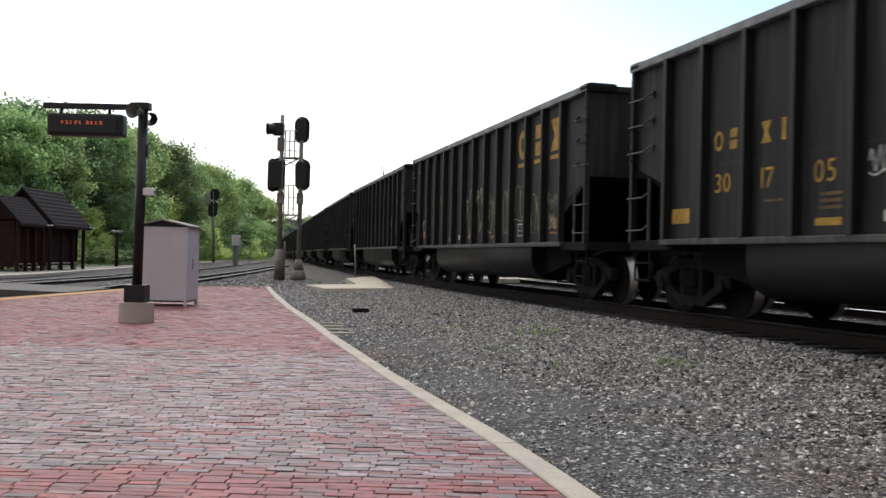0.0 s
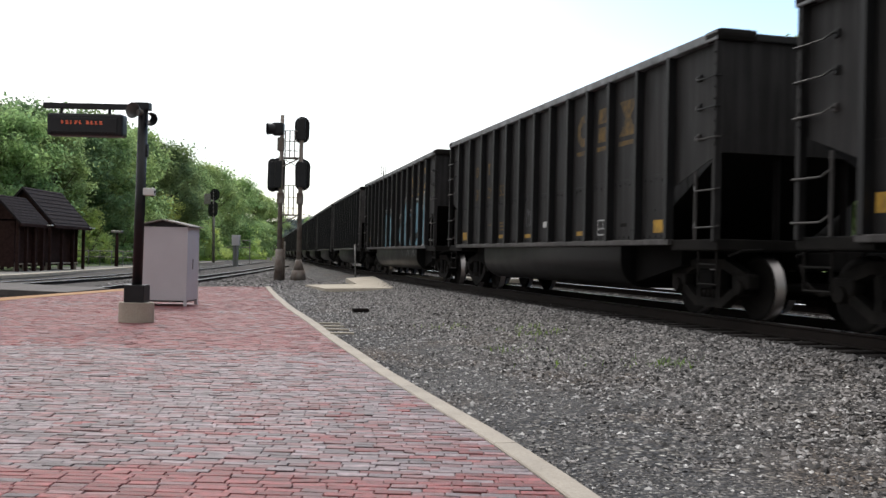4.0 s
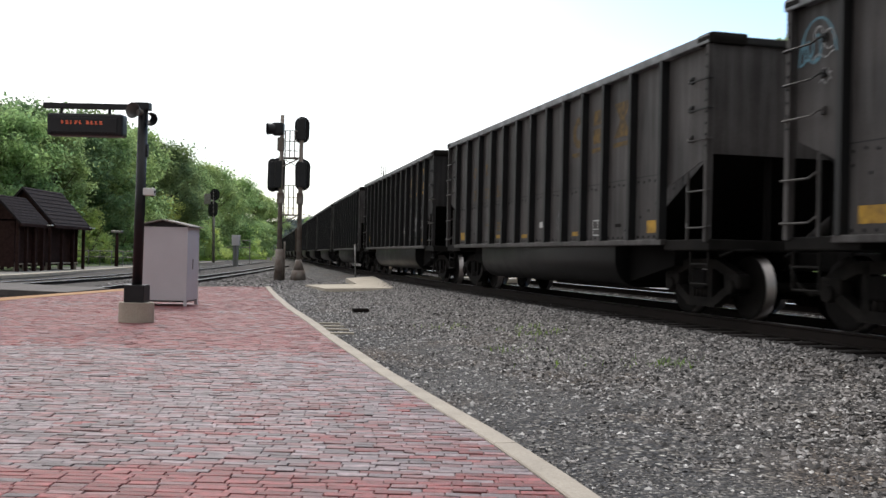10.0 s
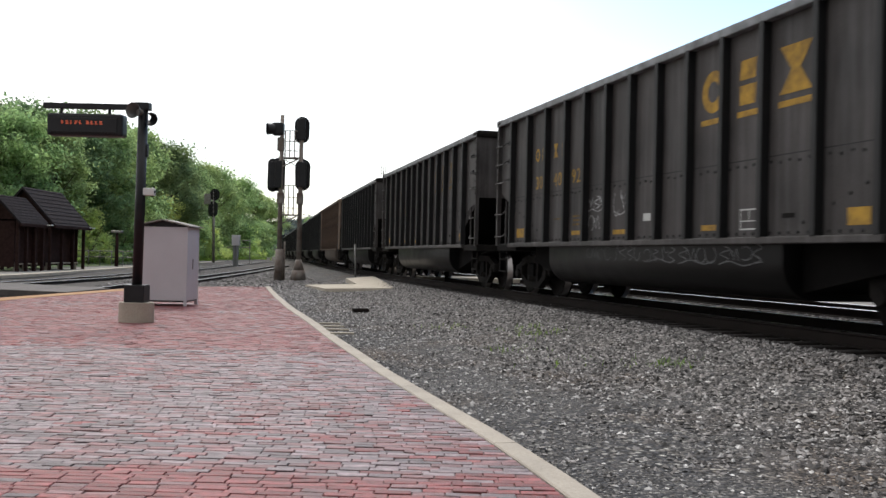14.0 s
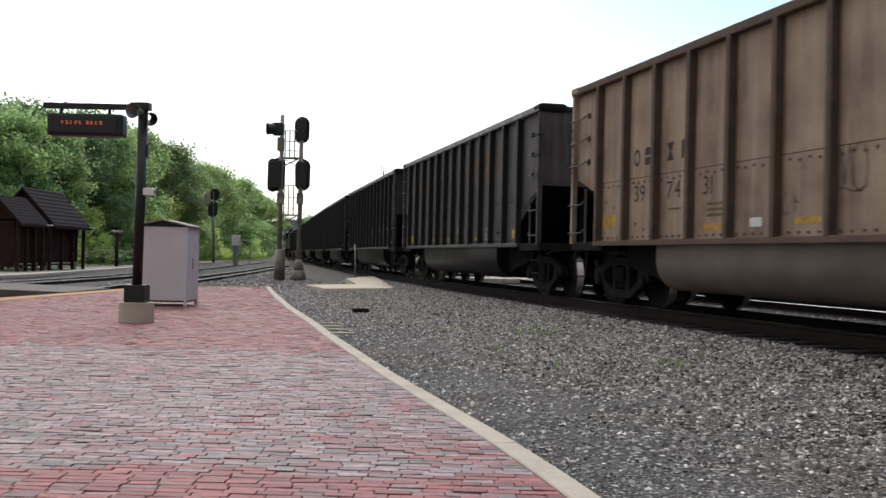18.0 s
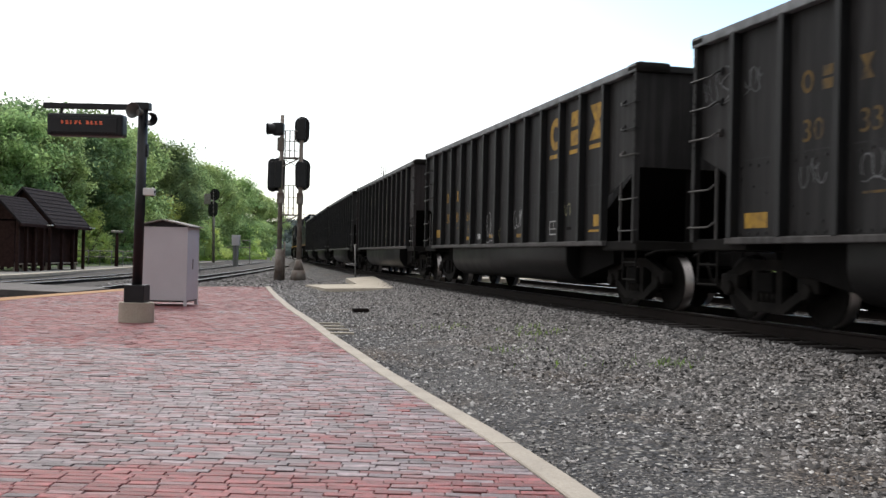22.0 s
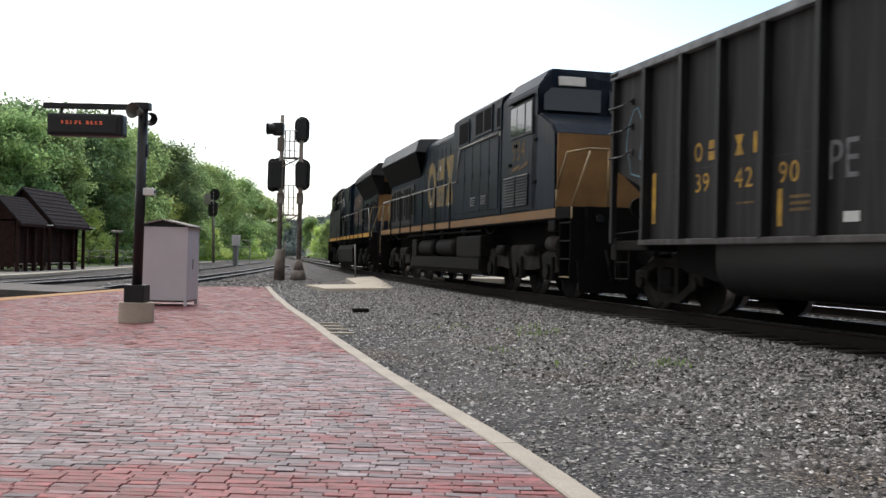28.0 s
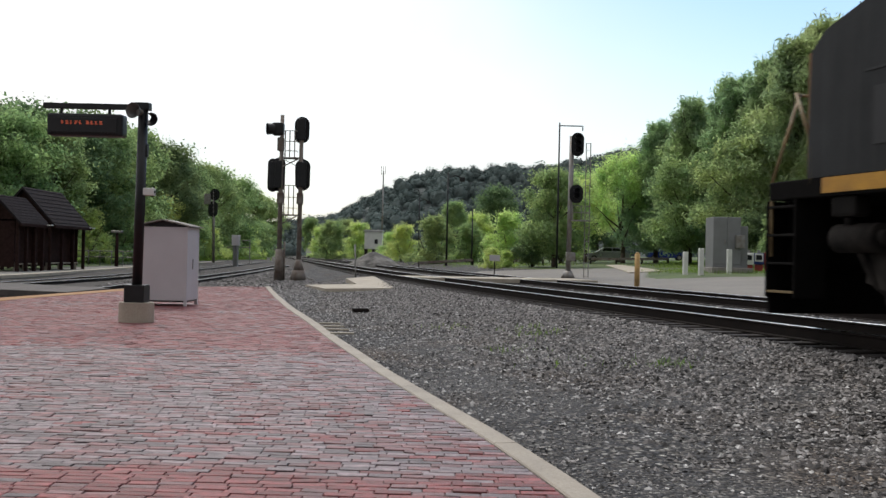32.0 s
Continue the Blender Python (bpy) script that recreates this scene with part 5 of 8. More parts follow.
    tags(c[11], wt, ((5.2, 5.75, 1.68, 2.54), (9.25, 9.73, 1.45, 2.03), (10.18, 10.67, 1.81, 2.13), (11.12, 11.82, 1.44, 2.12), (12.17, 12.84, 1.52, 1.89)), 0.026, 71, 3)
    tags(c[11], ft, ((7.24, 7.7, 1.46, 2.1),), 0.05, 72, 2)
    tags(c[12], wt, ((5.27, 5.99, 1.70, 2.01), (5.27, 5.99, 1.33, 1.68), (6.35, 7.0, 1.6, 2.05)), 0.026, 75, 3)
    for k in range(5):
        part("graffiti_tub_stroke", scribble(bmn(), 5.2 + 1.15 * k, 6.25 + 1.15 * k, 0.79, 1.06, 77 + k, 0.026, 4, SIDE_Y + 0.004), ft, c[12], "thin grey spray along the tub")
    tags(c[14], lm, ((8.19, 8.9, 1.5, 1.94), (8.5, 8.85, 1.22, 1.5)), 0.026, 79, 3)
    tags(c[14], wt, ((11.18, 11.67, 1.8, 2.18),), 0.03, 78, 3)
    tags(c[15], M["mark_dark"], ((7.4, 8.1, 1.6, 2.3), (6.4, 6.9, 1.4, 1.7), (8.6, 9.4, 1.5, 1.8)), 0.02, 80, 3)
    tags(c[17], wt, ((6.51, 7.18, 1.31, 2.1), (7.65, 8.08, 1.35, 2.08), (8.57, 9.37, 1.47, 1.96), (10.71, 11.53, 1.82, 2.26), (3.3, 4.05, 1.18, 1.40)), 0.036, 81, 4)
    tags(c[17], lm, ((11.83, 12.58, 1.82, 2.13), (11.92, 12.47, 1.42, 1.8)), 0.034, 85, 3)
    tags(c[17], M["mark_lime"], ((1.35, 1.9, 1.66, 2.0), (12.88, 13.69, 1.68, 2.01)), 0.03, 87, 4)
    tags(c[18], ft, [(u, u + 0.5, 1.72, 2.10) for u in (2.4, 3.5, 4.45, 5.35, 6.35, 7.25, 9.2, 10.1, 11.1)] + [(12.17, 12.69, 1.5, 2.03), (0.15, 0.85, 2.98, 3.5), (1.2, 1.58, 3.07, 3.42)], 0.026, 91, 3)
    tags(c[19], wt, ((5.74, 6.14, 1.23, 1.44), (6.42, 7.2, 1.2, 2.09), (8.74, 9.33, 1.44, 1.94)), 0.032, 95, 3)
    tags(c[19], lm, ((7.15, 7.75, 1.22, 1.7), (11.92, 12.2, 1.63, 1.92)), 0.03, 97, 2)
    tags(c[20], lm, ((3.86, 4.2, 3.09, 3.64), (4.43, 5.24, 2.95, 3.6), (5.53, 6.42, 2.94, 3.6), (6.69, 7.35, 3.06, 3.64), (7.83, 8.53, 2.96, 3.62), (8.72, 9.2, 2.6, 3.2), (4.7, 5.3, 1.35, 2.05), (5.52, 6.3, 1.3, 2.09), (7.76, 8.4, 1.31, 2.03), (8.8, 9.28, 1.3, 2.1)), 0.034, 101, 4)
    tags(c[21], wt, ((6.61, 7.22, 1.85, 2.1), (6.65, 7.2, 1.59, 1.82), (7.69, 8.41, 1.72, 2.05), (7.69, 8.41, 1.38, 1.68), (9.86, 10.6, 1.95, 2.42), (9.9, 10.5, 1.58, 1.92), (9.9, 10.5, 1.2, 1.55)), 0.026, 111, 3)
    part("graffiti_piece", blob(bmn(), ((8.62, 1.16), (8.7, 2.0), (9.0, 2.27), (9.5, 2.25), (9.75, 1.9), (9.78, 1.16), (9.2, 1.4)), 0), M["mark_faint"], c[21], "faint grey sprayed shape")
    tags(c[21], M["mark_pink"], ((10.9, 11.55, 1.88, 2.14),), 0.022, 117, 4)
    tags(c[21], bl, ((11.93, 12.76, 1.88, 2.2), (11.98, 12.6, 1.68, 1.9)), 0.036, 118, 4)
    tags(c[21], ft, ((13.1, 13.75, 2.42, 2.6), (13.02, 13.79, 2.21, 2.42), (13.3, 13.6, 1.84, 2.0)), 0.026, 119, 4)
    tags(c[22], ft, ((6.0, 7.2, 1.2, 1.9), (7.3, 8.3, 1.2, 1.9)), 0.035, 123, 3)
    tags(c[22], wt, ((9.24, 9.6, 1.58, 2.13), (10.21, 10.6, 1.56, 2.09), (11.28, 11.75, 1.64, 2.15)), 0.03, 124, 2)
    for txt, u in (("PE", 5.70), ("AR", 7.08)):
        part("graffiti_letter", write(bmn(), txt, u, 1.80, 0.46, MARK_Y + 0.003, 0.8), ft, c[23], "thin grey sprayed letters")
    tags(c[23], wt, ((8.19, 8.93, 1.55, 2.07), (10.24, 11.05, 1.71, 2.1)), 0.03, 121, 4)
    part("decal", plate(bmn(), 12.68, 12.87, 1.45, 1.66, MARK_Y), lm, c[23], "small pale yellow decal")
    part("graffiti_outline", strip(bmn(), ((1.12, 2.15), (0.62, 2.25), (0.5, 2.62), (0.42, 2.66), (0.5, 3.05), (0.68, 3.3), (0.82, 3.33), (0.95, 3.15), (1.15, 2.65), (0.98, 2.45), (0.92, 2.5), (1.0, 2.85)), 0.022, MARK_Y + 0.003), bl, c[23])
    for k, fields in ((4, ((6.4, 7.0, 1.5, 1.9),)), (13, ((7.3, 8.0, 1.5, 2.0),))):
        tags(c[k], ft, fields, 0.03, 130 + k, 4)


dress_graffiti()

# ------------------------------------------------------------------ locomotives (front towards +x, rails at z = 0)
LH = 10.6            # the nose; the end decks reach further


def loco_truck(parent, x):
    bm = bmn()
    rbox(bm, -1.6, 1.6, -0.85, 0.85, 0.62, 0.95, 0.04)
    tr = part("truck", bm, M["under"], parent, "grimy three-axle truck")
    tr.matrix_basis = pose(x, 0, 0)
    for s in (1, -1):
        bm = bmn()
        slab(bm, ((-2.75, 0.62), (-2.7, 0.98), (-2.3, 1.05), (-1.5, 0.9), (-0.5, 1.12), (0.5, 1.12), (1.5, 0.9), (2.3, 1.05), (2.7, 0.98), (2.75, 0.62), (2.3, 0.5), (1.6, 0.62), (0.9, 0.56), (-0.9, 0.56), (-1.6, 0.62), (-2.3, 0.5)), "y", s * 1.12 - 0.08, s * 1.12 + 0.08)
        part("side_frame", bm, M["truck_dust"], tr, "dusty cast side frame")
        for wx in (-2.1, 0, 2.1):
            bm = bmn()
            rbox(bm, wx - 0.26, wx + 0.26, s * 1.2 - 0.07, s * 1.2 + 0.09, 0.36, 0.86, 0.05)
            rod(bm, (wx, s * 1.28, 0.55), (wx, s * 1.33, 0.55), 0.16, 12)
            part("journal_box", bm, M["tank_grey"], tr)
        for wx in (-1.1, 1.1):
            bm = bmn()
            rod(bm, (wx - 0.35, s * 1.24, 1.0), (wx + 0.35, s * 1.24, 1.0), 0.13, 10)
            pipe(bm, ((wx + 0.35, s * 1.24, 0.95), (wx + 0.55, s * 1.26, 0.6), (wx + 0.5, s * 1.2, 0.3)), 0.035, 6)
            part("brake_cylinder", bm, M["tank_grey"], tr)
    for wx in (-2.1, 0, 2.1):
        wheelset(tr, wx, 0.53)
    return tr


def doors(root, u0, u1, n, z0, z1, y, m):
    w = (u1 - u0) / n
    for s in (1, -1):
        for k in range(n):
            bm = bmn()
            a, b = LH - u0 - k * w - 0.02, LH - u0 - (k + 1) * w + 0.02
            rbox(bm, b, a, s * y - 0.022, s * y + 0.022, z0, z1, 0.008)
            rod(bm, (b + 0.06, s * (y + 0.024), (z0 + z1) / 2 - 0.06), (b + 0.06, s * (y + 0.024), (z0 + z1) / 2 + 0.06), 0.012, 5)
            part("hood_door", bm, m, root)


def louvre(root, u0, u1, z0, z1, y, m, n=7):
    for s in (1, -1):
        bm = bmn()
        dz = (z1 - z0) / n
        for k in range(n):
            bm2 = bmn()
            slab(bm2, ((s * y, z0 + k * dz), (s * (y + 0.035), z0 + k * dz), (s * y, z0 + k * dz + dz * 0.8)), "x", LH - u1, LH - u0)
            join(bm, bm2)
        part("louvre", bm, m, root, "slatted vent")


def locomotive(style):
    one = style == 1
    blue, cabm = M["loco_blue"], (M["loco_blue"] if one else M["loco_grey"])
    rad0 = 14.2 if one else 15.0
    hood_end = 20.7 if one else 21.2
    deck_r = -10.72 if one else -11.3
    deck_f = 11.28 if one else 11.52
    root = empty("diesel_locomotive")
    bm = bmn()
    rbox(bm, deck_r + 0.1, deck_f - 0.1, -1.5, 1.5, 1.60, 1.83, 0.02)
    part("deck", bm, M["under"], root)
    for s in (1, -1):
        bm = bmn()
        box(bm, LH - hood_end - 0.1, LH - 0.2, s * 1.503 - 0.006, s * 1.503 + 0.006, 1.64, 1.82)
        part("sill_stripe", bm, M["loco_gold"] if one else M["loco_yellow"], root, "yellow stripe along the sill")
    bm = bmn()
    rbox(bm, -LH + 0.8, LH - 0.8, -0.75, 0.75, 1.05, 1.6, 0.03)
    part("underframe", bm, M["under"], root)
    # fuel tank and air reservoirs
    bm = bmn()
    if one:
        slab(bm, ((-1.35, 0.35), (1.35, 0.35), (1.5, 0.5), (1.5, 0.82), (-1.5, 0.82), (-1.5, 0.5)), "x", LH - 14.5, LH - 5.8)
        for u0, u1 in ((5.8, 8.3), (13.8, 14.5)):
            b2 = bmn()
            rbox(b2, LH - u1, LH - u0, -1.48, 1.48, 0.80, 1.38, 0.05)
            join(bm, b2)
    else:
        slab(bm, ((-1.2, 0.22), (1.2, 0.22), (1.48, 0.45), (1.52, 1.1), (1.42, 1.36), (-1.42, 1.36), (-1.52, 1.1), (-1.48, 0.45)), "x", LH - 14.4, LH - 6.4)
    bmesh.ops.bevel(bm, geom=[e for e in bm.edges if len(e.link_faces) == 2 and e.calc_face_angle(0) > 1.2], offset=0.04, segments=2, affect="EDGES")
    part("fuel_tank", bm, M["tank_grey"], root, "weathered grey fuel tank")
    if one:
        for s in (1, -1):
            for u0, u1 in ((8.9, 11.1), (11.6, 13.7)):
                bm = bmn()
                a, b = LH - u0, LH - u1
                prof = ((0, 0.05), (0.05, 0.2), (0.14, 0.26), (a - b - 0.14, 0.26), (a - b - 0.05, 0.2), (a - b, 0.05))
                for (d0, r0), (d1, r1) in zip(prof[:-1], prof[1:]):
                    rod(bm, (b + d0, s * 1.2, 1.1), (b + d1, s * 1.2, 1.1), r0, 16, r1, caps=False)
                part("air_reservoir", bm, M["tank_grey"], root, smooth=True)
    # nose and cab
    bm = bmn()
    nf = LH - 0.25 if one else LH + 0.12
    slab(bm, ((nf, 1.83), (nf - 0.05, 3.35), (nf - 0.30, 3.56), (LH - 1.30, 3.88), (LH - 1.75, 3.9), (LH - 1.75, 1.83)), "y", -1.5, 1.5)
    bmesh.ops.bevel(bm, geom=[e for e in bm.edges if abs(e.verts[0].co.y - e.verts[1].co.y) < 1e-4 and max(v.co.x for v in e.verts) > LH - 1.7 and min(v.co.z for v in e.verts) > 1.9 or all(v.co.x > nf - 0.10 for v in e.verts) and abs(e.verts[0].co.y - e.verts[1].co.y) < 1e-4], offset=0.04, segments=2, affect="EDGES")
    part("nose", bm, cabm, root)
    bm = bmn()
    slab(bm, ((-1.46, 1.86), (1.46, 1.86), (1.46, 3.33), (-1.46, 3.33)), "x", nf - 0.04, nf + 0.015)
    part("nose_front", bm, M["loco_gold"], root, "faded gold nose panel")
    bm = bmn()
    cab_r = 4.0 if one else 4.3
    sec = ((-1.5, 1.83), (1.5, 1.83), (1.5, 4.46), (1.15, 4.90), (-1.15, 4.90), (-1.5, 4.46))
    a = [bm.verts.new((LH - (1.40 if z < 4.5 else 1.62), y, z)) for y, z in sec]
    b = [bm.verts.new((LH - cab_r, y, z)) for y, z in sec]
    for i in range(6):
        j = (i + 1) % 6
        bm.faces.new((a[i], a[j], b[j], b[i]))
    bm.faces.new(a[::-1])
    bm.faces.new(b)
    bmesh.ops.recalc_face_normals(bm, faces=bm.faces[:])
    bmesh.ops.bevel(bm, geom=bm.edges[:], offset=0.035, segments=2, affect="EDGES")
    cab = part("cab", bm, cabm, root)
    for s in (1, -1):
        # side windows set in a dark surround
        y0 = s * 1.5
        for k, (w0, w1) in enumerate(((1.72, 2.1), (2.2, 2.72), (2.76, 3.2)) if one else ((1.7, 2.25), (2.3, 2.95))):
            bm = bmn()
            rbox(bm, LH - w1 - 0.05, LH - w0 + 0.05, min(y0, y0 + s * 0.03), max(y0, y0 + s * 0.03), 3.50, 4.26, 0.008)
            part("window_frame", bm, M["dark_metal"], cab)
            bm = bmn()
            box(bm, LH - w1, LH - w0, min(y0 + s * 0.031, y0 + s * 0.037), max(y0 + s * 0.031, y0 + s * 0.037), 3.56, 4.2)
            part("window_pane", bm, M["pane_sky"], cab)
        bm = bmn()
        slab(bm, ((y0, 4.32), (y0 + s * 0.09, 4.29), (y0 + s * 0.09, 4.31), (y0, 4.35)), "x", LH - 3.3, LH - 1.66)
        part("sun_visor", bm, M["under"], cab)
        if not one:
            # flat near-black sheet paints the shade of the opening; a small mirror on it
            bm = bmn()
            box(bm, LH - 4.28, LH - 3.05, min(y0, y0 + s * 0.012), max(y0, y0 + s * 0.012), 3.45, 4.45)
            part("cab_door", bm, M["under"], cab, "dark sheet for the shaded cab opening")
            bm = bmn()
            box(bm, LH - 3.55, LH - 3.25, min(y0 + s * 0.013, y0 + s * 0.018), max(y0 + s * 0.013, y0 + s * 0.018), 3.72, 3.9)
            part("door_pane", bm, M["lens"], cab)
            bm = bmn()
            pipe(bm, ((LH - 3.05, y0 + s * 0.08, 3.85), (LH - 4.6, y0 + s * 0.05, 4.15)), 0.022, 6)
            part("grab_rail", bm, M["handrail"], cab)
        # hinges and lifting lugs
        for hu, hz in ((1.5, 3.3), (1.5, 2.4), (2.9, 3.3), (3.3, 2.9)):
            bm = bmn()
            rbox(bm, LH - hu - 0.09, LH - hu + 0.09, min(y0, y0 + s * 0.03), max(y0, y0 + s * 0.03), hz, hz + 0.07, 0.01)
            part("hinge", bm, M["under"], cab)
        bm = bmn()
        slab(bm, ((s * 0.10, 3.96), (s * 1.38, 3.96), (s * 1.38, 4.28), (s * 1.22, 4.44), (s * 0.10, 4.44)), "x", LH - 1.42, LH - 1.372)
        part("windshield", bm, M["pane_sky"], cab)
        # number board over the windshield and headlight pair
        bm = bmn()
        rbox(bm, LH - 1.66, LH - 1.50, s * 0.7 - 0.3, s * 0.7 + 0.3, 4.52, 4.72, 0.02)
        part("number_board", bm, M["white_paint"] if one else M["dark_metal"], cab)
    if not one:
        for s in (1, -1):
            bm = bmn()
            y0 = s * 1.5
            box(bm, LH - 1.35, LH - 1.05, min(y0, y0 + s * 0.012), max(y0, y0 + s * 0.012), 2.12, 2.75)
            part("nose_grille", bm, M["dark_metal"], root)
            bm = bmn()
            box(bm, LH - 3.9, LH - 0.9, min(y0, y0 + s * 0.014), max(y0, y0 + s * 0.014), 2.93, 2.955)
            part("cab_seam", bm, M["dark_metal"], root)
    if not one:
        for k in range(3):
            bm = bmn()
            box(bm, LH - 2.95 + 0.30 * k, LH - 2.75 + 0.30 * k, 1.5, 1.506, 3.02, 3.30)
            part("cab_number", bm, M["mark_rust"], cab, "faded orange bar")
    if one:
        bm = bmn()
        k, xx = 0.46 / 0.7, LH - 3.15
        for ch in "934":
            vs, fs, lo, hi = GLYPH[ch]
            nv = [bm.verts.new((xx + (v[0] - lo) * k, -1.506, 3.0 + v[1] * k)) for v in vs]
            for f in fs:
                bm.faces.new([nv[i] for i in f])
            xx += (hi - lo) * k + 0.06
        part("cab_number", bm, M["mark_dim"], cab)
        bm = bmn()
        for a, b in (((LH - 3.3, 2.74), (LH - 2.6, 2.88)), ((LH - 2.75, 2.74), (LH - 2.0, 2.92))):
            bm.faces.new([bm.verts.new((x, -1.506, z)) for x, z in ((a[0], a[1]), (b[0], b[1] - 0.05), (b[0], b[1] + 0.03), (a[0] + 0.2, a[1] + 0.09))])
        part("flash_stripe", bm, M["mark_dim"], cab)
    # electrical section behind the cab
    if not one:
        for s in (1, -1):
            bm = bmn()
            slab(bm, ((LH - 3.05, 1.84), (LH - 7.6, 1.84), (LH - 7.6, 3.5), (LH - 3.05, 3.42)), "y", s * 1.51 - 0.02, s * 1.51 + 0.02)
            part("side_fairing", bm, M["loco_grey"], root, "grey side panel")
            bm = bmn()
            y1 = s * 1.53
            for q in ((2.9, 7.5, 2.62, 2.65), (3.3, 3.32, 2.7, 3.3), (5.6, 5.62, 1.9, 2.6)):
                box(bm, LH - q[1], LH - q[0], min(y1, y1 + s * 0.012), max(y1, y1 + s * 0.012), q[2], q[3])
            part("panel_seam", bm, M["dark_metal"], root)
            bm = bmn()
            pipe(bm, ((LH - 4.3, s * 1.42, 3.95), (LH - 7.4, s * 1.42, 3.95), (LH - 7.4, s * 1.42, 3.3)), 0.025, 6)
            part("upper_handrail", bm, M["handrail"], root)
    elec_end = 8.8 if one else 11.1
    ew = 1.5 if one else 1.3
    bm = bmn()
    slab(bm, ((-ew, 1.83), (ew, 1.83), (ew, 4.6), (ew - 0.22, 4.78), (-ew + 0.22, 4.78), (-ew, 4.6)), "x", LH - elec_end, LH - cab_r - 0.03)
    bmesh.ops.bevel(bm, geom=bm.edges[:], offset=0.03, segments=2, affect="EDGES")
    part("electrical_hood", bm, blue, root)
    for s in (1, -1):
        y0 = s * ew
        for w0, w1, z0, z1 in ((4.08, 4.35, 3.95, 4.4), (4.85, 5.5, 3.98, 4.52), (5.62, 6.3, 3.98, 4.52), (7.05, 8.0, 3.9, 4.45)) if one else ((4.45, 5.1, 3.95, 4.5), (5.25, 5.95, 3.95, 4.5), (6.15, 7.0, 3.95, 4.5), (10.1, 10.75, 3.75, 4.4)):
            bm = bmn()
            rbox(bm, LH - w1 - 0.07, LH - w0 + 0.07, min(y0, y0 + s * 0.03), max(y0, y0 + s * 0.03), z0 - 0.07, z1 + 0.06, 0.01)
            fr = part("grid_frame", bm, blue, root)
            bm = bmn()
            box(bm, LH - w1, LH - w0, min(y0 + s * 0.03, y0 + s * 0.035), max(y0 + s * 0.03, y0 + s * 0.035), z0, z1)
            part("grid_opening", bm, M["under"], fr, "dark brake-grid opening")
            bm = bmn()
            box(bm, LH - w0 + 0.1, LH - w0 + 0.16, min(y0, y0 + s * 0.05), max(y0, y0 + s * 0.05), z0 - 0.05, z1 + 0.05)
            if not one:
                part("grid_post", bm, M["handrail"], fr)
            bm = bmn()
            box(bm, LH - w0 - 0.2, LH - w0 - 0.05, min(y0, y0 + s * 0.012), max(y0, y0 + s * 0.012), z0 - 0.22, z0 - 0.12)
            part("sticker", bm, M["sticker"], root)
        if not one:
            # open recess with a low cabinet behind the side panel
            bm = bmn()
            rbox(bm, LH - 9.1, LH - 8.1, min(s * 1.3, s * 1.44), max(s * 1.3, s * 1.44), 1.84, 2.75, 0.02)
            part("side_box", bm, M["dark_metal"], root)
            bm = bmn()
            pipe(bm, ((LH - 7.7, s * 1.45, 3.95), (LH - 8.6, s * 1.45, 4.0), (LH - 9.0, s * 1.45, 3.5)), 0.022, 6)
            part("grab_rail", bm, M["handrail"], root)
    doors(root, 4.2, 8.2 if one else 10.9, 5 if one else 8, 2.0, 3.85, ew, blue)
    if one:
        louvre(root, 1.95, 2.75, 1.98, 2.68, 1.512, M["loco_grey"], 11)
        louvre(root, 2.85, 3.7, 1.98, 2.68, 1.512, M["loco_grey"], 11)
    if one:
        louvre(root, 5.2, 5.7, 2.15, 2.4, 1.514, M["loco_grey"], 4)
        louvre(root, 6.2, 6.7, 2.15, 2.4, 1.514, M["loco_grey"], 4)
    # engine hood
    bm = bmn()
    slab(bm, ((-1.12, 1.83), (1.12, 1.83), (1.12, 4.45), (0.95, 4.68), (-0.95, 4.68), (-1.12, 4.45)), "x", LH - hood_end, LH - elec_end + 0.02)
    bmesh.ops.bevel(bm, geom=bm.edges[:], offset=0.03, segments=2, affect="EDGES")
    part("engine_hood", bm, blue, root)
    doors(root, elec_end + 0.1, 14.0 if one else 15.9, 9, 1.95, 4.25, 1.12, blue)
    for s in (1, -1):
        y0 = s * 1.12
        r0 = 16.0 if one else 16.2
        nscr = 9
        w = (hood_end - r0 - 0.3) / nscr
        bm = bmn()
        rbox(bm, LH - hood_end + 0.2, LH - r0, min(y0, y0 + s * 0.03), max(y0, y0 + s * 0.03), 1.95, 3.4, 0.01)
        fr = part("screen_frame", bm, M["rib_dark"] if one else blue, root)
        for k in range(nscr):
            bm = bmn()
            x1 = LH - r0 - 0.1 - k * w
            box(bm, x1 - w * (0.78 if k % 3 else 0.55), x1, min(y0 + s * 0.03, y0 + s * 0.035), max(y0 + s * 0.03, y0 + s * 0.035), 2.15 if k % 3 else 2.3, 3.3 if k % 4 else 3.2)
            part("hood_screen", bm, M["under"], fr, "dark mesh screen panel")
        if not one:
            for w0, w1, z0, z1 in ((16.3, 17.6, 3.5, 3.72), (17.9, 19.4, 3.5, 3.72)):
                bm = bmn()
                box(bm, LH - w1, LH - w0, min(y0, y0 + s * 0.02), max(y0, y0 + s * 0.02), z0, z1)
                part("hood_screen", bm, M["under"], root, "dark mesh screen panel")
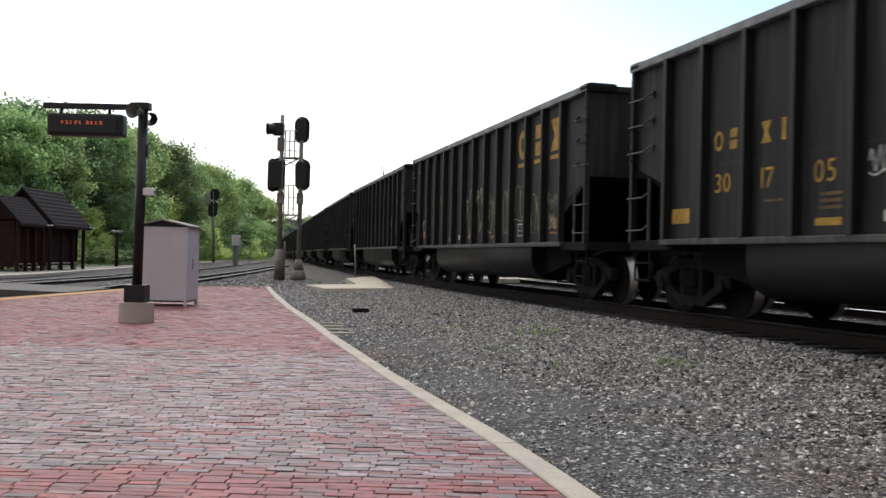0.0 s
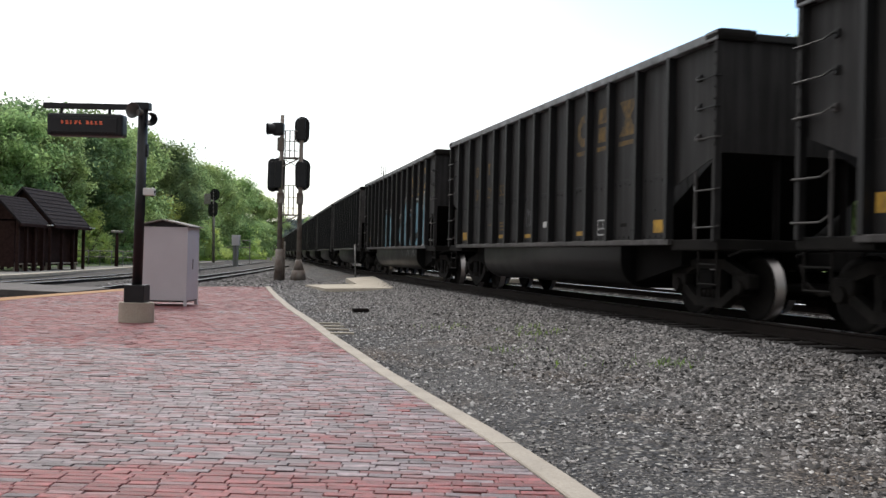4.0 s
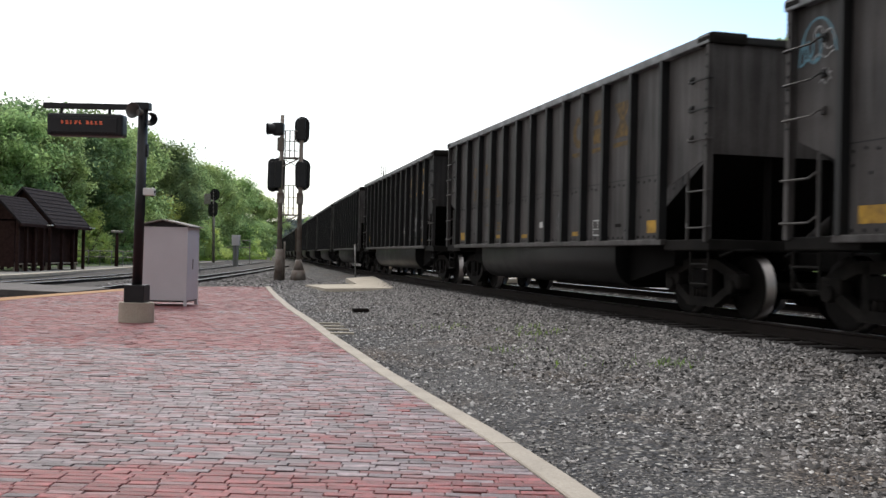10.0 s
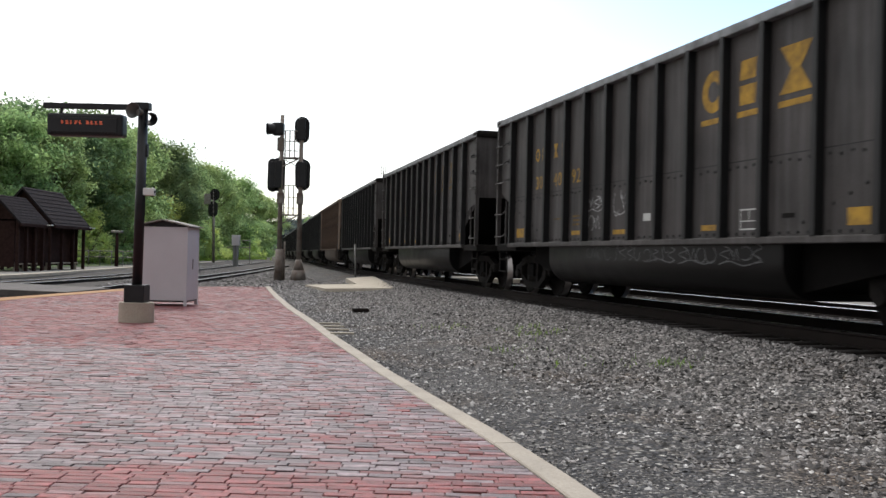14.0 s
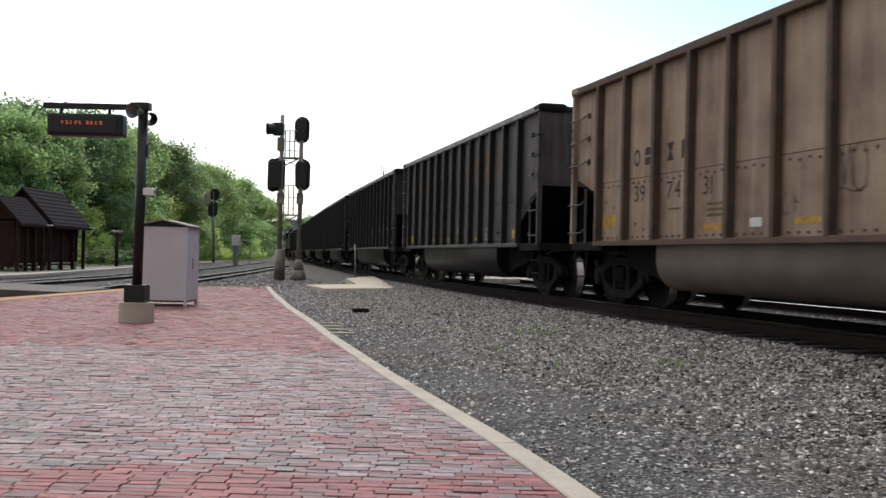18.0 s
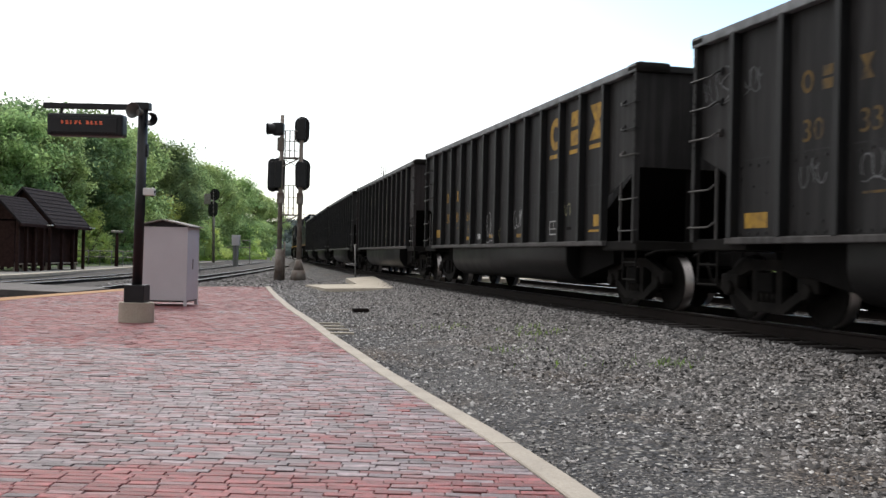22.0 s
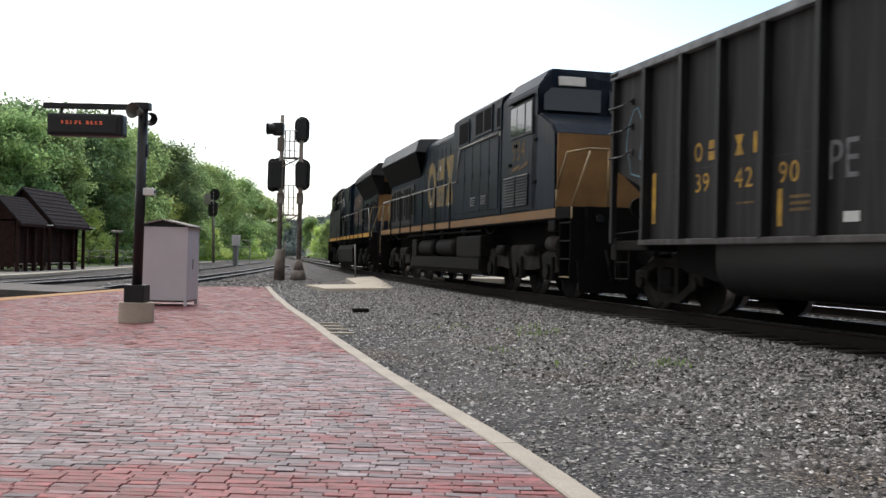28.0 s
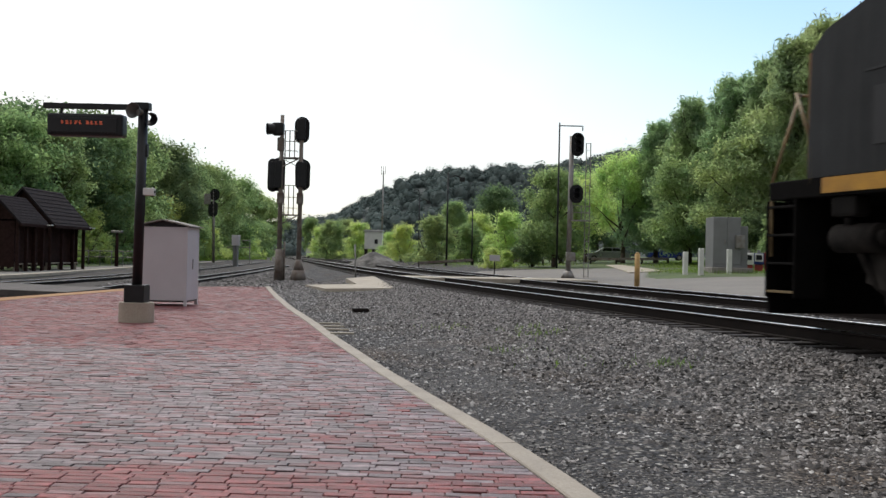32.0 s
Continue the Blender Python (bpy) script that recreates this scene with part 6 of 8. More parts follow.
        # latches and small labels on the doors
        for k, u in enumerate(np.arange(elec_end + 0.55, 14.0 if one else 15.6, 0.62)):
            bm = bmn()
            rbox(bm, LH - u - 0.03, LH - u + 0.03, min(y0, y0 + s * 0.03), max(y0, y0 + s * 0.03), 2.75 + 0.8 * (k % 2), 2.87 + 0.8 * (k % 2), 0.008)
            part("latch", bm, M["under"], root)
            if k % 2 == 0:
                bm = bmn()
                z0 = (3.3, 2.35, 3.55, 2.5)[(k // 2) % 4]
                box(bm, LH - u - 0.16, LH - u - 0.05, min(y0, y0 + s * 0.0265), max(y0, y0 + s * 0.0265), z0, z0 + 0.12)
                part("sticker", bm, M["sticker"], root)
    # radiator wings
    bm = bmn()
    wing = ((1.5, 4.36), (1.38, 4.78), (1.32, 4.82)) if one else ((1.5, 4.36), (1.48, 4.56), (1.15, 4.92))
    # its face and roof, then the sloping underside with braces, near-black for mesh and overhang shade
    for s in (1, -1):
        face = ((wing[0][0] - 0.06, wing[0][1]),) + wing + ((wing[-1][0], wing[0][1]),)
        bm = bmn()
        slab(bm, [(s * y, z) for y, z in face], "x", LH - hood_end - 0.3, LH - rad0)
        bmesh.ops.bevel(bm, geom=bm.edges[:], offset=0.02, segments=2, affect="EDGES")
        part("radiator_wing", bm, M["dark_metal"] if not one else M["wing_grey"], root, "overhanging radiator section")
        bm = bmn()
        slab(bm, ((s * 1.1, 3.52), (s * 1.46, 4.30), (s * 1.46, 4.37), (s * 0.9, 4.37), (s * 0.9, 3.52)), "x", LH - hood_end - 0.26, LH - rad0 - 0.04)
        for v in bm.verts:
            if v.co.x > LH - rad0 - 0.1 and v.co.z < 4.0:
                v.co.x -= 0.7
        part("wing_underside", bm, M["under"], root, "dark underside of the radiator section")
    bm = bmn()
    slab(bm, ((-wing[-1][0], wing[0][1]), (wing[-1][0], wing[0][1]), (wing[-1][0], wing[-1][1] - 0.015), (0.4, wing[-1][1] + 0.03), (-0.4, wing[-1][1] + 0.03), (-wing[-1][0], wing[-1][1] - 0.015)), "x", LH - hood_end - 0.28, LH - rad0 - 0.02)
    part("radiator_roof", bm, M["dark_metal"] if not one else M["wing_grey"], root)
    bm = bmn()
    rbox(bm, LH - 11.9, LH - 10.5, -0.6, 0.6, 4.66, 4.8, 0.04)
    part("exhaust_stack", bm, M["under"], root)
    bm = bmn()
    rod(bm, (LH - 9.2, 0.3, 4.5), (LH - 9.2, 0.3, 4.75), 0.03, 6)
    for yy in (0.15, 0.3, 0.45):
        rod(bm, (LH - 9.4, yy, 4.75), (LH - 8.95, yy, 4.75), 0.03, 8, 0.08)
    part("horn", bm, M["dark_metal"], root)
    bm = bmn()
    pipe(bm, ((LH - 1.9, -0.5, 4.7), (LH - 1.9, -0.5, 4.82), (LH - 1.9, 0.5, 4.82), (LH - 1.9, 0.5, 4.7)), 0.02, 6)
    part("roof_grab", bm, M["handrail"], root)
    # logo on the hood
    lm = M["logo_gold"] if one else M["mark_rust"]
    for s in (1, -1):
        for k, u in enumerate((8.4, 9.7, 10.95) if one else (11.75, 12.95, 14.1)):
            bm = bmn()
            if (s < 0) == one:
                put = (lambda a, z, n: (LH - 22.1 + a, s * (1.146 + 0.0006 * n), z)) if one else (lambda a, z, n: (LH - a, s * (1.146 + 0.0006 * n), z))
            else:
                put = lambda a, z, n: (LH - a, s * (1.146 + 0.0006 * n), z)
            emblem(bm, k, u, 2.4, 1.18 if one else 1.1, 1.5, put)
            part("logo_block", bm, lm, root, "large faded gold block shape")
    # rear end
    bm = bmn()
    slab(bm, ((-1.1, 1.9), (1.1, 1.9), (1.1, 4.2), (0.9, 4.45), (-0.9, 4.45), (-1.1, 4.2)), "x", LH - hood_end - 0.03, LH - hood_end + 0.01)
    part("rear_panel", bm, M["loco_gold"], root, "gold rear end panel")
    xr = LH - hood_end - 0.03
    bm = bmn()
    box(bm, xr - 0.006, xr, -1.1, 1.1, 1.9, 2.35)
    part("rear_skirt", bm, blue, root)
    for y0, y1, z0, z1 in ((0.35, 0.95, 3.55, 4.1), (-0.95, -0.35, 3.55, 4.1), (-0.17, 0.17, 3.3, 4.15)):
        bm = bmn()
        rbox(bm, xr - 0.04, xr, y0, y1, z0, z1, 0.015)
        part("number_board", bm, M["under"], root)
    for s in (1, -1):
        bm = bmn()
        rod(bm, (xr - 0.1, s * 0.1, 4.05), (xr - 0.03, s * 0.1, 4.05), 0.085, 14)
        part("headlight", bm, M["glass"], root)
        bm = bmn()
        pipe(bm, ((xr - 0.02, s * 0.6, 3.2), (xr - 0.1, s * 0.6, 3.18), (xr - 0.1, s * 0.6, 2.5), (xr - 0.02, s * 0.6, 2.48)), 0.018, 6)
        part("grab_rail", bm, M["handrail_y"], root)
    bm = bmn()
    rbox(bm, xr - 0.03, xr, 0.25, 0.4, 2.5, 3.2, 0.01)
    part("rear_door_edge", bm, M["under"], root)
    # handrails and stanchions
    for s in (1, -1):
        y = s * 1.5
        bm = bmn()
        pipe(bm, ((LH - 4.2, s * 1.56, 3.78), (LH - 7.85, s * 1.56, 3.78), (LH - 8.35, y, 2.92), (LH - hood_end + 0.4, y, 2.92), (LH - hood_end, y, 2.35), (LH - hood_end, y, 1.83)), 0.022, 7) if one else pipe(bm, ((LH - 4.4, s * 1.5, 3.0), (LH - 4.6, y, 2.92), (LH - hood_end + 0.4, y, 2.92), (LH - hood_end, y, 2.35), (LH - hood_end, y, 1.83)), 0.022, 7)
        part("handrail", bm, M["handrail"], root)
        for u in np.arange(9.0 if one else 5.6, 20.4, 1.9):
            bm = bmn()
            rbox(bm, LH - u - 0.065, LH - u + 0.065, s * 1.52 - 0.014, s * 1.52 + 0.014, 1.60, 2.93, 0.006)
            part("stanchion", bm, M["under"], root)
        for e in (1, -1):
            # step well with treads
            x0 = deck_f - 0.34 if e > 0 else deck_r + 0.34
            for z in (0.45, 0.8, 1.15, 1.5):
                bm = bmn()
                rbox(bm, x0 - 0.27, x0 + 0.27, s * 1.28 - 0.2, s * 1.28 + 0.2, z, z + 0.03, 0.008)
                part("step_tread", bm, M["under"], root)
            for dx in (-0.28, 0.28):
                bm = bmn()
                rbox(bm, x0 + dx - 0.02, x0 + dx + 0.02, s * 1.28 - 0.22, s * 1.28 + 0.22, 0.4, 1.6, 0.01)
                part("step_side", bm, M["under"], root)
            for z in (0.45, 0.8, 1.15, 1.5):
                bm = bmn()
                rbox(bm, x0 - 0.26, x0 + 0.26, s * 1.485 - 0.012, s * 1.485 + 0.012, z + 0.004, z + 0.034, 0.006)
                part("step_edge", bm, M["handrail_y"] if z < 0.5 else M["tank_grey"], root)
            bm = bmn()
            xe = deck_f - 0.05 if e > 0 else deck_r + 0.05
            pipe(bm, ((xe - e * 0.85, s * 1.48, 1.75), (xe - e * 0.85, s * 1.48, 2.2), (xe - e * 0.45, s * 1.42, 2.9), (xe - e * 0.1, s * 1.1, 2.95), (xe - e * 0.1, s * 0.7, 2.95), (xe - e * 0.1, s * 0.7, 1.83)), 0.021, 7)
            pipe(bm, ((xe - e * 0.05, s * 1.46, 0.9), (xe - e * 0.05, s * 1.46, 1.83), (xe - e * 0.05, s * 1.1, 2.9)), 0.021, 7)
            part("end_handrail", bm, M["handrail_y"], root)
    for e in (1, -1):
        bm = bmn()
        xe = deck_f if e > 0 else deck_r
        rbox(bm, xe - 0.12, xe + 0.02, -1.2, 1.2, 0.75, 1.83, 0.02)
        part("pilot_plate", bm, M["under"], root)
        bm = bmn()
        slab(bm, ((-1.35, 0.18), (1.35, 0.18), (1.4, 0.8), (-1.4, 0.8)), "x", xe + e * 0.0 - 0.03 + e * 0.08, xe + 0.03 + e * 0.08)
        part("snow_plow", bm, M["under"], root)
        bm = bmn()
        rbox(bm, min(xe, xe + e * 0.75), max(xe, xe + e * 0.75), -0.14, 0.14, 0.72, 1.0, 0.04)
        part("coupler", bm, M["under"], root)
        for yy in (-0.6, -0.8, 0.6, 0.8):
            bm = bmn()
            pipe(bm, ((xe + e * 0.02, yy, 1.0), (xe + e * 0.2, yy, 0.7), (xe + e * 0.15, yy * 0.9, 0.4)), 0.03, 6)
            part("air_hose", bm, M["tank_grey"], root)
        for s in (1, -1):
            bm = bmn()
            rod(bm, (xe + e * 0.03, s * 0.95, 1.6), (xe + e * 0.09, s * 0.95, 1.6), 0.08, 12)
            part("ditch_light", bm, M["glass"], root)
    for s in (1, -1):
        for u in (4.6, 15.6, 16.8, 18.0, 19.1):
            bm = bmn()
            pipe(bm, [(LH - u - 1.1 * i / 7, s * 1.4, 1.60 - 0.20 * math.sin(math.pi * i / 7)) for i in range(8)], 0.022, 6)
            part("sand_hose", bm, M["under"], root)
        bm = bmn()
        rod(bm, (LH - 15.4, s * 1.42, 1.50), (LH - 5.9, s * 1.42, 1.50), 0.035, 6)
        part("sill_pipe", bm, M["under"], root)
        for u in (7.6, 10.2, 12.6):
            bm = bmn()
            rod(bm, (LH - u, s * 1.40, 1.36), (LH - u, s * 1.40, 1.50), 0.07, 10)
            rod(bm, (LH - u, s * 1.40, 1.50), (LH - u + 0.06, s * 1.46, 1.55), 0.085, 10)
            part("filler_cap", bm, M["tank_grey"], root)
    for s in (1, -1):
        bm = bmn()
        rod(bm, (LH - 0.95, s * 1.28, 1.12), (LH - 0.25, s * 1.28, 1.12), 0.17, 14)
        rod(bm, (LH - 1.05, s * 1.28, 1.12), (LH - 0.95, s * 1.28, 1.12), 0.10, 10)
        part("sander_cylinder", bm, M["truck_dust"], root)
        bm = bmn()
        rbox(bm, LH - 0.72, LH - 0.30, s * 1.36 - 0.12, s * 1.36 + 0.10, 1.36, 1.60, 0.04)
        rod(bm, (LH - 0.5, s * 1.36, 1.28), (LH - 0.5, s * 1.36, 1.38), 0.05, 8)
        part("sand_valve", bm, M["tank_grey"], root)
        bm = bmn()
        pipe(bm, ((LH - 0.6, s * 1.30, 0.98), (LH - 0.75, s * 1.2, 0.6), (LH - 1.0, s * 0.95, 0.3)), 0.035, 6)
        part("sand_pipe", bm, M["truck_dust"], root)
    for u in (3.35, 17.4 if one else 18.0):
        loco_truck(root, LH - u)
    return root


loco_one = tagged(locomotive(1), "dark blue diesel locomotive with faded gold nose", "locomotive", "train locomotives")
loco_two = tagged(locomotive(2), "grey and dark blue diesel locomotive with yellow stripe", "locomotive", "train locomotives")
TRAIN.append((loco_one, 392.3, True))
TRAIN.append((loco_two, 416.8, False))

# ------------------------------------------------------------------ platform things


def sign_post():
    root = tagged(empty("departure_sign", pose(-5.73, 18.07, 0)), "black steel post carrying an LED departure sign on an arm", "departure sign")
    bm = bmn()
    foot = [(math.cos(6.2832 * k / 48), math.sin(6.2832 * k / 48)) for k in range(48)]
    slab(bm, [(0.322 * c, 0.322 * q) for c, q in foot], "z", 0.0, 0.36)
    slab(bm, [(0.312 * c, 0.312 * q) for c, q in foot], "z", 0.36, 0.372)
    part("footing", bm, M["concrete_lite"], root, "round grey concrete footing")
    bm = bmn()
    rbox(bm, -0.19, 0.19, -0.19, 0.19, 0.36, 0.70, 0.02)
    part("post_base", bm, M["black_steel"], root)
    bm = bmn()
    rod(bm, (0, 0, 0.68), (0.035, 0, 4.05), 0.092, 16)
    part("post", bm, M["black_steel"], root)
    bm = bmn()
    rbox(bm, -0.10, 0.17, -0.10, 0.10, 3.98, 4.12, 0.02)
    part("post_cap", bm, M["black_steel"], root)
    bm = bmn()
    rbox(bm, -1.84, 0.0, -0.05, 0.05, 3.98, 4.085, 0.012)
    part("arm", bm, M["dark_metal"], root)
    for x in (-1.5, -0.6):
        bm = bmn()
        rod(bm, (x, 0, 3.86), (x, 0, 4.0), 0.03, 8)
        part("hanger", bm, M["black_steel"], root)
    bm = bmn()
    rbox(bm, -1.72, -0.30, -0.15, 0.15, 3.46, 3.88, 0.05)
    case = part("sign_case", bm, M["black_steel"], root, "black sign case")
    bm = bmn()
    rbox(bm, -1.66, -0.40, -0.165, -0.14, 3.52, 3.80, 0.01)
    part("display", bm, M["dark_metal"], case, "dark LED display")
    # lit characters: unreadable, as short bars
    r = random.Random(4)
    for k in range(9):
        bm = bmn()
        x = -1.44 + k * 0.083 + (0.05 if k > 4 else 0)
        for j in range(3):
            box(bm, x, x + r.choice((0.03, 0.045, 0.055)), -0.172, -0.166, 3.675 + j * 0.024, 3.687 + j * 0.024)
        part("led_character", bm, M["led"], case, "lit red character")
    bm = bmn()
    rod(bm, (0.0, -0.12, 3.93), (-0.06, -0.33, 3.93), 0.05, 16, 0.15, caps=False)
    rod(bm, (0.01, -0.08, 3.93), (0.0, -0.14, 3.93), 0.06, 12)
    part("horn_speaker", bm, M["galv"], root, "grey horn loudspeaker")
    bm = bmn()
    rod(bm, (0.12, 0.0, 3.85), (0.22, -0.12, 3.80), 0.06, 14, 0.13, caps=False)
    part("horn_speaker", bm, M["dark_metal"], root)
    bm = bmn()
    rbox(bm, 0.06, 0.14, -0.04, 0.06, 3.1, 3.35, 0.02)
    rod(bm, (0.10, 0, 2.0), (0.10, 0, 3.1), 0.015, 6)
    part("junction_box", bm, M["black_steel"], root)
    bm = bmn()
    rbox(bm, 0.08, 0.29, -0.07, 0.07, 2.38, 2.52, 0.02)
    part("camera_housing", bm, M["white_paint"], root, "small white camera housing")
    bm = bmn()
    rod(bm, (0.30, -0.03, 2.45), (0.295, -0.03, 2.45), 0.03, 10)
    part("camera_glass", bm, M["glass"], root)
    return root


sign_post()


def metal_cabinet():
    root = tagged(empty("metal_cabinet", pose(-6.83, 23.95, 0)), "off-white sheet metal storage cabinet with a low gable roof", "cabinet")
    for sx in (-0.58, 0.58):
        for sy in (-0.52, 0.52):
            bm = bmn()
            rbox(bm, sx - 0.035, sx + 0.035, sy - 0.035, sy + 0.035, 0.0, 1.94, 0.006)
            part("corner_leg", bm, M["white_metal"], root)
    for a, (x0, x1, y0, y1) in enumerate(((-0.58, 0.58, -0.545, -0.525), (-0.58, 0.58, 0.525, 0.545), (-0.61, -0.59, -0.52, 0.52), (0.59, 0.61, -0.52, 0.52))):
        bm = bmn()
        rbox(bm, x0, x1, y0, y1, 0.14, 1.93, 0.005)
        part("side_panel", bm, M["white_metal"], root)
    bm = bmn()
    rbox(bm, -0.6, 0.6, -0.53, 0.53, 0.10, 0.14, 0.005)
    part("floor_pan", bm, M["dark_metal"], root)
    for s in (1, -1):
        bm = bmn()
        slab(bm, ((0, 2.09), (0, 2.12), (s * 0.70, 1.965), (s * 0.70, 1.935)), "y", -0.62, 0.62)
        part("roof_panel", bm, M["concrete"], root, "low grey roof panel")
        bm = bmn()
        slab(bm, ((-0.55, 1.94), (0.55, 1.94), (0, 2.075)), "y", s * 0.5 - 0.01, s * 0.5 + 0.01)
        part("gable", bm, M["dark_metal"], root)
    bm = bmn()
    rbox(bm, 0.612, 0.63, -0.05, -0.02, 0.9, 1.15, 0.004)
    part("handle", bm, M["galv"], root)
    return root


metal_cabinet()


def oval_head(root, x, z, w, h, facing, depth=0.35, lamps=3):
    """A colour-light signal head: dark oval backplate with hooded lamps; facing -1: turned to the platform."""
    bm = bmn()
    pts = []
    n = 24
    for i in range(n):
        an = 2 * math.pi * i / n
        cx = math.cos(an) * w / 2
        cz = math.sin(an) * w / 2 + (h - w) / 2 * (1 if math.sin(an) >= 0 else -1)
        pts.append((x + cx, z + cz))
    slab(bm, pts, "y", -0.02 + facing * 0.12, 0.02 + facing * 0.12)
    hd = part("backplate", bm, M["black_steel"], root, "black oval signal backplate")
    bm = bmn()
    rbox(bm, x - w * 0.28, x + w * 0.28, min(0, -facing * depth * 0.8) + facing * 0.1, max(0, -facing * depth * 0.8) + facing * 0.1, z - h * 0.4, z + h * 0.4, 0.04)
    part("lamp_housing", bm, M["black_steel"], hd)
    for k in range(lamps):
        zz = z + (k - (lamps - 1) / 2) * h * 0.27
        bm = bmn()
        rod(bm, (x, facing * 0.14, zz), (x, facing * 0.48, zz + 0.02), 0.13, 14, 0.14, caps=False)
        part("hood", bm, M["black_steel"], hd)


def ladder_mesh(x, y, z0, z1, w=0.36, step=0.32):
    bm = bmn()
    for s in (-1, 1):
        rod(bm, (x + s * w / 2, y, z0), (x + s * w / 2, y, z1), 0.022, 6)
    z = z0 + 0.2
    while z < z1:
        rod(bm, (x - w / 2, y, z), (x + w / 2, y, z), 0.012, 5)
        z += step
    return bm


def twin_mast():
    z0 = -0.05
    for name, x, top, big in (("signal_mast", -8.34, 8.45, False), ("signal_mast", -7.34, 8.2, True)):
        root = tagged(empty("signal_mast", pose(x, 49.0, z0)), "tall weathered steel railway signal mast with dark heads", "railway signal", "paired signal masts")
        bm = bmn()
        rod(bm, (0, 0, 0), (0, 0, top), 0.13, 14, 0.10)
        part("mast", bm, M["rust_galv"], root)
        bm = bmn()
        if big:
            rod(bm, (0, 0, 0), (0, 0, 0.55), 0.42, 16, 0.33)
            rod(bm, (0, 0, 0.5), (0, 0, 1.1), 0.30, 14, 0.15)
        else:
            rod(bm, (0, 0, 0), (0, 0, 1.6), 0.24, 12, 0.2)
            rod(bm, (0.26, 0, 0), (0.26, 0, 2.0), 0.05, 8)
        part("mast_base", bm, M["rust_galv"], root)
        if big:
            oval_head(root, 0.0, 7.72, 0.76, 1.36, 1)
            oval_head(root, 0.08, 5.42, 0.78, 1.62, 1)
        else:
            bm = bmn()
            rbox(bm, -0.5, 0.1, -0.25, 0.3, 7.4, 8.05, 0.12)
            part("searchlight_case", bm, M["black_steel"], root)
            bm = bmn()
            rod(bm, (-0.38, -0.1, 7.72), (-0.72, -0.25, 7.70), 0.26, 18, 0.3, caps=False)
            rod(bm, (-0.40, -0.1, 7.72), (-0.45, -0.12, 7.72), 0.25, 18)
            part("searchlight_hood", bm, M["black_steel"], root)
            oval_head(root, -0.12, 5.42, 0.62, 1.75, 1)
            oval_head(root, -0.44, 5.38, 0.55, 1.72, 1)
            bm = bmn()
            rbox(bm, -0.22, 0.12, -0.14, 0.14, 6.6, 7.3, 0.06)
            part("relay_case", bm, M["rust_galv"], root)
        bm = bmn()
        rbox(bm, -0.17, 0.15, -0.15, 0.15, 3.9, 4.5, 0.05)
        part("bracket", bm, M["rust_galv"], root)
    # cage platforms between the masts
    for zb, zt in ((6.25, 7.62), (3.35, 4.85)):
        root = tagged(empty("maintenance_platform", pose(-7.84, 49.0, z0)), "small galvanised steel cage platform between signal masts", "platform", "cage platforms")
        bm = bmn()
        rbox(bm, -0.42, 0.42, -0.3, 0.3, zb - 0.03, zb + 0.03, 0.01)
        part("grating", bm, M["rust_galv"], root)
        for x in (-0.28, -0.05, 0.2):
            bm = bmn()
            rod(bm, (x, -0.28, zb), (x, -0.28, zt), 0.03, 6)
            part("upright", bm, M["rust_galv"], root)
        for zz in (zt, (zb + zt) / 2 + 0.15, zb + 0.35):
            bm = bmn()
            pipe(bm, ((-0.3, -0.28, zz), (0.3, -0.28, zz), (0.3, 0.28, zz)), 0.022, 6)
            part("guard_rail", bm, M["rust_galv"], root)
        bm = bmn()
        pipe(bm, ((-0.4, -0.2, zb - 0.45), (0.38, -0.2, zb - 0.05)), 0.035, 6)
        pipe(bm, ((-0.4, 0.2, zb - 0.05), (0.38, 0.2, zb - 0.45)), 0.02, 6)
        part("brace", bm, M["rust_galv"], root)


twin_mast()


def lot_signal():
    root = tagged(empty("signal_mast", pose(5.72, 43.8, 0.5)), "grey railway signal mast with two black heads and ladder", "railway signal")
    bm = bmn()
    rod(bm, (0, 0, 0.25), (0.05, 0, 6.5), 0.11, 14)
    part("mast", bm, M["galv"], root)
    bm = bmn()
    rod(bm, (0, 0, 0), (0, 0, 0.35), 0.34, 14, 0.16)
    part("mast_base", bm, M["galv"], root)
    oval_head(root, 0.3, 6.1, 0.58, 1.08, -1)
    oval_head(root, 0.28, 3.85, 0.62, 0.85, -1, lamps=2)
    part("ladder", ladder_mesh(0.82, 0.05, -0.1, 6.2, 0.2), M["galv"], root)
    bm = bmn()
    rbox(bm, 0.05, 0.95, -0.3, 0.3, 2.62, 2.67, 0.01)
    part("grating", bm, M["galv"], root)
    bm = bmn()
    for z in (3.0, 3.3):
        pipe(bm, ((0.1, -0.28, z), (0.9, -0.28, z), (0.9, 0.28, z)), 0.02, 6)
    for x in (0.12, 0.5, 0.88):
        rod(bm, (x, -0.28, 2.65), (x, -0.28, 3.3), 0.02, 6)
    part("guard_rail", bm, M["galv"], root)
    bm = bmn()
    rbox(bm, -0.12, 0.3, -0.2, 0.1, 0.8, 1.2, 0.03)
    part("relay_box", bm, M["galv"], root)


lot_signal()

# ------------------------------------------------------------------ crossings


def quad_slab(bm, pts, thick):
    """A sloping slab from its top corners."""
    a = [bm.verts.new(p_) for p_ in pts]
    b = [bm.verts.new((p_[0], p_[1], p_[2] - thick)) for p_ in pts]
    n = len(pts)
    bm.faces.new(a)
    bm.faces.new(b[::-1])
    for i in range(n):
        j = (i + 1) % n
        bm.faces.new((a[i], b[i], b[j], a[j]))
    bmesh.ops.recalc_face_normals(bm, faces=bm.faces[:])
    return bm


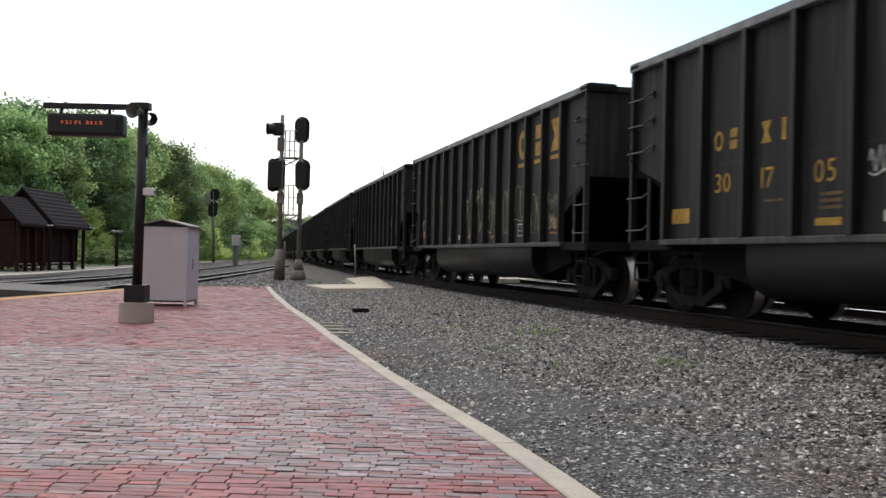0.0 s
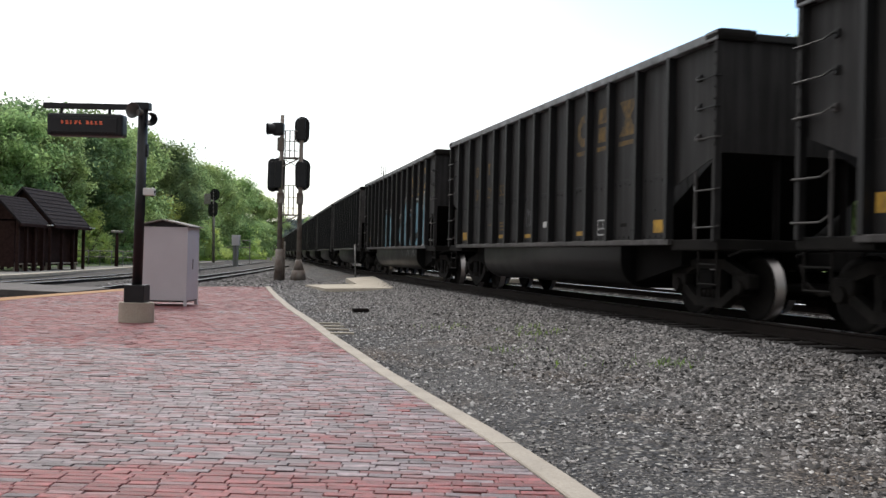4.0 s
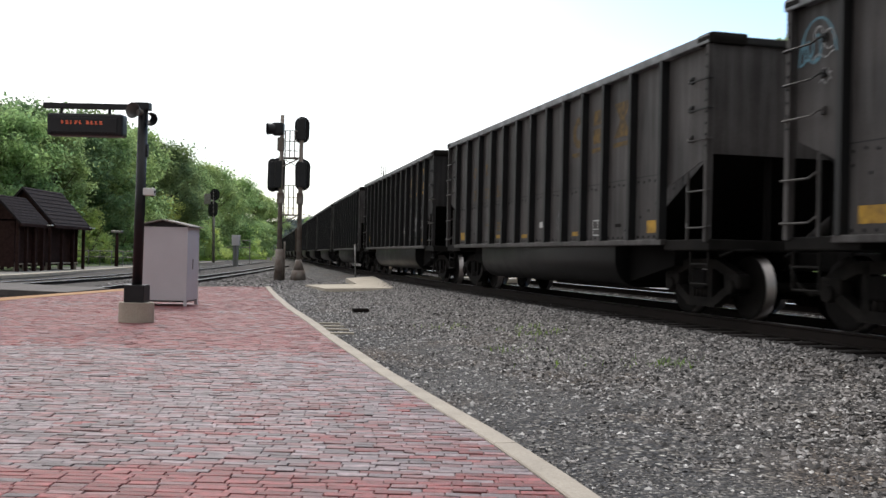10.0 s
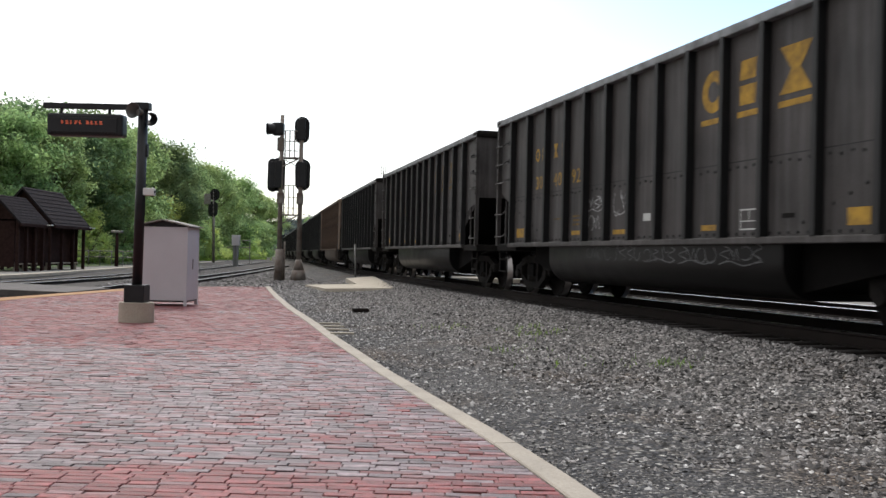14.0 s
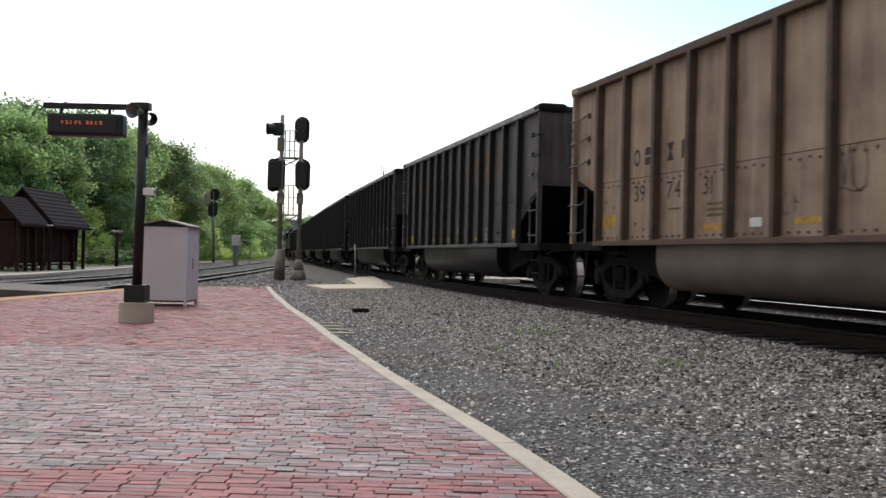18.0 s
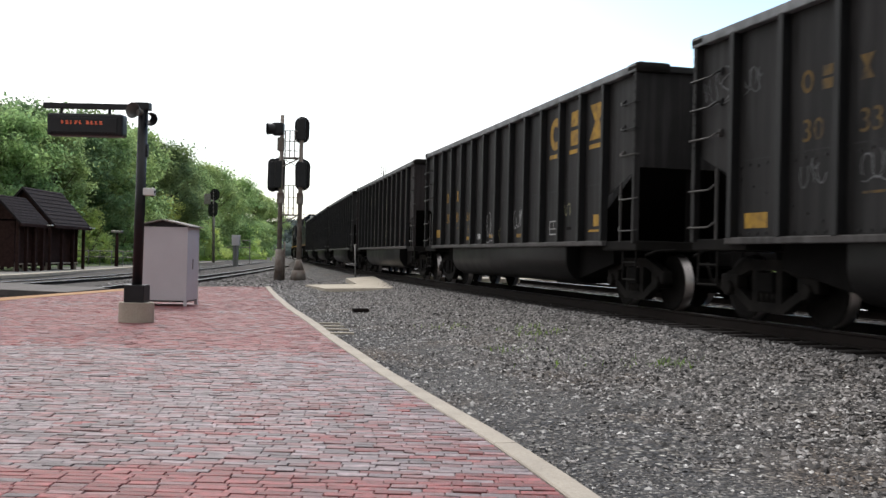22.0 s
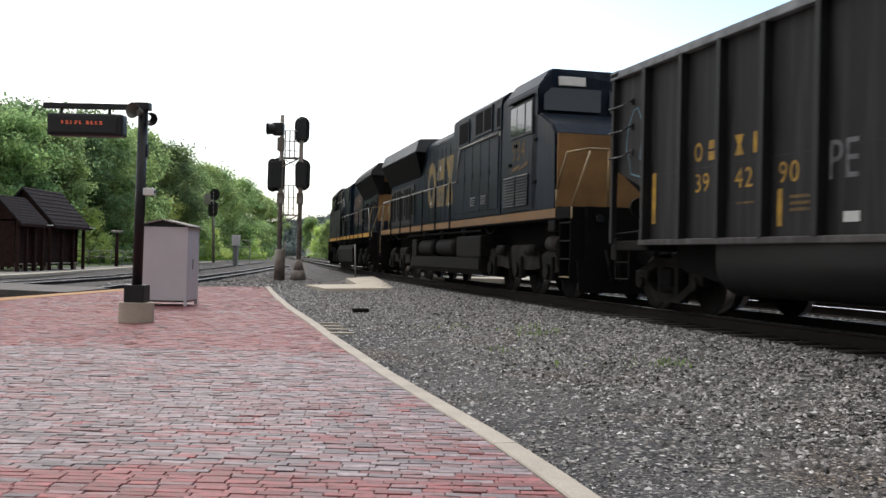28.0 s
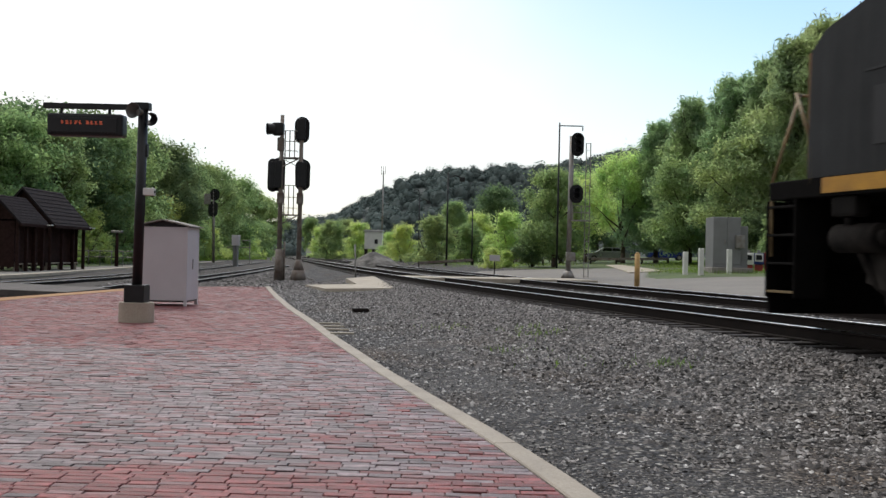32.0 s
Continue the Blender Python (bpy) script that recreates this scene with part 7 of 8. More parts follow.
WALK_PTS = ((-5.73, 40.24, 0.06), (-4.27, 35.03, 0.10), (-1.59, 32.92, 0.25), (-3.06, 43.02, 0.42), (-4.2, 41.81, 0.32), (-3.37, 38.04, 0.20))


def crossing():
    root = tagged(empty("track_crossing"), "pale concrete and timber walkway crossing the tracks", "crossing", kind="structure")
    bm = bmn()
    quad_slab(bm, [WALK_PTS[0], WALK_PTS[1], WALK_PTS[2], WALK_PTS[5]], 0.25)
    part("walk_slab", bm, M["concrete_lite"], root)
    bm = bmn()
    quad_slab(bm, [WALK_PTS[5], WALK_PTS[2], WALK_PTS[3], WALK_PTS[4]], 0.35)
    part("ramp_slab", bm, M["concrete_lite"], root)
    for o0, o1 in ((-0.66, 0.66), (-3.72, -0.86), (-5.26, -3.94), (-7.0, -5.46)):
        k = max(1, round((o1 - o0) / 0.66))
        for i in range(k):
            a0, a1 = o0 + (o1 - o0) * i / k + 0.01, o0 + (o1 - o0) * (i + 1) / k - 0.01
            c = [track(s, o) for s, o in ((23.0, a0), (23.0, a1), (26.2, a1), (26.2, a0))]
            bm = bmn()
            quad_slab(bm, [(float(x), float(y), RAIL_Z - 0.012) for x, y, t in c], 0.16)
            part("crossing_panel", bm, M["concrete_lite"], root)


crossing()


def plank_crossing():
    root = tagged(empty("plank_crossing"), "weathered grey timber planks laid across the left track", "crossing", kind="structure")
    for k in range(15):
        x = -12.1 - k * 0.36
        bm = bmn()
        rbox(bm, x - 0.17, x + 0.17, 30.6 + 0.12 * k, 34.6 + 0.2 * k, -0.26, -0.035, 0.012)
        part("plank", bm, M["plank"], root)


plank_crossing()

# thin marker post by the crossing, loose boards, dark lump on the gravel
root = tagged(empty("marker_post", pose(-4.16, 46.0, 0.0)), "thin leaning grey steel marker post in gravel", "post")
bm = bmn()
rod(bm, (0.02, 0, -0.1), (-0.05, 0, 1.85), 0.035, 8)
part("pole", bm, M["galv"], root)
for k in range(4):
    bm = bmn()
    rbox(bm, -0.20, 0.20, -0.05, 0.05, 0.0, 0.03, 0.006)
    ob = tagged(mesh_ob("board", bm, M["concrete_lite"]), "short pale timber board lying on gravel", "board", "loose boards")
    ob.matrix_basis = pose(-2.16 + 0.16 * k, 18.6 - 0.75 * k, 0.0, 0, 0, 8)
bm = bmn()
rbox(bm, -0.2, 0.2, -0.08, 0.08, 0.0, 0.10, 0.03)
lump = tagged(mesh_ob("rail_scrap", bm, M["rail"]), "dark rusty scrap of rail on gravel", "scrap")
lump.matrix_basis = pose(-1.95, 23.2, -0.03, 0, 0, 25)

# ------------------------------------------------------------------ far platform, shelter, railing
bm = bmn()
yy = [20, 45, 52, 75, 95, 120, 150]
slab(bm, [(float(along(EDGE2, y)), y) for y in yy] + [(float(along(EDGE2, y)) - 7.0, y) for y in yy[::-1]], "z", -0.6, -0.05)
far_platform = tagged(mesh_ob("far_platform", bm, M["asphalt"]), "grey concrete platform across the left tracks", "platform", kind="structure")
bm = bmn()
slab(bm, [(float(along(EDGE2, y)) + 0.02, y) for y in yy] + [(float(along(EDGE2, y)) - 0.6, y) for y in yy[::-1]], "z", -0.2, -0.04)
part("edge_coping", bm, M["concrete_lite"], far_platform, "pale platform coping")


def shelter(x, y0, y1, ridge, eave, half, label):
    root = tagged(empty("platform_shelter", pose(x, (y0 + y1) / 2, -0.05)), label, "shelter", "platform shelters")
    h = (y1 - y0) / 2
    k = half / 3.1
    for s in (1, -1):
        bm = bmn()
        slab(bm, ((0, ridge), (0, ridge - 0.18), (s * half, eave - 0.14), (s * half, eave)), "y", -h, h)
        rf = part("roof_slope", bm, M["roof_dark"], root, "dark shingled roof slope")
        for z in np.linspace(0.06, 0.94, 9):
            bm = bmn()
            cx, cz = s * half * z, ridge + (eave - ridge) * z
            rbox(bm, cx - 0.03, cx + 0.03, -h, h, cz + 0.004, cz + 0.012, 0.002)
            part("shingle_course", bm, M["roof_dark"], rf)
        bm = bmn()
        rbox(bm, s * half - 0.04, s * half + 0.04, -h - 0.02, h + 0.02, eave - 0.2, eave - 0.02, 0.01)
        part("fascia", bm, M["wood_brown"], root)
        bm = bmn()
        slab(bm, ((-2.6 * k, eave + 0.2), (2.6 * k, eave + 0.2), (0, ridge - 0.25)), "y", s * (h - 0.4) - 0.05, s * (h - 0.4) + 0.05)
        part("gable_wall", bm, M["wood_brown"], root)
        bm = bmn()
        rbox(bm, -2.3 * k, 2.0 * k, s * (h - 0.45) - 0.05, s * (h - 0.45) + 0.05, 0.25, eave + 0.1, 0.01)
        part("end_wall", bm, M["wood_brown"], root, "dark brown boarded wall")
        for q in range(4):
            bm = bmn()
            yy_ = -h + 0.3 + (2 * h - 0.6) * q / 3
            rbox(bm, s * 2.5 * k - 0.09, s * 2.5 * k + 0.09, yy_ - 0.09, yy_ + 0.09, 0.0, eave + 0.15, 0.015)
            part("post", bm, M["wood_brown"], root)
    for name, xw in (("back_wall", -1.85), ("front_wall", 1.25)):
        bm = bmn()
        rbox(bm, xw * k - 0.05, xw * k + 0.05, -h + 0.5, h - 0.5, 0.30, eave + 0.3, 0.01)
        part(name, bm, M["wood_brown"], root)
    bm = bmn()
    rbox(bm, half + 0.06, half + 0.34, h - 0.55, h - 0.2, eave - 0.06, eave + 0.0, 0.015)
    part("eave_lamp", bm, M["white_paint"], root, "small white lamp at the eave")
    bm = bmn()
    rbox(bm, 1.55 * k, 2.2 * k, -h + 0.6, h - 0.6, 0.40, 0.46, 0.01)
    for yq in (-h + 0.8, 0, h - 0.8):
        rbox(bm, 1.6 * k, 2.1 * k, yq - 0.04, yq + 0.04, 0.0, 0.40, 0.01)
    part("bench", bm, M["concrete_lite"], root, "pale bench below the eave")
    return root


shelter(-26.35, 60.0, 66.2, 5.2, 2.85, 2.1, "dark brown timber platform shelter with steep shingle roof")
shelter(-25.5, 54.6, 58.6, 4.4, 2.80, 1.5, "lower dark brown timber shelter with shingle roof")


def railing():
    root = tagged(empty("platform_railing"), "grey steel railing along the back of the platform", "railing")
    pts = [(-32.0 + 0.88 * k, 79.0 + 0.22 * k) for k in range(8)] + [(-26.4 - 0.40 * k, 84.0 + 3.2 * k) for k in range(7)]
    for x, y in pts:
        bm = bmn()
        rod(bm, (x, y, -0.05), (x, y, 1.22), 0.035, 8)
        part("post", bm, M["galv"], root)
    for (x0, y0), (x1, y1) in zip(pts[:-1], pts[1:]):
        for z in (1.2, 0.7):
            bm = bmn()
            rod(bm, (x0, y0, z), (x1, y1, z), 0.035, 8)
            part("rail_bar", bm, M["galv"], root)


railing()


def platform_lamp(x, y, z, h):
    root = tagged(empty("platform_lamp", pose(x, y, z)), "dark platform post with a pale flat lamp head", "lamp post")
    bm = bmn()
    rod(bm, (0, 0, 0), (0, 0, h - 0.1), 0.16, 10, 0.12)
    part("post", bm, M["wood_brown"], root)
    bm = bmn()
    rbox(bm, -0.45, 0.45, -0.2, 0.2, h - 0.2, h, 0.05)
    part("lamp_head", bm, M["galv"], root)


platform_lamp(-26.8, 79.0, -0.05, 2.95)


def far_signal():
    root = tagged(empty("signal_mast", pose(-28.6, 120.0, -0.05)), "slim grey distant railway signal with dark heads", "railway signal")
    bm = bmn()
    rod(bm, (0, 0, 0), (-0.2, 0, 9.0), 0.16, 10)
    part("mast", bm, M["galv"], root)
    oval_head(root, 0.0, 8.5, 1.2, 1.5, -1)
    oval_head(root, -0.2, 6.7, 1.2, 2.0, -1)
    bm = bmn()
    rbox(bm, -1.3, -0.5, -0.3, 0.3, 7.3, 8.6, 0.05)
    part("platform_cage", bm, M["galv"], root)
    root = tagged(empty("equipment_case", pose(-23.7, 110.0, -0.3)), "grey equipment case on legs beside the tracks", "equipment case")
    bm = bmn()
    rbox(bm, -0.42, 0.42, -0.4, 0.4, 2.4, 3.6, 0.05)
    part("case", bm, M["white_metal"], root)
    for x in (-0.15, 0.15):
        bm = bmn()
        rbox(bm, x - 0.12, x + 0.12, -0.3, 0.3, 0.0, 2.4, 0.02)
        part("leg", bm, M["elec_grey"], root)
    bm = bmn()
    pipe(bm, ((0.7, 0, 3.0), (1.6, 0, 3.0), (1.6, 0, 0.3)), 0.06, 6)
    pipe(bm, ((-1.0, 0, 2.2), (1.6, 0, 2.2)), 0.06, 6)
    part("guard_rail", bm, M["galv"], root)


far_signal()

# ------------------------------------------------------------------ the lot across the tracks


def gz(x, y):
    return float(ground_z(np.array([x]), np.array([y]))[0])


root = tagged(empty("bollard", pose(6.78, 33.5, gz(6.78, 33.5))), "weathered yellow steel bollard beside the track", "bollard")
bm = bmn()
rod(bm, (0, 0, -0.1), (0, 0, 1.28), 0.092, 16)
rod(bm, (0, 0, 1.28), (0, 0, 1.33), 0.092, 16, 0.04)
part("pipe", bm, M["yellow_post"], root)
for x, y, h in ((11.1, 44.0, 1.05), (11.55, 43.0, 1.2), (13.7, 46.0, 1.15)):
    bm = bmn()
    rbox(bm, -0.1, 0.1, -0.1, 0.1, -0.1, h, 0.02)
    ob = tagged(mesh_ob("guard_post", bm, M["white_paint"]), "white painted timber guard post on grass", "post", "white guard posts")
    ob.matrix_basis = pose(x, y, gz(x, y), 0, 0, 10)


def electrical_cabinet():
    z = gz(14.0, 47.5)
    root = tagged(empty("electrical_cabinet", pose(14.05, 47.5, z)), "large grey metal electrical cabinet on a concrete pad", "cabinet")
    bm = bmn()
    rbox(bm, -1.0, 1.0, -0.9, 1.1, -0.1, 0.25, 0.03)
    part("pad", bm, M["concrete"], root)
    bm = bmn()
    rbox(bm, -0.85, 0.5, -0.5, 0.9, 0.25, 2.72, 0.03)
    part("body", bm, M["elec_grey"], root)
    for x0, x1 in ((-0.82, -0.19), (-0.17, 0.47)):
        bm = bmn()
        rbox(bm, x0, x1, -0.525, -0.50, 0.42, 2.66, 0.008)
        d = part("door", bm, M["elec_grey"], root)
        bm = bmn()
        rbox(bm, x1 - 0.12, x1 - 0.07, -0.555, -0.52, 1.4, 1.6, 0.008)
        part("handle", bm, M["galv"], d)
    bm = bmn()
    rbox(bm, 0.5, 0.95, -0.2, 0.8, 0.24, 2.3, 0.03)
    part("side_unit", bm, M["elec_grey"], root)
    bm = bmn()
    rbox(bm, 0.2, 0.62, -0.75, -0.53, 1.2, 1.85, 0.03)
    part("meter_box", bm, M["galv"], root)


electrical_cabinet()


def news_box(x, y, m, label, face):
    root = tagged(empty("newspaper_box", pose(x, y, gz(x, y), 0, 0, -15)), label, "newspaper box", "newspaper boxes")
    bm = bmn()
    rbox(bm, -0.25, 0.25, -0.2, 0.2, 0.35, 0.95, 0.03)
    part("body", bm, m, root)
    bm = bmn()
    rbox(bm, -0.21, 0.21, -0.22, -0.20, 0.5, 0.92, 0.01)
    part("door", bm, face, root)
    bm = bmn()
    rbox(bm, -0.15, 0.15, -0.235, -0.22, 0.58, 0.84, 0.006)
    part("window", bm, M["glass"], root)
    bm = bmn()
    rbox(bm, -0.2, 0.2, -0.15, 0.15, 0.0, 0.35, 0.02)
    part("pedestal", bm, M["news_red"], root)
    bm = bmn()
    rbox(bm, -0.08, 0.08, -0.1, 0.1, 0.95, 1.1, 0.02)
    part("coin_unit", bm, M["galv"], root)


news_box(15.9, 50.0, M["white_paint"], "white newspaper box on a red pedestal", M["white_paint"])
news_box(16.5, 50.2, M["news_blue"], "dark blue newspaper box beside the lot", M["white_paint"])
news_box(17.05, 50.3, M["news_red"], "red newspaper box beside the lot", M["news_red"])


def parked_car(x, y, rz, m, label):
    root = tagged(empty("parked_car", pose(x, y, gz(x, y), 0, 0, rz)), label, "car", "parked cars")
    bm = bmn()
    slab(bm, ((-2.2, 0.3), (-2.25, 0.75), (-2.0, 0.92), (-1.0, 1.0), (1.2, 0.95), (2.1, 0.78), (2.2, 0.5), (2.15, 0.3)), "y", -0.85, 0.85)
    bmesh.ops.bevel(bm, geom=bm.edges[:], offset=0.06, segments=2, affect="EDGES")
    part("body", bm, m, root, smooth=False)
    bm = bmn()
    a = [bm.verts.new((u, s * 0.78, 0.95)) for s in (-1, 1) for u in (-1.7, 1.1)]
    b = [bm.verts.new((u, s * 0.6, 1.45)) for s in (-1, 1) for u in (-1.1, 0.35)]
    for q in ((a[0], a[1], b[1], b[0]), (a[3], a[2], b[2], b[3]), (a[1], a[3], b[3], b[1]), (a[2], a[0], b[0], b[2]), (b[0], b[1], b[3], b[2])):
        bm.faces.new(q)
    bmesh.ops.recalc_face_normals(bm, faces=bm.faces[:])
    bmesh.ops.bevel(bm, geom=bm.edges[:], offset=0.04, segments=2, affect="EDGES")
    part("roof", bm, m, root)
    for s in (-1, 1):
        for u0, u1 in ((-1.35, -0.45), (-0.38, 0.6)):
            bm = bmn()
            slab(bm, ((u0, 1.0), (u1, 1.0), (u1 - 0.25 if u1 > 0 else u1, 1.38), (u0 + 0.25 if u0 < -1 else u0, 1.38)), "y", -0.012, 0.012)
            o = part("side_window", bm, M["glass"], root)
            o.matrix_basis = pose(0, s * 0.725, 0)
        for u in (-1.35, 1.35):
            bm = bmn()
            rod(bm, (0, s * 0.70, 0), (0, s * 0.88, 0), 0.32, 18)
            w = part("wheel", bm, M["tyre"], root)
            w.matrix_basis = pose(u, 0, 0.32)
            bm = bmn()
            rod(bm, (0, s * 0.88, 0), (0, s * 0.895, 0), 0.20, 14)
            part("rim", bm, M["galv"], w)
    bm = bmn()
    box(bm, 2.12, 2.19, -0.7, -0.45, 0.62, 0.75)
    part("headlight", bm, M["lens"], root)
    bm = bmn()
    box(bm, 2.12, 2.19, 0.45, 0.7, 0.62, 0.75)
    part("headlight", bm, M["lens"], root)


parked_car(24.6, 106.0, 172, M["car_blue"], "dark blue parked car by the trees")
parked_car(16.2, 95.0, 178, M["car_silver"], "silver parked car behind the guardrail")


def guardrail(pts, label):
    root = tagged(empty("guardrail"), label, "guardrail", "low guardrails")
    for (x0, y0), (x1, y1) in zip(pts[:-1], pts[1:]):
        n = max(1, int(math.hypot(x1 - x0, y1 - y0) / 2))
        for i in range(n + 1):
            a = i / n
            x, y = x0 + (x1 - x0) * a, y0 + (y1 - y0) * a
            z = gz(x, y)
            bm = bmn()
            rbox(bm, x - 0.07, x + 0.07, y - 0.07, y + 0.07, z - 0.1, z + 0.52, 0.01)
            part("post", bm, M["tie"], root)
        bm = bmn()
        za, zb = gz(x0, y0), gz(x1, y1)
        for dz in (0.36, 0.47):
            rod(bm, (x0, y0 - 0.1, za + dz), (x1, y1 - 0.1, zb + dz), 0.06, 6)
        part("beam", bm, M["rust_galv"], root)


guardrail(((12.3, 80.0), (18.5, 79.0)), "grey steel guardrail beside the car park")
guardrail(((-2.0, 80.0), (2.5, 80.0)), "grey steel guardrail at the edge of the bushes")
guardrail(((4.4, 74.0), (7.6, 73.0)), "grey steel guardrail below the trees")


def pole(x, y, h, r, label, lamp=0.0, arm=0.0, antenna=False):
    root = tagged(empty("utility_pole", pose(x, y, gz(x, y))), label, "utility pole", "poles")
    bm = bmn()
    rod(bm, (0, 0, -0.2), (0, 0, h), r, 10, r * 0.7)
    part("shaft", bm, M["galv"] if antenna else M["dark_metal"], root)
    if lamp:
        bm = bmn()
        pipe(bm, ((0, 0, h - 0.5), (lamp * 0.5, 0, h - 0.25), (lamp, 0, h - 0.45)), 0.05, 6)
        part("lamp_arm", bm, M["dark_metal"], root)
        bm = bmn()
        rbox(bm, lamp - 0.2, lamp + 0.25, -0.15, 0.15, h - 0.75, h - 0.4, 0.05)
        part("lamp_head", bm, M["dark_metal"], root)
    if arm:
        bm = bmn()
        pipe(bm, ((0, 0, h - 0.2), (arm, 0, h - 0.2), (arm, 0, h - 0.5)), 0.04, 6)
        part("arm", bm, M["dark_metal"], root)
    if antenna:
        bm = bmn()
        for dx in (-0.35, 0.0, 0.35):
            rod(bm, (dx, 0, h - 0.6), (dx, 0, h + 0.8), 0.04, 5)
        rod(bm, (-0.35, 0, h - 0.5), (0.35, 0, h - 0.5), 0.04, 5)
        part("antenna", bm, M["galv"], root)


pole(0.3, 80.0, 7.8, 0.085, "dark slim light pole among the bushes", lamp=1.15)
pole(-2.8, 110.0, 7.4, 0.09, "dark slim light pole among the bushes", lamp=1.0)
pole(-10.2, 160.0, 14.6, 0.16, "tall pale pole with antennas on top", antenna=True)
pole(7.35, 62.0, 9.4, 0.07, "thin dark pole with a short arm", arm=1.5)
pole(2.4, 80.0, 4.6, 0.07, "short dark lamp pole among the bushes")


def stilt_house():
    root = tagged(empty("equipment_house", pose(-10.8, 150.0, gz(-10.8, 150.0))), "small white equipment house raised on dark legs", "equipment house")
    bm = bmn()
    rbox(bm, -1.35, 1.35, -1.5, 1.5, 1.6, 4.3, 0.05)
    part("body", bm, M["white_paint"], root)
    bm = bmn()
    rbox(bm, -1.5, 1.5, -1.65, 1.65, 4.3, 4.55, 0.04)
    part("roof", bm, M["white_metal"], root)
    for x in (-1.2, 0, 1.2):
        for y in (-1.3, 1.3):
            bm = bmn()
            rbox(bm, x - 0.15, x + 0.15, y - 0.15, y + 0.15, -0.1, 1.6, 0.02)
            part("leg", bm, M["tie"], root)
    bm = bmn()
    rbox(bm, 0.2, 0.7, -1.53, -1.5, 2.4, 3.1, 0.01)
    part("vent", bm, M["dark_metal"], root)


stilt_house()
bm = bmn()
bmesh.ops.create_icosphere(bm, subdivisions=4, radius=1.0)
for v in bm.verts:
    k = 1 + 0.10 * noise.noise(v.co * 2.3) + 0.04 * noise.noise(v.co * 9)
    rr = math.hypot(v.co.x, v.co.y)
    v.co = Vector((v.co.x * 2.5 * k, v.co.y * 2.1 * k, (max(0, 1 - rr ** 1.4) * 1.32 * k if v.co.z > 0 else -0.1)))
pile = tagged(mesh_ob("gravel_mound", bm, M["gravel_plain"]), "heap of grey gravel beside the track", "heap")
pile.matrix_basis = pose(-6.05, 85.0, gz(-6.05, 85.0))
root = tagged(empty("road_sign", pose(2.7, 50.0, gz(2.7, 50.0))), "small grey metal sign on a low post", "sign")
bm = bmn()
rbox(bm, -0.27, 0.27, -0.015, 0.015, 0.86, 1.18, 0.01)
part("sign_plate", bm, M["white_metal"], root)
bm = bmn()
rod(bm, (0, 0.03, -0.1), (0, 0.03, 1.15), 0.03, 8)
part("post", bm, M["tie"], root)
root = tagged(empty("signal_cabinet", pose(-31.3, 226.0, gz(-31.3, 226.0))), "distant white railway equipment cabinet near the tracks", "cabinet")
bm = bmn()
rbox(bm, -0.75, 0.75, -0.6, 0.6, 0.5, 2.25, 0.04)
part("body", bm, M["white_paint"], root)
bm = bmn()
rbox(bm, -0.85, 0.85, -0.7, 0.7, 2.25, 2.4, 0.04)
part("roof", bm, M["white_metal"], root)
bm = bmn()
rbox(bm, -0.6, 0.6, -0.5, 0.5, -0.1, 0.5, 0.03)
part("plinth", bm, M["tie"], root)
# footpath
bm = bmn()
pts = [(12.2, 72.0), (13.4, 72.0), (11.6, 50.0), (9.3, 48.0)]
quad_slab(bm, [(x, y, gz(x, y) + 0.05) for x, y in pts], 0.12)
tagged(mesh_ob("footpath", bm, M["concrete_lite"]), "pale concrete footpath through the lawn", "footpath", kind="structure")

# ------------------------------------------------------------------ trees and bushes


def leaf_cloud(centers, radii, n, size, seed, droop=0.0, jit=0.6, slim=0.6, soft=True, up=0.35):
    """Leaf quads on and inside lobes; returns verts and quads."""
    r = np.random.default_rng(seed)
    vol = np.prod(radii, 1) ** 0.7
    k = r.choice(len(centers), n, p=vol / vol.sum())
    d = r.normal(size=(n, 3))
    d /= np.linalg.norm(d, axis=1)[:, None]
    rad = np.linalg.norm(r.normal(0, 0.52, (n, 3)), axis=1) if soft else r.uniform(0.75, 1.0, n)
    p = centers[k] + d * radii[k] * rad[:, None]
    nrm = d * 0.8 + r.normal(0, jit, (n, 3)) + np.array((0, 0, up))
    nrm /= np.linalg.norm(nrm, axis=1)[:, None]
    t = np.cross(nrm, r.normal(size=(n, 3)))
    t /= np.linalg.norm(t, axis=1)[:, None]
    b = np.cross(nrm, t)
    s = size * r.uniform(0.55, 1.25, n)[:, None]
    w = s * r.uniform(0.7, 1.3, (n, 1)) * slim
    bend = nrm * s * 0.18
    v = np.stack([p - t * s + bend * -1, p - b * w, p + t * s - bend, p + b * w], 1)
    if droop:
        v[:, :, 2] -= droop * r.uniform(0, 1, (n, 1)) * np.abs(v[:, :, 0] - p[:, None, 0])
    f = np.arange(4 * n).reshape(n, 4)
    return v.reshape(-1, 3), f


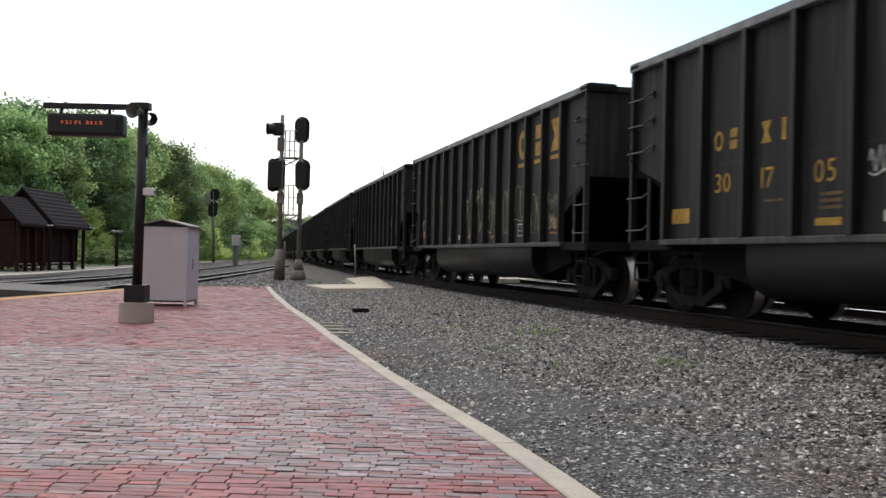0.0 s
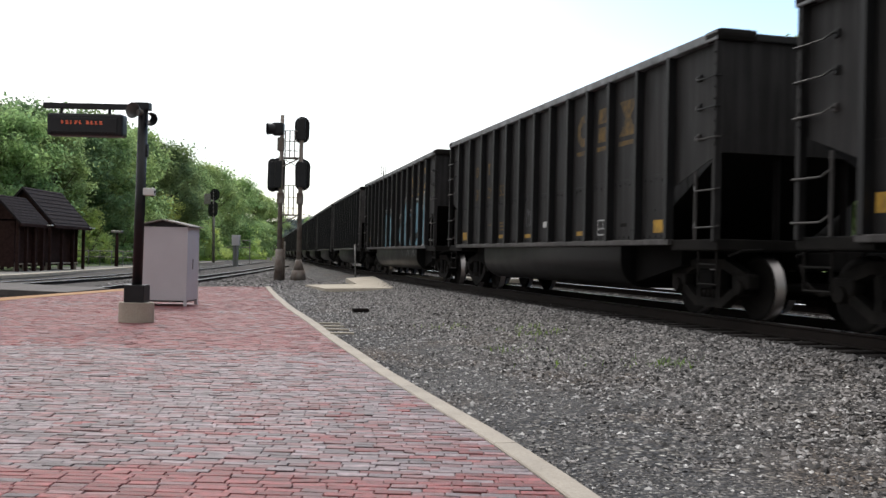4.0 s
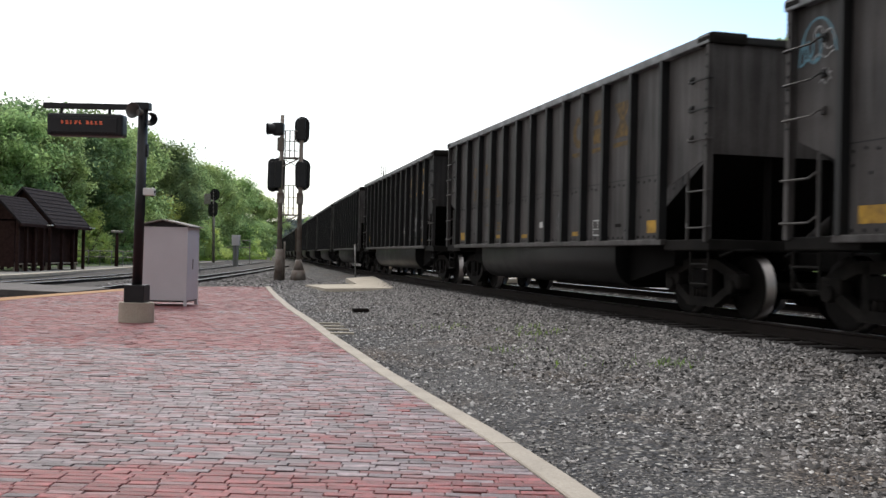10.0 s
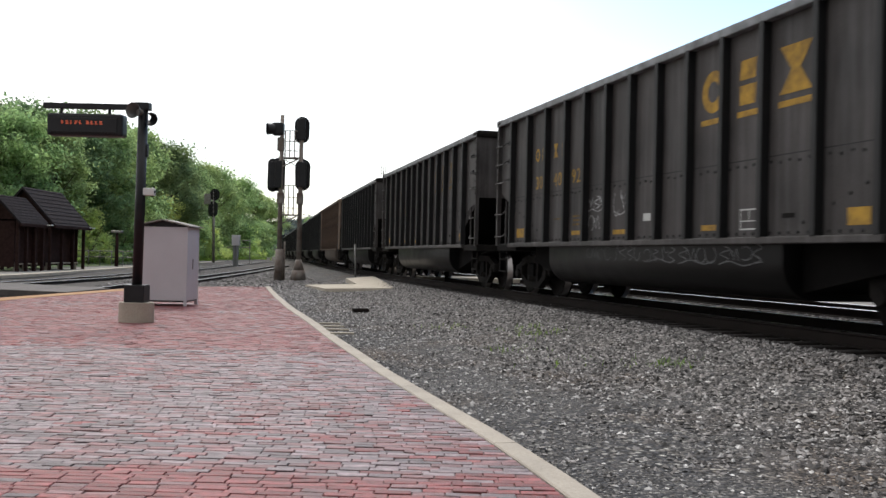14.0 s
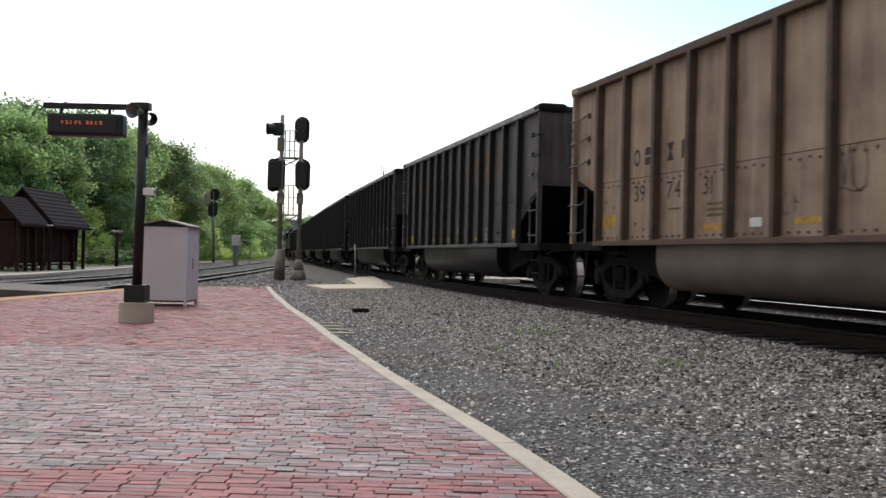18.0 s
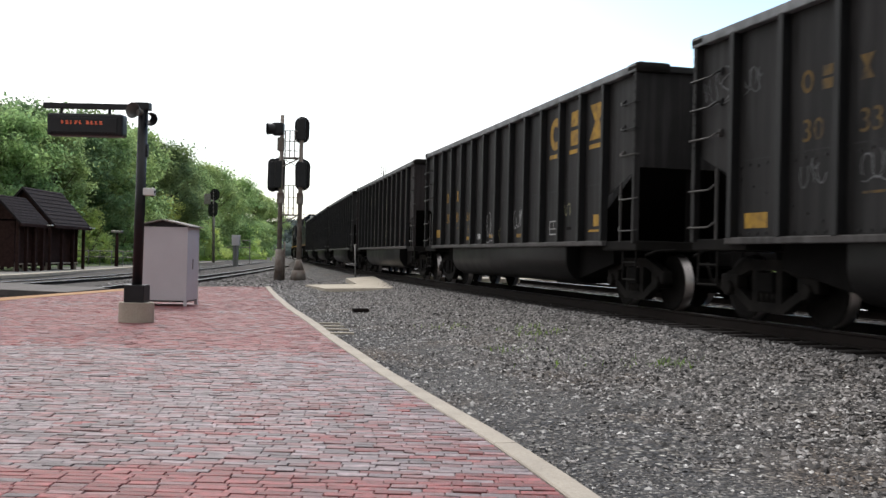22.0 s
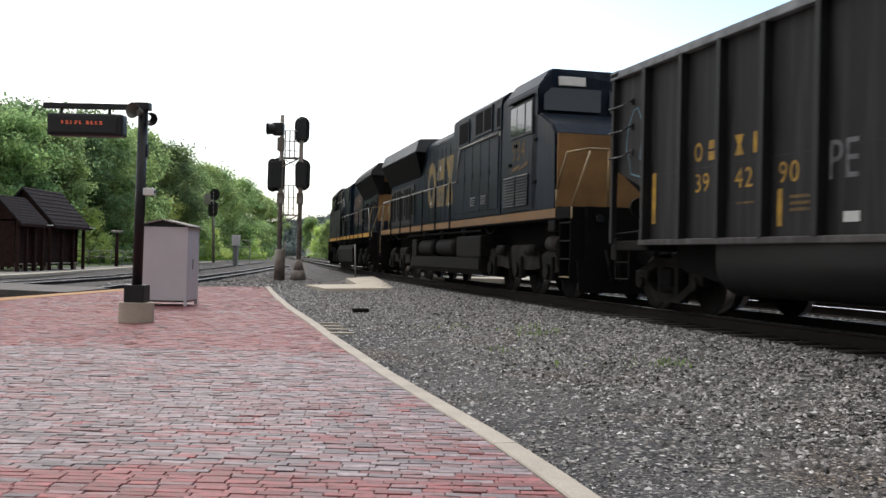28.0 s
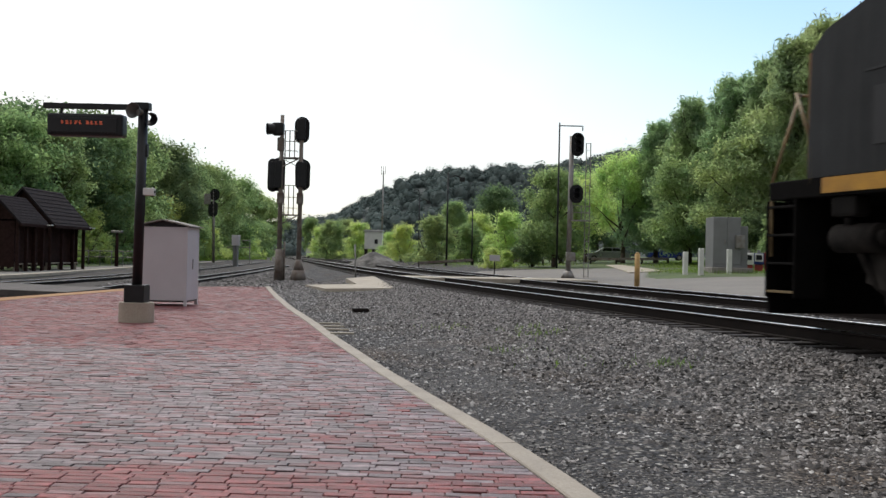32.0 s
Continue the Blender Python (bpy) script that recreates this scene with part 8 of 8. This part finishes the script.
def trunk_mesh(seed, h, r0, limbs, spread):
    rr = random.Random(seed)
    bm = bmn()
    pts = [Vector((0, 0, -0.3))]
    for k in range(1, 6):
        pts.append(Vector((rr.uniform(-0.2, 0.2) * k * 0.4, rr.uniform(-0.2, 0.2) * k * 0.4, h * 0.75 * k / 5)))
    for k, (a, b) in enumerate(zip(pts[:-1], pts[1:])):
        rod(bm, a, b, r0 * (1 - k / 6), 8, r0 * (1 - (k + 1) / 6))
    for k in range(limbs):
        base = pts[rr.choice((2, 3, 4))]
        an = rr.uniform(0, 6.28)
        mid = base + Vector((math.cos(an) * spread * 0.5, math.sin(an) * spread * 0.5, h * 0.12))
        end = mid + Vector((math.cos(an) * spread * 0.45, math.sin(an) * spread * 0.45, h * 0.14))
        rod(bm, base, mid, r0 * 0.38, 6, r0 * 0.25)
        rod(bm, mid, end, r0 * 0.25, 5, r0 * 0.08)
    return bm


def make_tree(name, seed, kind, leaf, n):
    """A tree 10 m high at the origin."""
    root = empty(name)
    r = np.random.default_rng(seed)
    if kind == "round":
        part("trunk", trunk_mesh(seed, 8.0, 0.22, 7, 2.4), M["bark"], root)
        m = 75
        an, rad, z = r.uniform(0, 6.28, m), 3.1 * r.uniform(0.05, 1, m) ** 0.6, r.uniform(1.9, 9.3, m)
        rad *= np.clip(1.25 - np.abs(z - 5.2) / 5.0, 0.3, 1)
        c = np.stack([np.cos(an) * rad, np.sin(an) * rad, z], 1)
        rd = np.stack([r.uniform(0.6, 1.25, m)] * 2 + [r.uniform(0.4, 0.9, m)], 1)
        v, f = leaf_cloud(c, rd, n, 0.118, seed + 50)
    elif kind == "tall":
        part("trunk", trunk_mesh(seed, 9.0, 0.2, 8, 1.7), M["bark"], root)
        m = 70
        an, rad, z = r.uniform(0, 6.28, m), 2.3 * r.uniform(0.05, 1, m) ** 0.6, r.uniform(1.5, 9.5, m)
        rad *= np.clip(1.3 - np.abs(z - 4.6) / 5.5, 0.25, 1)
        c = np.stack([np.cos(an) * rad, np.sin(an) * rad, z], 1)
        rd = np.stack([r.uniform(0.45, 0.95, m)] * 2 + [r.uniform(0.35, 0.8, m)], 1)
        v, f = leaf_cloud(c, rd, n, 0.112, seed + 50)
    elif kind == "pine":
        part("trunk", trunk_mesh(seed, 10.5, 0.2, 5, 1.2), M["bark"], root)
        cs, rs = [], []
        for k in range(105):
            z = 1.2 + 8.5 * (k / 105)
            L = (2.6 * (1 - (z - 1.2) / 9.4) ** 0.7 + 0.15) * r.uniform(0.7, 1.15)
            an = k * 2.4 + r.uniform(-0.4, 0.4)
            for q in (0.25, 0.42, 0.58, 0.72, 0.86, 1.0):
                cs.append((math.cos(an) * L * q, math.sin(an) * L * q, z + 0.42 * L * q * q - 0.1 * L + r.uniform(-0.15, 0.15)))
                rs.append((0.24 + 0.08 * L, 0.24 + 0.08 * L, 0.36))
        v, f = leaf_cloud(np.array(cs), np.array(rs), n, 0.17, seed + 50, slim=0.2, up=0.1)
    elif kind == "willow":
        part("trunk", trunk_mesh(seed, 7.0, 0.25, 8, 2.4), M["bark"], root)
        cs, rs = [], []
        for k in range(40):
            an, rd = r.uniform(0, 6.28), r.uniform(0.5, 3.6)
            z = 8.6 - 0.28 * rd * rd + r.uniform(-0.8, 0.6)
            cs.append((math.cos(an) * rd, math.sin(an) * rd, max(1.6, z)))
            rs.append((0.6, 0.6, 1.3))
        v, f = leaf_cloud(np.array(cs), np.array(rs), n, 0.15, seed + 50, slim=0.35)
    else:
        bm = bmn()
        rr = random.Random(seed)
        for k in range(7):
            an = rr.uniform(0, 6.28)
            rod(bm, (math.cos(an) * 0.3, math.sin(an) * 0.3, -0.2), (math.cos(an) * 2.6, math.sin(an) * 2.6, rr.uniform(4, 7)), 0.12, 5, 0.03)
        part("stem", bm, M["bark"], root)
        m = 70
        an, rad, z = r.uniform(0, 6.28, m), r.uniform(0.5, 5.0, m), r.uniform(0.8, 9.0, m)
        rad *= np.clip(1.15 - z / 11, 0.25, 1)
        c = np.stack([np.cos(an) * rad, np.sin(an) * rad, z], 1)
        rd = np.stack([r.uniform(0.6, 1.25, m)] * 2 + [r.uniform(0.5, 1.2, m)], 1)
        v, f = leaf_cloud(c, rd, n, 0.2, seed + 50)
    ob = new("crown", raw_mesh("crown", v, f, [M[leaf]]))
    ob.parent = root
    return root


# the _lit kinds and the willow have sunlight put into their leaf colour
KINDS = {
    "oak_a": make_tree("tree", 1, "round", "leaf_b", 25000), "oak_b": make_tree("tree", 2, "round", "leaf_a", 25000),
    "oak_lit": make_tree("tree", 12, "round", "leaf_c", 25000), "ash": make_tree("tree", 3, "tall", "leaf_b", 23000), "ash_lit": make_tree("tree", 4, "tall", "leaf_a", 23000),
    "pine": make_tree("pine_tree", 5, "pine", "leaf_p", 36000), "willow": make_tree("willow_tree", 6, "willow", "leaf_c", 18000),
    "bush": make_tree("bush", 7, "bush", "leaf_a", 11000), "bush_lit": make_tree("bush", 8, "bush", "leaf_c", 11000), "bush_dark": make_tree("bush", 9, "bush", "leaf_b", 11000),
}
LABEL = dict(oak_lit="sunlit fresh green broadleaf tree", oak_a="dark green broadleaf tree in full summer leaf", oak_b="mid green broadleaf tree in full summer leaf", ash="tall dark green broadleaf tree", ash_lit="tall fresh green broadleaf tree",
             pine="tall feathery green pine tree", willow="drooping sunlit green willow tree", bush="green leafy bush by the tracks", bush_lit="sunlit yellow-green leafy bush", bush_dark="dark green leafy bush below trees")
tree_rng = random.Random(21)
# copy_thing keeps the source's own scale, so plant the copies before the sources are scaled
PLANTS_LEFT = (
    ("oak_a", -39.0, 78.0, 13.1), ("oak_b", -39.5, 84.0, 12.8), ("oak_b", -34.4, 76.0, 11.4), ("oak_a", -38.5, 88.0, 13.8), ("ash_lit", -33.7, 82.0, 11.2), ("oak_a", -35.1, 92.0, 13.0),
    ("oak_b", -33.8, 96.0, 12.7), ("ash_lit", -34.8, 108.0, 13.9), ("oak_a", -35.7, 122.0, 14.2), ("oak_b", -40.4, 152.0, 13.2), ("oak_b", -41.7, 172.0, 16.0), ("oak_b", -44.3, 200.0, 15.8),
)
PLANTS_LEFT2 = (
    ("ash_lit", -48.2, 240.0, 16.2), ("oak_b", -55.4, 300.0, 17.6), ("ash", -47.1, 110.0, 14.8), ("oak_a", -44.4, 120.0, 17.3), ("ash", -45.2, 135.0, 17.8), ("oak_a", -43.0, 150.0, 15.8),
    ("bush", -32.4, 76.0, 3.5), ("bush_lit", -32.2, 80.0, 3.9), ("bush_lit", -32.9, 88.0, 5.0), ("bush", -32.7, 95.0, 5.1), ("bush_dark", -33.4, 106.0, 5.9), ("bush_lit", -34.4, 118.0, 7.8),
    ("bush", -37.5, 140.0, 7.5), ("bush_lit", -37.0, 150.0, 6.2), ("bush", -41.9, 185.0, 8.0), ("bush_lit", -43.6, 215.0, 7.3), ("bush", -50.8, 270.0, 9.7), ("bush_dark", -33.3, 72.0, 4.3),
)
PLANTS_RIGHT = (
    ("pine", 22.9, 62.0, 15.0), ("pine", 25.0, 63.0, 16.4), ("pine", 23.0, 68.0, 15.0), ("pine", 21.6, 72.0, 14.4), ("pine", 20.0, 78.0, 13.7), ("pine", 18.6, 84.0, 12.7), ("pine", 22.0, 82.0, 13.6),
    ("willow", 15.9, 85.0, 10.4), ("willow", 13.6, 92.0, 8.8), ("oak_b", 19.8, 64.0, 9.3), ("oak_b", 18.2, 72.0, 8.6), ("oak_a", 29.5, 62.0, 17.2), ("pine", 26.5, 68.0, 17.0), ("oak_a", 24.5, 80.0, 11.5),
    ("bush", 13.6, 100.0, 5.2), ("oak_a", 19.0, 118.0, 9.0), ("bush_dark", 24.5, 76.0, 5.9), ("bush", 23.6, 72.0, 4.8), ("bush_dark", 19.1, 60.0, 4.4), ("bush", 19.9, 56.0, 4.6), ("bush_dark", 22.6, 58.0, 5.1),
)
PLANTS_MID = (
    ("bush_lit", -23.4, 190.0, 6.7), ("bush", -19.5, 170.0, 7.0), ("bush_lit", -14.1, 160.0, 6.6), ("bush_lit", -4.6, 112.0, 4.9), ("bush_lit", -6.2, 118.0, 4.2), ("bush", -0.9, 92.0, 5.1),
    ("ash_lit", 1.1, 100.0, 6.7), ("bush_lit", 4.0, 105.0, 6.1), ("bush", 2.6, 96.0, 4.6), ("bush_lit", 6.5, 92.0, 5.7), ("oak_b", 7.6, 66.0, 7.1), ("bush_dark", 6.3, 68.0, 3.6), ("oak_lit", 10.8, 88.0, 8.0),
    ("ash_lit", -42.7, 310.0, 12.2), ("oak_b", -26.8, 260.0, 10.3), ("oak_a", 12.7, 230.0, 17.5), ("bush_lit", 3.3, 66.0, 2.0), ("bush_lit", 4.6, 68.0, 1.9), ("willow", 16.4, 112.0, 11.0), ("bush_dark", 10.2, 84.0, 4.6),
)
ALL_PLANTS = PLANTS_LEFT + PLANTS_LEFT2 + PLANTS_RIGHT + PLANTS_MID
last_of = {}
for i, row in enumerate(ALL_PLANTS):
    last_of[row[0]] = i
for i, (kind, x, y, top) in enumerate(ALL_PLANTS):
    wide = 1.15 if "bush" in kind else (1.0 if kind in ("willow", "pine") else 1.12)
    z = gz(x, y) - 0.1
    h = (top - z) / 9.3
    m = pose(x, y, z, 0, 0, tree_rng.uniform(0, 360)) @ Matrix.Diagonal((h * wide, h * wide, h, 1))
    if i == last_of[kind]:
        t = KINDS[kind]
        t.matrix_basis = m
    else:
        t = copy_thing(KINDS[kind], m)
    cat = "bush" if "bush" in kind else "tree"
    tagged(t, LABEL[kind], cat, "bushes" if cat == "bush" else "trees")

# ------------------------------------------------------------------ wooded hill beyond the river
RIDGE = ((-260, 2.0), (-120, 5.0), (-70, 13.0), (-52, 15.5), (-36, 24.0), (-23, 31.5), (-7, 36.5), (17, 40.0), (43, 40.5), (72, 46.0), (122, 58.0), (188, 64.0), (420, 70.0))


def hill_z(x, y):
    k = np.clip((y - 330) / 120.0, 0, 1)
    k = k * k * (3 - 2 * k)
    xs = x * 450.0 / np.maximum(y, 300)
    return np.interp(xs, [a for a, b in RIDGE], [b for a, b in RIDGE]) * k


hx, hy = np.meshgrid(np.arange(-300, 460, 12.0), np.arange(325, 640, 12.0))
hv = np.stack([hx.ravel(), hy.ravel(), hill_z(hx.ravel(), hy.ravel()) - 0.5], 1)
hn, hm = hx.shape[1], hx.shape[0]
ii, jj = np.meshgrid(np.arange(hn - 1), np.arange(hm - 1))
a0 = (jj * hn + ii).ravel()
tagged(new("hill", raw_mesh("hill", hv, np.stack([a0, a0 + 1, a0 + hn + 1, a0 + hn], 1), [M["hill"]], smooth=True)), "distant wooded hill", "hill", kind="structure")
hr = np.random.default_rng(77)
nc = 1700
cx_, cy_ = hr.uniform(-115, 200, nc), 335 + 135 * hr.uniform(0, 1, nc) ** 0.75
rad_ = hr.uniform(1.8, 4.4, nc)
cz_ = hill_z(cx_, cy_) + hr.uniform(-1.0, 1.4, nc)
tall_ = hr.uniform(0.8, 1.5, nc)
bm = bmn()
bmesh.ops.create_icosphere(bm, subdivisions=2, radius=1.0)
unit = np.array([v.co[:] for v in bm.verts])
tri = np.array([[v.index for v in f.verts] for f in bm.faces])
bm.free()
# every crown is a lumpy shell of its own
lump = 1 + 0.16 * np.sin(unit[None] @ hr.normal(0, 3.2, (nc, 3, 1)) + hr.uniform(0, 6, (nc, 1, 1)))[..., 0] + 0.10 * np.sin(unit[None] @ hr.normal(0, 7, (nc, 3, 1)))[..., 0] + hr.normal(0, 0.05, (nc, len(unit)))
shell = unit[None] * lump[..., None] * np.stack([rad_, rad_, rad_ * tall_], 1)[:, None, :] * 0.74 + np.stack([cx_, cy_, cz_], 1)[:, None, :]
tris = (tri[None] + (np.arange(nc) * len(unit))[:, None, None]).reshape(-1, 3)
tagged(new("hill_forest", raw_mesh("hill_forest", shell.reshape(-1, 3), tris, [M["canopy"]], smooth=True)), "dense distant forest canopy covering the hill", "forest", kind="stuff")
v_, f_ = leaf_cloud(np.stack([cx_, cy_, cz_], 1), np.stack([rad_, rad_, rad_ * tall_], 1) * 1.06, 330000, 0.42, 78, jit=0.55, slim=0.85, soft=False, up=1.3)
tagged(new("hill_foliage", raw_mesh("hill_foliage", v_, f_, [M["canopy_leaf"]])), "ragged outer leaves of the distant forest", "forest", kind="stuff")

# weeds in the gravel and grass along the far side
def tufts(name, spots, per, size, seed, label):
    r = np.random.default_rng(seed)
    vs, fs = [], []
    for x, y, rad, n in spots:
        px, py = x + r.normal(0, rad, n), y + r.normal(0, rad, n)
        pz = ground_z(px, py)
        an = r.uniform(0, 6.28, n)
        h = size * r.uniform(0.5, 1.3, n)
        lean = r.normal(0, 0.35, (n, 2)) * h[:, None]
        w = 0.10 * h
        dx, dy = np.cos(an) * w, np.sin(an) * w
        a = np.stack([px - dx, py - dy, pz - 0.01], 1)
        b = np.stack([px + dx, py + dy, pz - 0.01], 1)
        c = np.stack([px + lean[:, 0] + dx * 0.3, py + lean[:, 1] + dy * 0.3, pz + h], 1)
        d = np.stack([px + lean[:, 0] - dx * 0.3, py + lean[:, 1] - dy * 0.3, pz + h], 1)
        k = sum(len(q) for q in vs)
        vs.append(np.stack([a, b, c, d], 1).reshape(-1, 3))
        fs.append(np.arange(4 * n).reshape(n, 4) + k)
    tagged(new(name, raw_mesh(name, np.concatenate(vs), np.concatenate(fs), [M["weed"]])), label, "weeds", kind="stuff")


tufts("gravel_weeds", ((1.75, 16.2, 0.28, 90), (1.5, 17.2, 0.2, 40), (0.1, 18.4, 0.25, 40), (2.8, 11.8, 0.16, 60), (1.0, 14.3, 0.3, 40), (2.0, 12.5, 0.5, 30)), 0, 0.07, 31, "sparse small green weeds in the gravel")
gr = np.random.default_rng(5)
tufts("lawn_grass", [(0.21 * yq + 1.2 + gr.uniform(0, 1) * 8, yq, 0.9, 160) for yq in np.linspace(44, 96, 60)] + [(gr.uniform(1, 9), gr.uniform(70, 95), 1.2, 60) for _ in range(30)], 0, 0.13, 32, "rough green grass beside the lot")
tufts("trackside_grass", [(-28 - 0.06 * yq + gr.uniform(-3, 0), yq, 1.3, 110) for yq in np.linspace(66, 210, 55)], 0, 0.6, 33, "tall grass and weeds behind the far platform")


# ------------------------------------------------------------------ what moves
TRAIN_S0, TRAIN_V, TRAIN_A = 1.2985, 13.6542, -0.0095


def train_pose(at_, t, turned):
    s = TRAIN_S0 + at_ - TRAIN_V * t - TRAIN_A * t * t / 2
    xa, ya, ta = track(s + 5.95)
    xb, yb, tb = track(s - 5.95)
    rz = math.degrees(math.atan2(ya - yb, xa - xb)) + (180 if turned else 0)
    return pose((xa + xb) / 2, (ya + yb) / 2, RAIL_Z, 0, 0, rz)


def roll_wheels(thing, at_, turned):
    """Wheels turn while their car runs past; before and after they rest far out of view."""
    sets = [o for o in thing.children_recursive if o.name.split(".")[0] == "wheelset"]
    t0 = max(0.0, (TRAIN_S0 + at_ - 55.0) / TRAIN_V)
    t1 = min(32.0, (TRAIN_S0 + at_ + 22.0) / TRAIN_V)
    if t1 <= t0 or t0 >= 32.0:
        return
    a, b = math.ceil(t0 * FPS), math.floor(t1 * FPS)
    for w in sets:
        x, r = w.location.x, w.location.z
        rows = [(0.0, pose(x, 0, r))] if a > 0 else []
        ang = 0.0
        for k in range(a, b + 1):
            t = k / FPS
            s = TRAIN_V * (t - a / FPS) + TRAIN_A * (t * t - (a / FPS) ** 2) / 2
            ang = math.degrees(s / r) * (1 if turned else -1)
            rows.append((t, pose(x, 0, r, 0, ang, 0)))
        if b < 32 * FPS:
            rows.append((32.0, pose(x, 0, r, 0, ang, 0)))
        walk(w, rows)


def motions():
    for thing, at_, turned in TRAIN:
        roll_wheels(thing, at_, turned)
    for thing, at_, turned in TRAIN:
        walk(thing, [(k * 0.5, train_pose(at_, k * 0.5, turned)) for k in range(65)])


# ------------------------------------------------------------------ bricks of the platform
def lay_bricks():
    r = np.random.default_rng(11)
    L, W_ = 0.203, 0.0835
    near = {"brick_red": [], "brick_grey": [], "brick_pink": []}
    rest = []
    count = 0
    for k in range(int((38.2 + 5.8) / W_)):
        y = -5.8 + k * W_
        xr, xl = float(along(KERB, y)) - 0.215, float(along(PLAT_L, y)) + 0.02
        if 18 < y < 34.5:
            xl = max(xl, float(along(PLAT_L, y)) + 0.63)
        x = xr - L * (0.5 if k % 2 else 1.0) - r.uniform(0, 0.07)
        first = xr - x
        cells = [(x + first / 2, first)]
        while x > xl:
            ln = L * r.choice((1.0, 1.0, 1.0, 0.94, 1.06, 0.86))
            cells.append((x - ln / 2, ln))
            x -= ln
        for cx, ln in cells:
            if ln < 0.05:
                continue
            nz = noise.noise(Vector((cx * 0.5, y * 1.2, 3.0))) * 0.35
            u = r.uniform() + nz
            if 4.3 < y < 5.95 + 0.1 * math.sin(cx * 3):
                kind = 0 if u < 0.88 else (2 if u < 0.97 else 1)
            elif y < 13.2:
                kind = 1 if u < 0.60 else (2 if u < 0.93 else 0)
            elif y < 16:
                kind = 0 if u < 0.78 else (2 if u < 0.95 else 1)
            else:
                kind = 0 if u < 0.80 else (2 if u < 0.95 else 1)
            cell = (cx, y + W_ / 2 + 0.012 * math.sin(cx * 1.7 + y * 0.8) + r.normal(0, 0.0015), ln, kind, r.normal(0, 0.0026), r.uniform(-1.5, 1.5), r.normal(0, 0.008), r.normal(0, 0.018))
            if y < 7.1 and abs(ln - L) < 0.001 and cx > -0.47 * y - 0.1 and count < 300 and y > 5.25:
                near[("brick_red", "brick_grey", "brick_pink")[kind]].append(cell)
                count += 1
            else:
                rest.append(cell)

    def shape(ln):
        hx, hy = ln / 2 - 0.0036, W_ / 2 - 0.0034
        vs = []
        for z, ins in ((-0.06, 0), (-0.003, 0), (0.0, 0.0035)):
            vs += [(sx * (hx - ins), sy * (hy - ins), z) for sx, sy in ((-1, -1), (1, -1), (1, 1), (-1, 1))]
        fs = [(8, 9, 10, 11)]
        for a in (0, 4):
            fs += [(a + i, a + (i + 1) % 4, a + 4 + (i + 1) % 4, a + 4 + i) for i in range(4)]
        return np.array(vs, float), np.array(fs)

    sv, sf = shape(L)
    for kname, cells in near.items():
        me = raw_mesh("brick", sv, sf, [M[kname + "_one"]])
        for cx, y, ln, kind, dz, tl, rot, ty in cells:
            o = new("brick", me)
            o.parent = platform
            o.matrix_basis = pose(cx, y, dz, tl * 0.8, ty * 40, math.degrees(rot))
    vs, fs, mi = [], [], []
    for cx, y, ln, kind, dz, tl, rot, ty in rest:
        v, f = shape(ln)
        v = v + np.array((cx, y, dz))
        v[:, 2] += (v[:, 0] - cx) * ty * 0.7 + (v[:, 1] - y) * tl * 0.014
        fs.append(f + 12 * len(vs))
        vs.append(v)
        mi += [kind] * len(f)
    me = raw_mesh("paving_bricks", np.concatenate(vs), np.concatenate(fs), [M["brick_red"], M["brick_grey"], M["brick_pink"]], mi)
    o = new("paving_bricks", me)
    o.parent = platform
    tagged(o, kind="stuff")


lay_bricks()
motions()
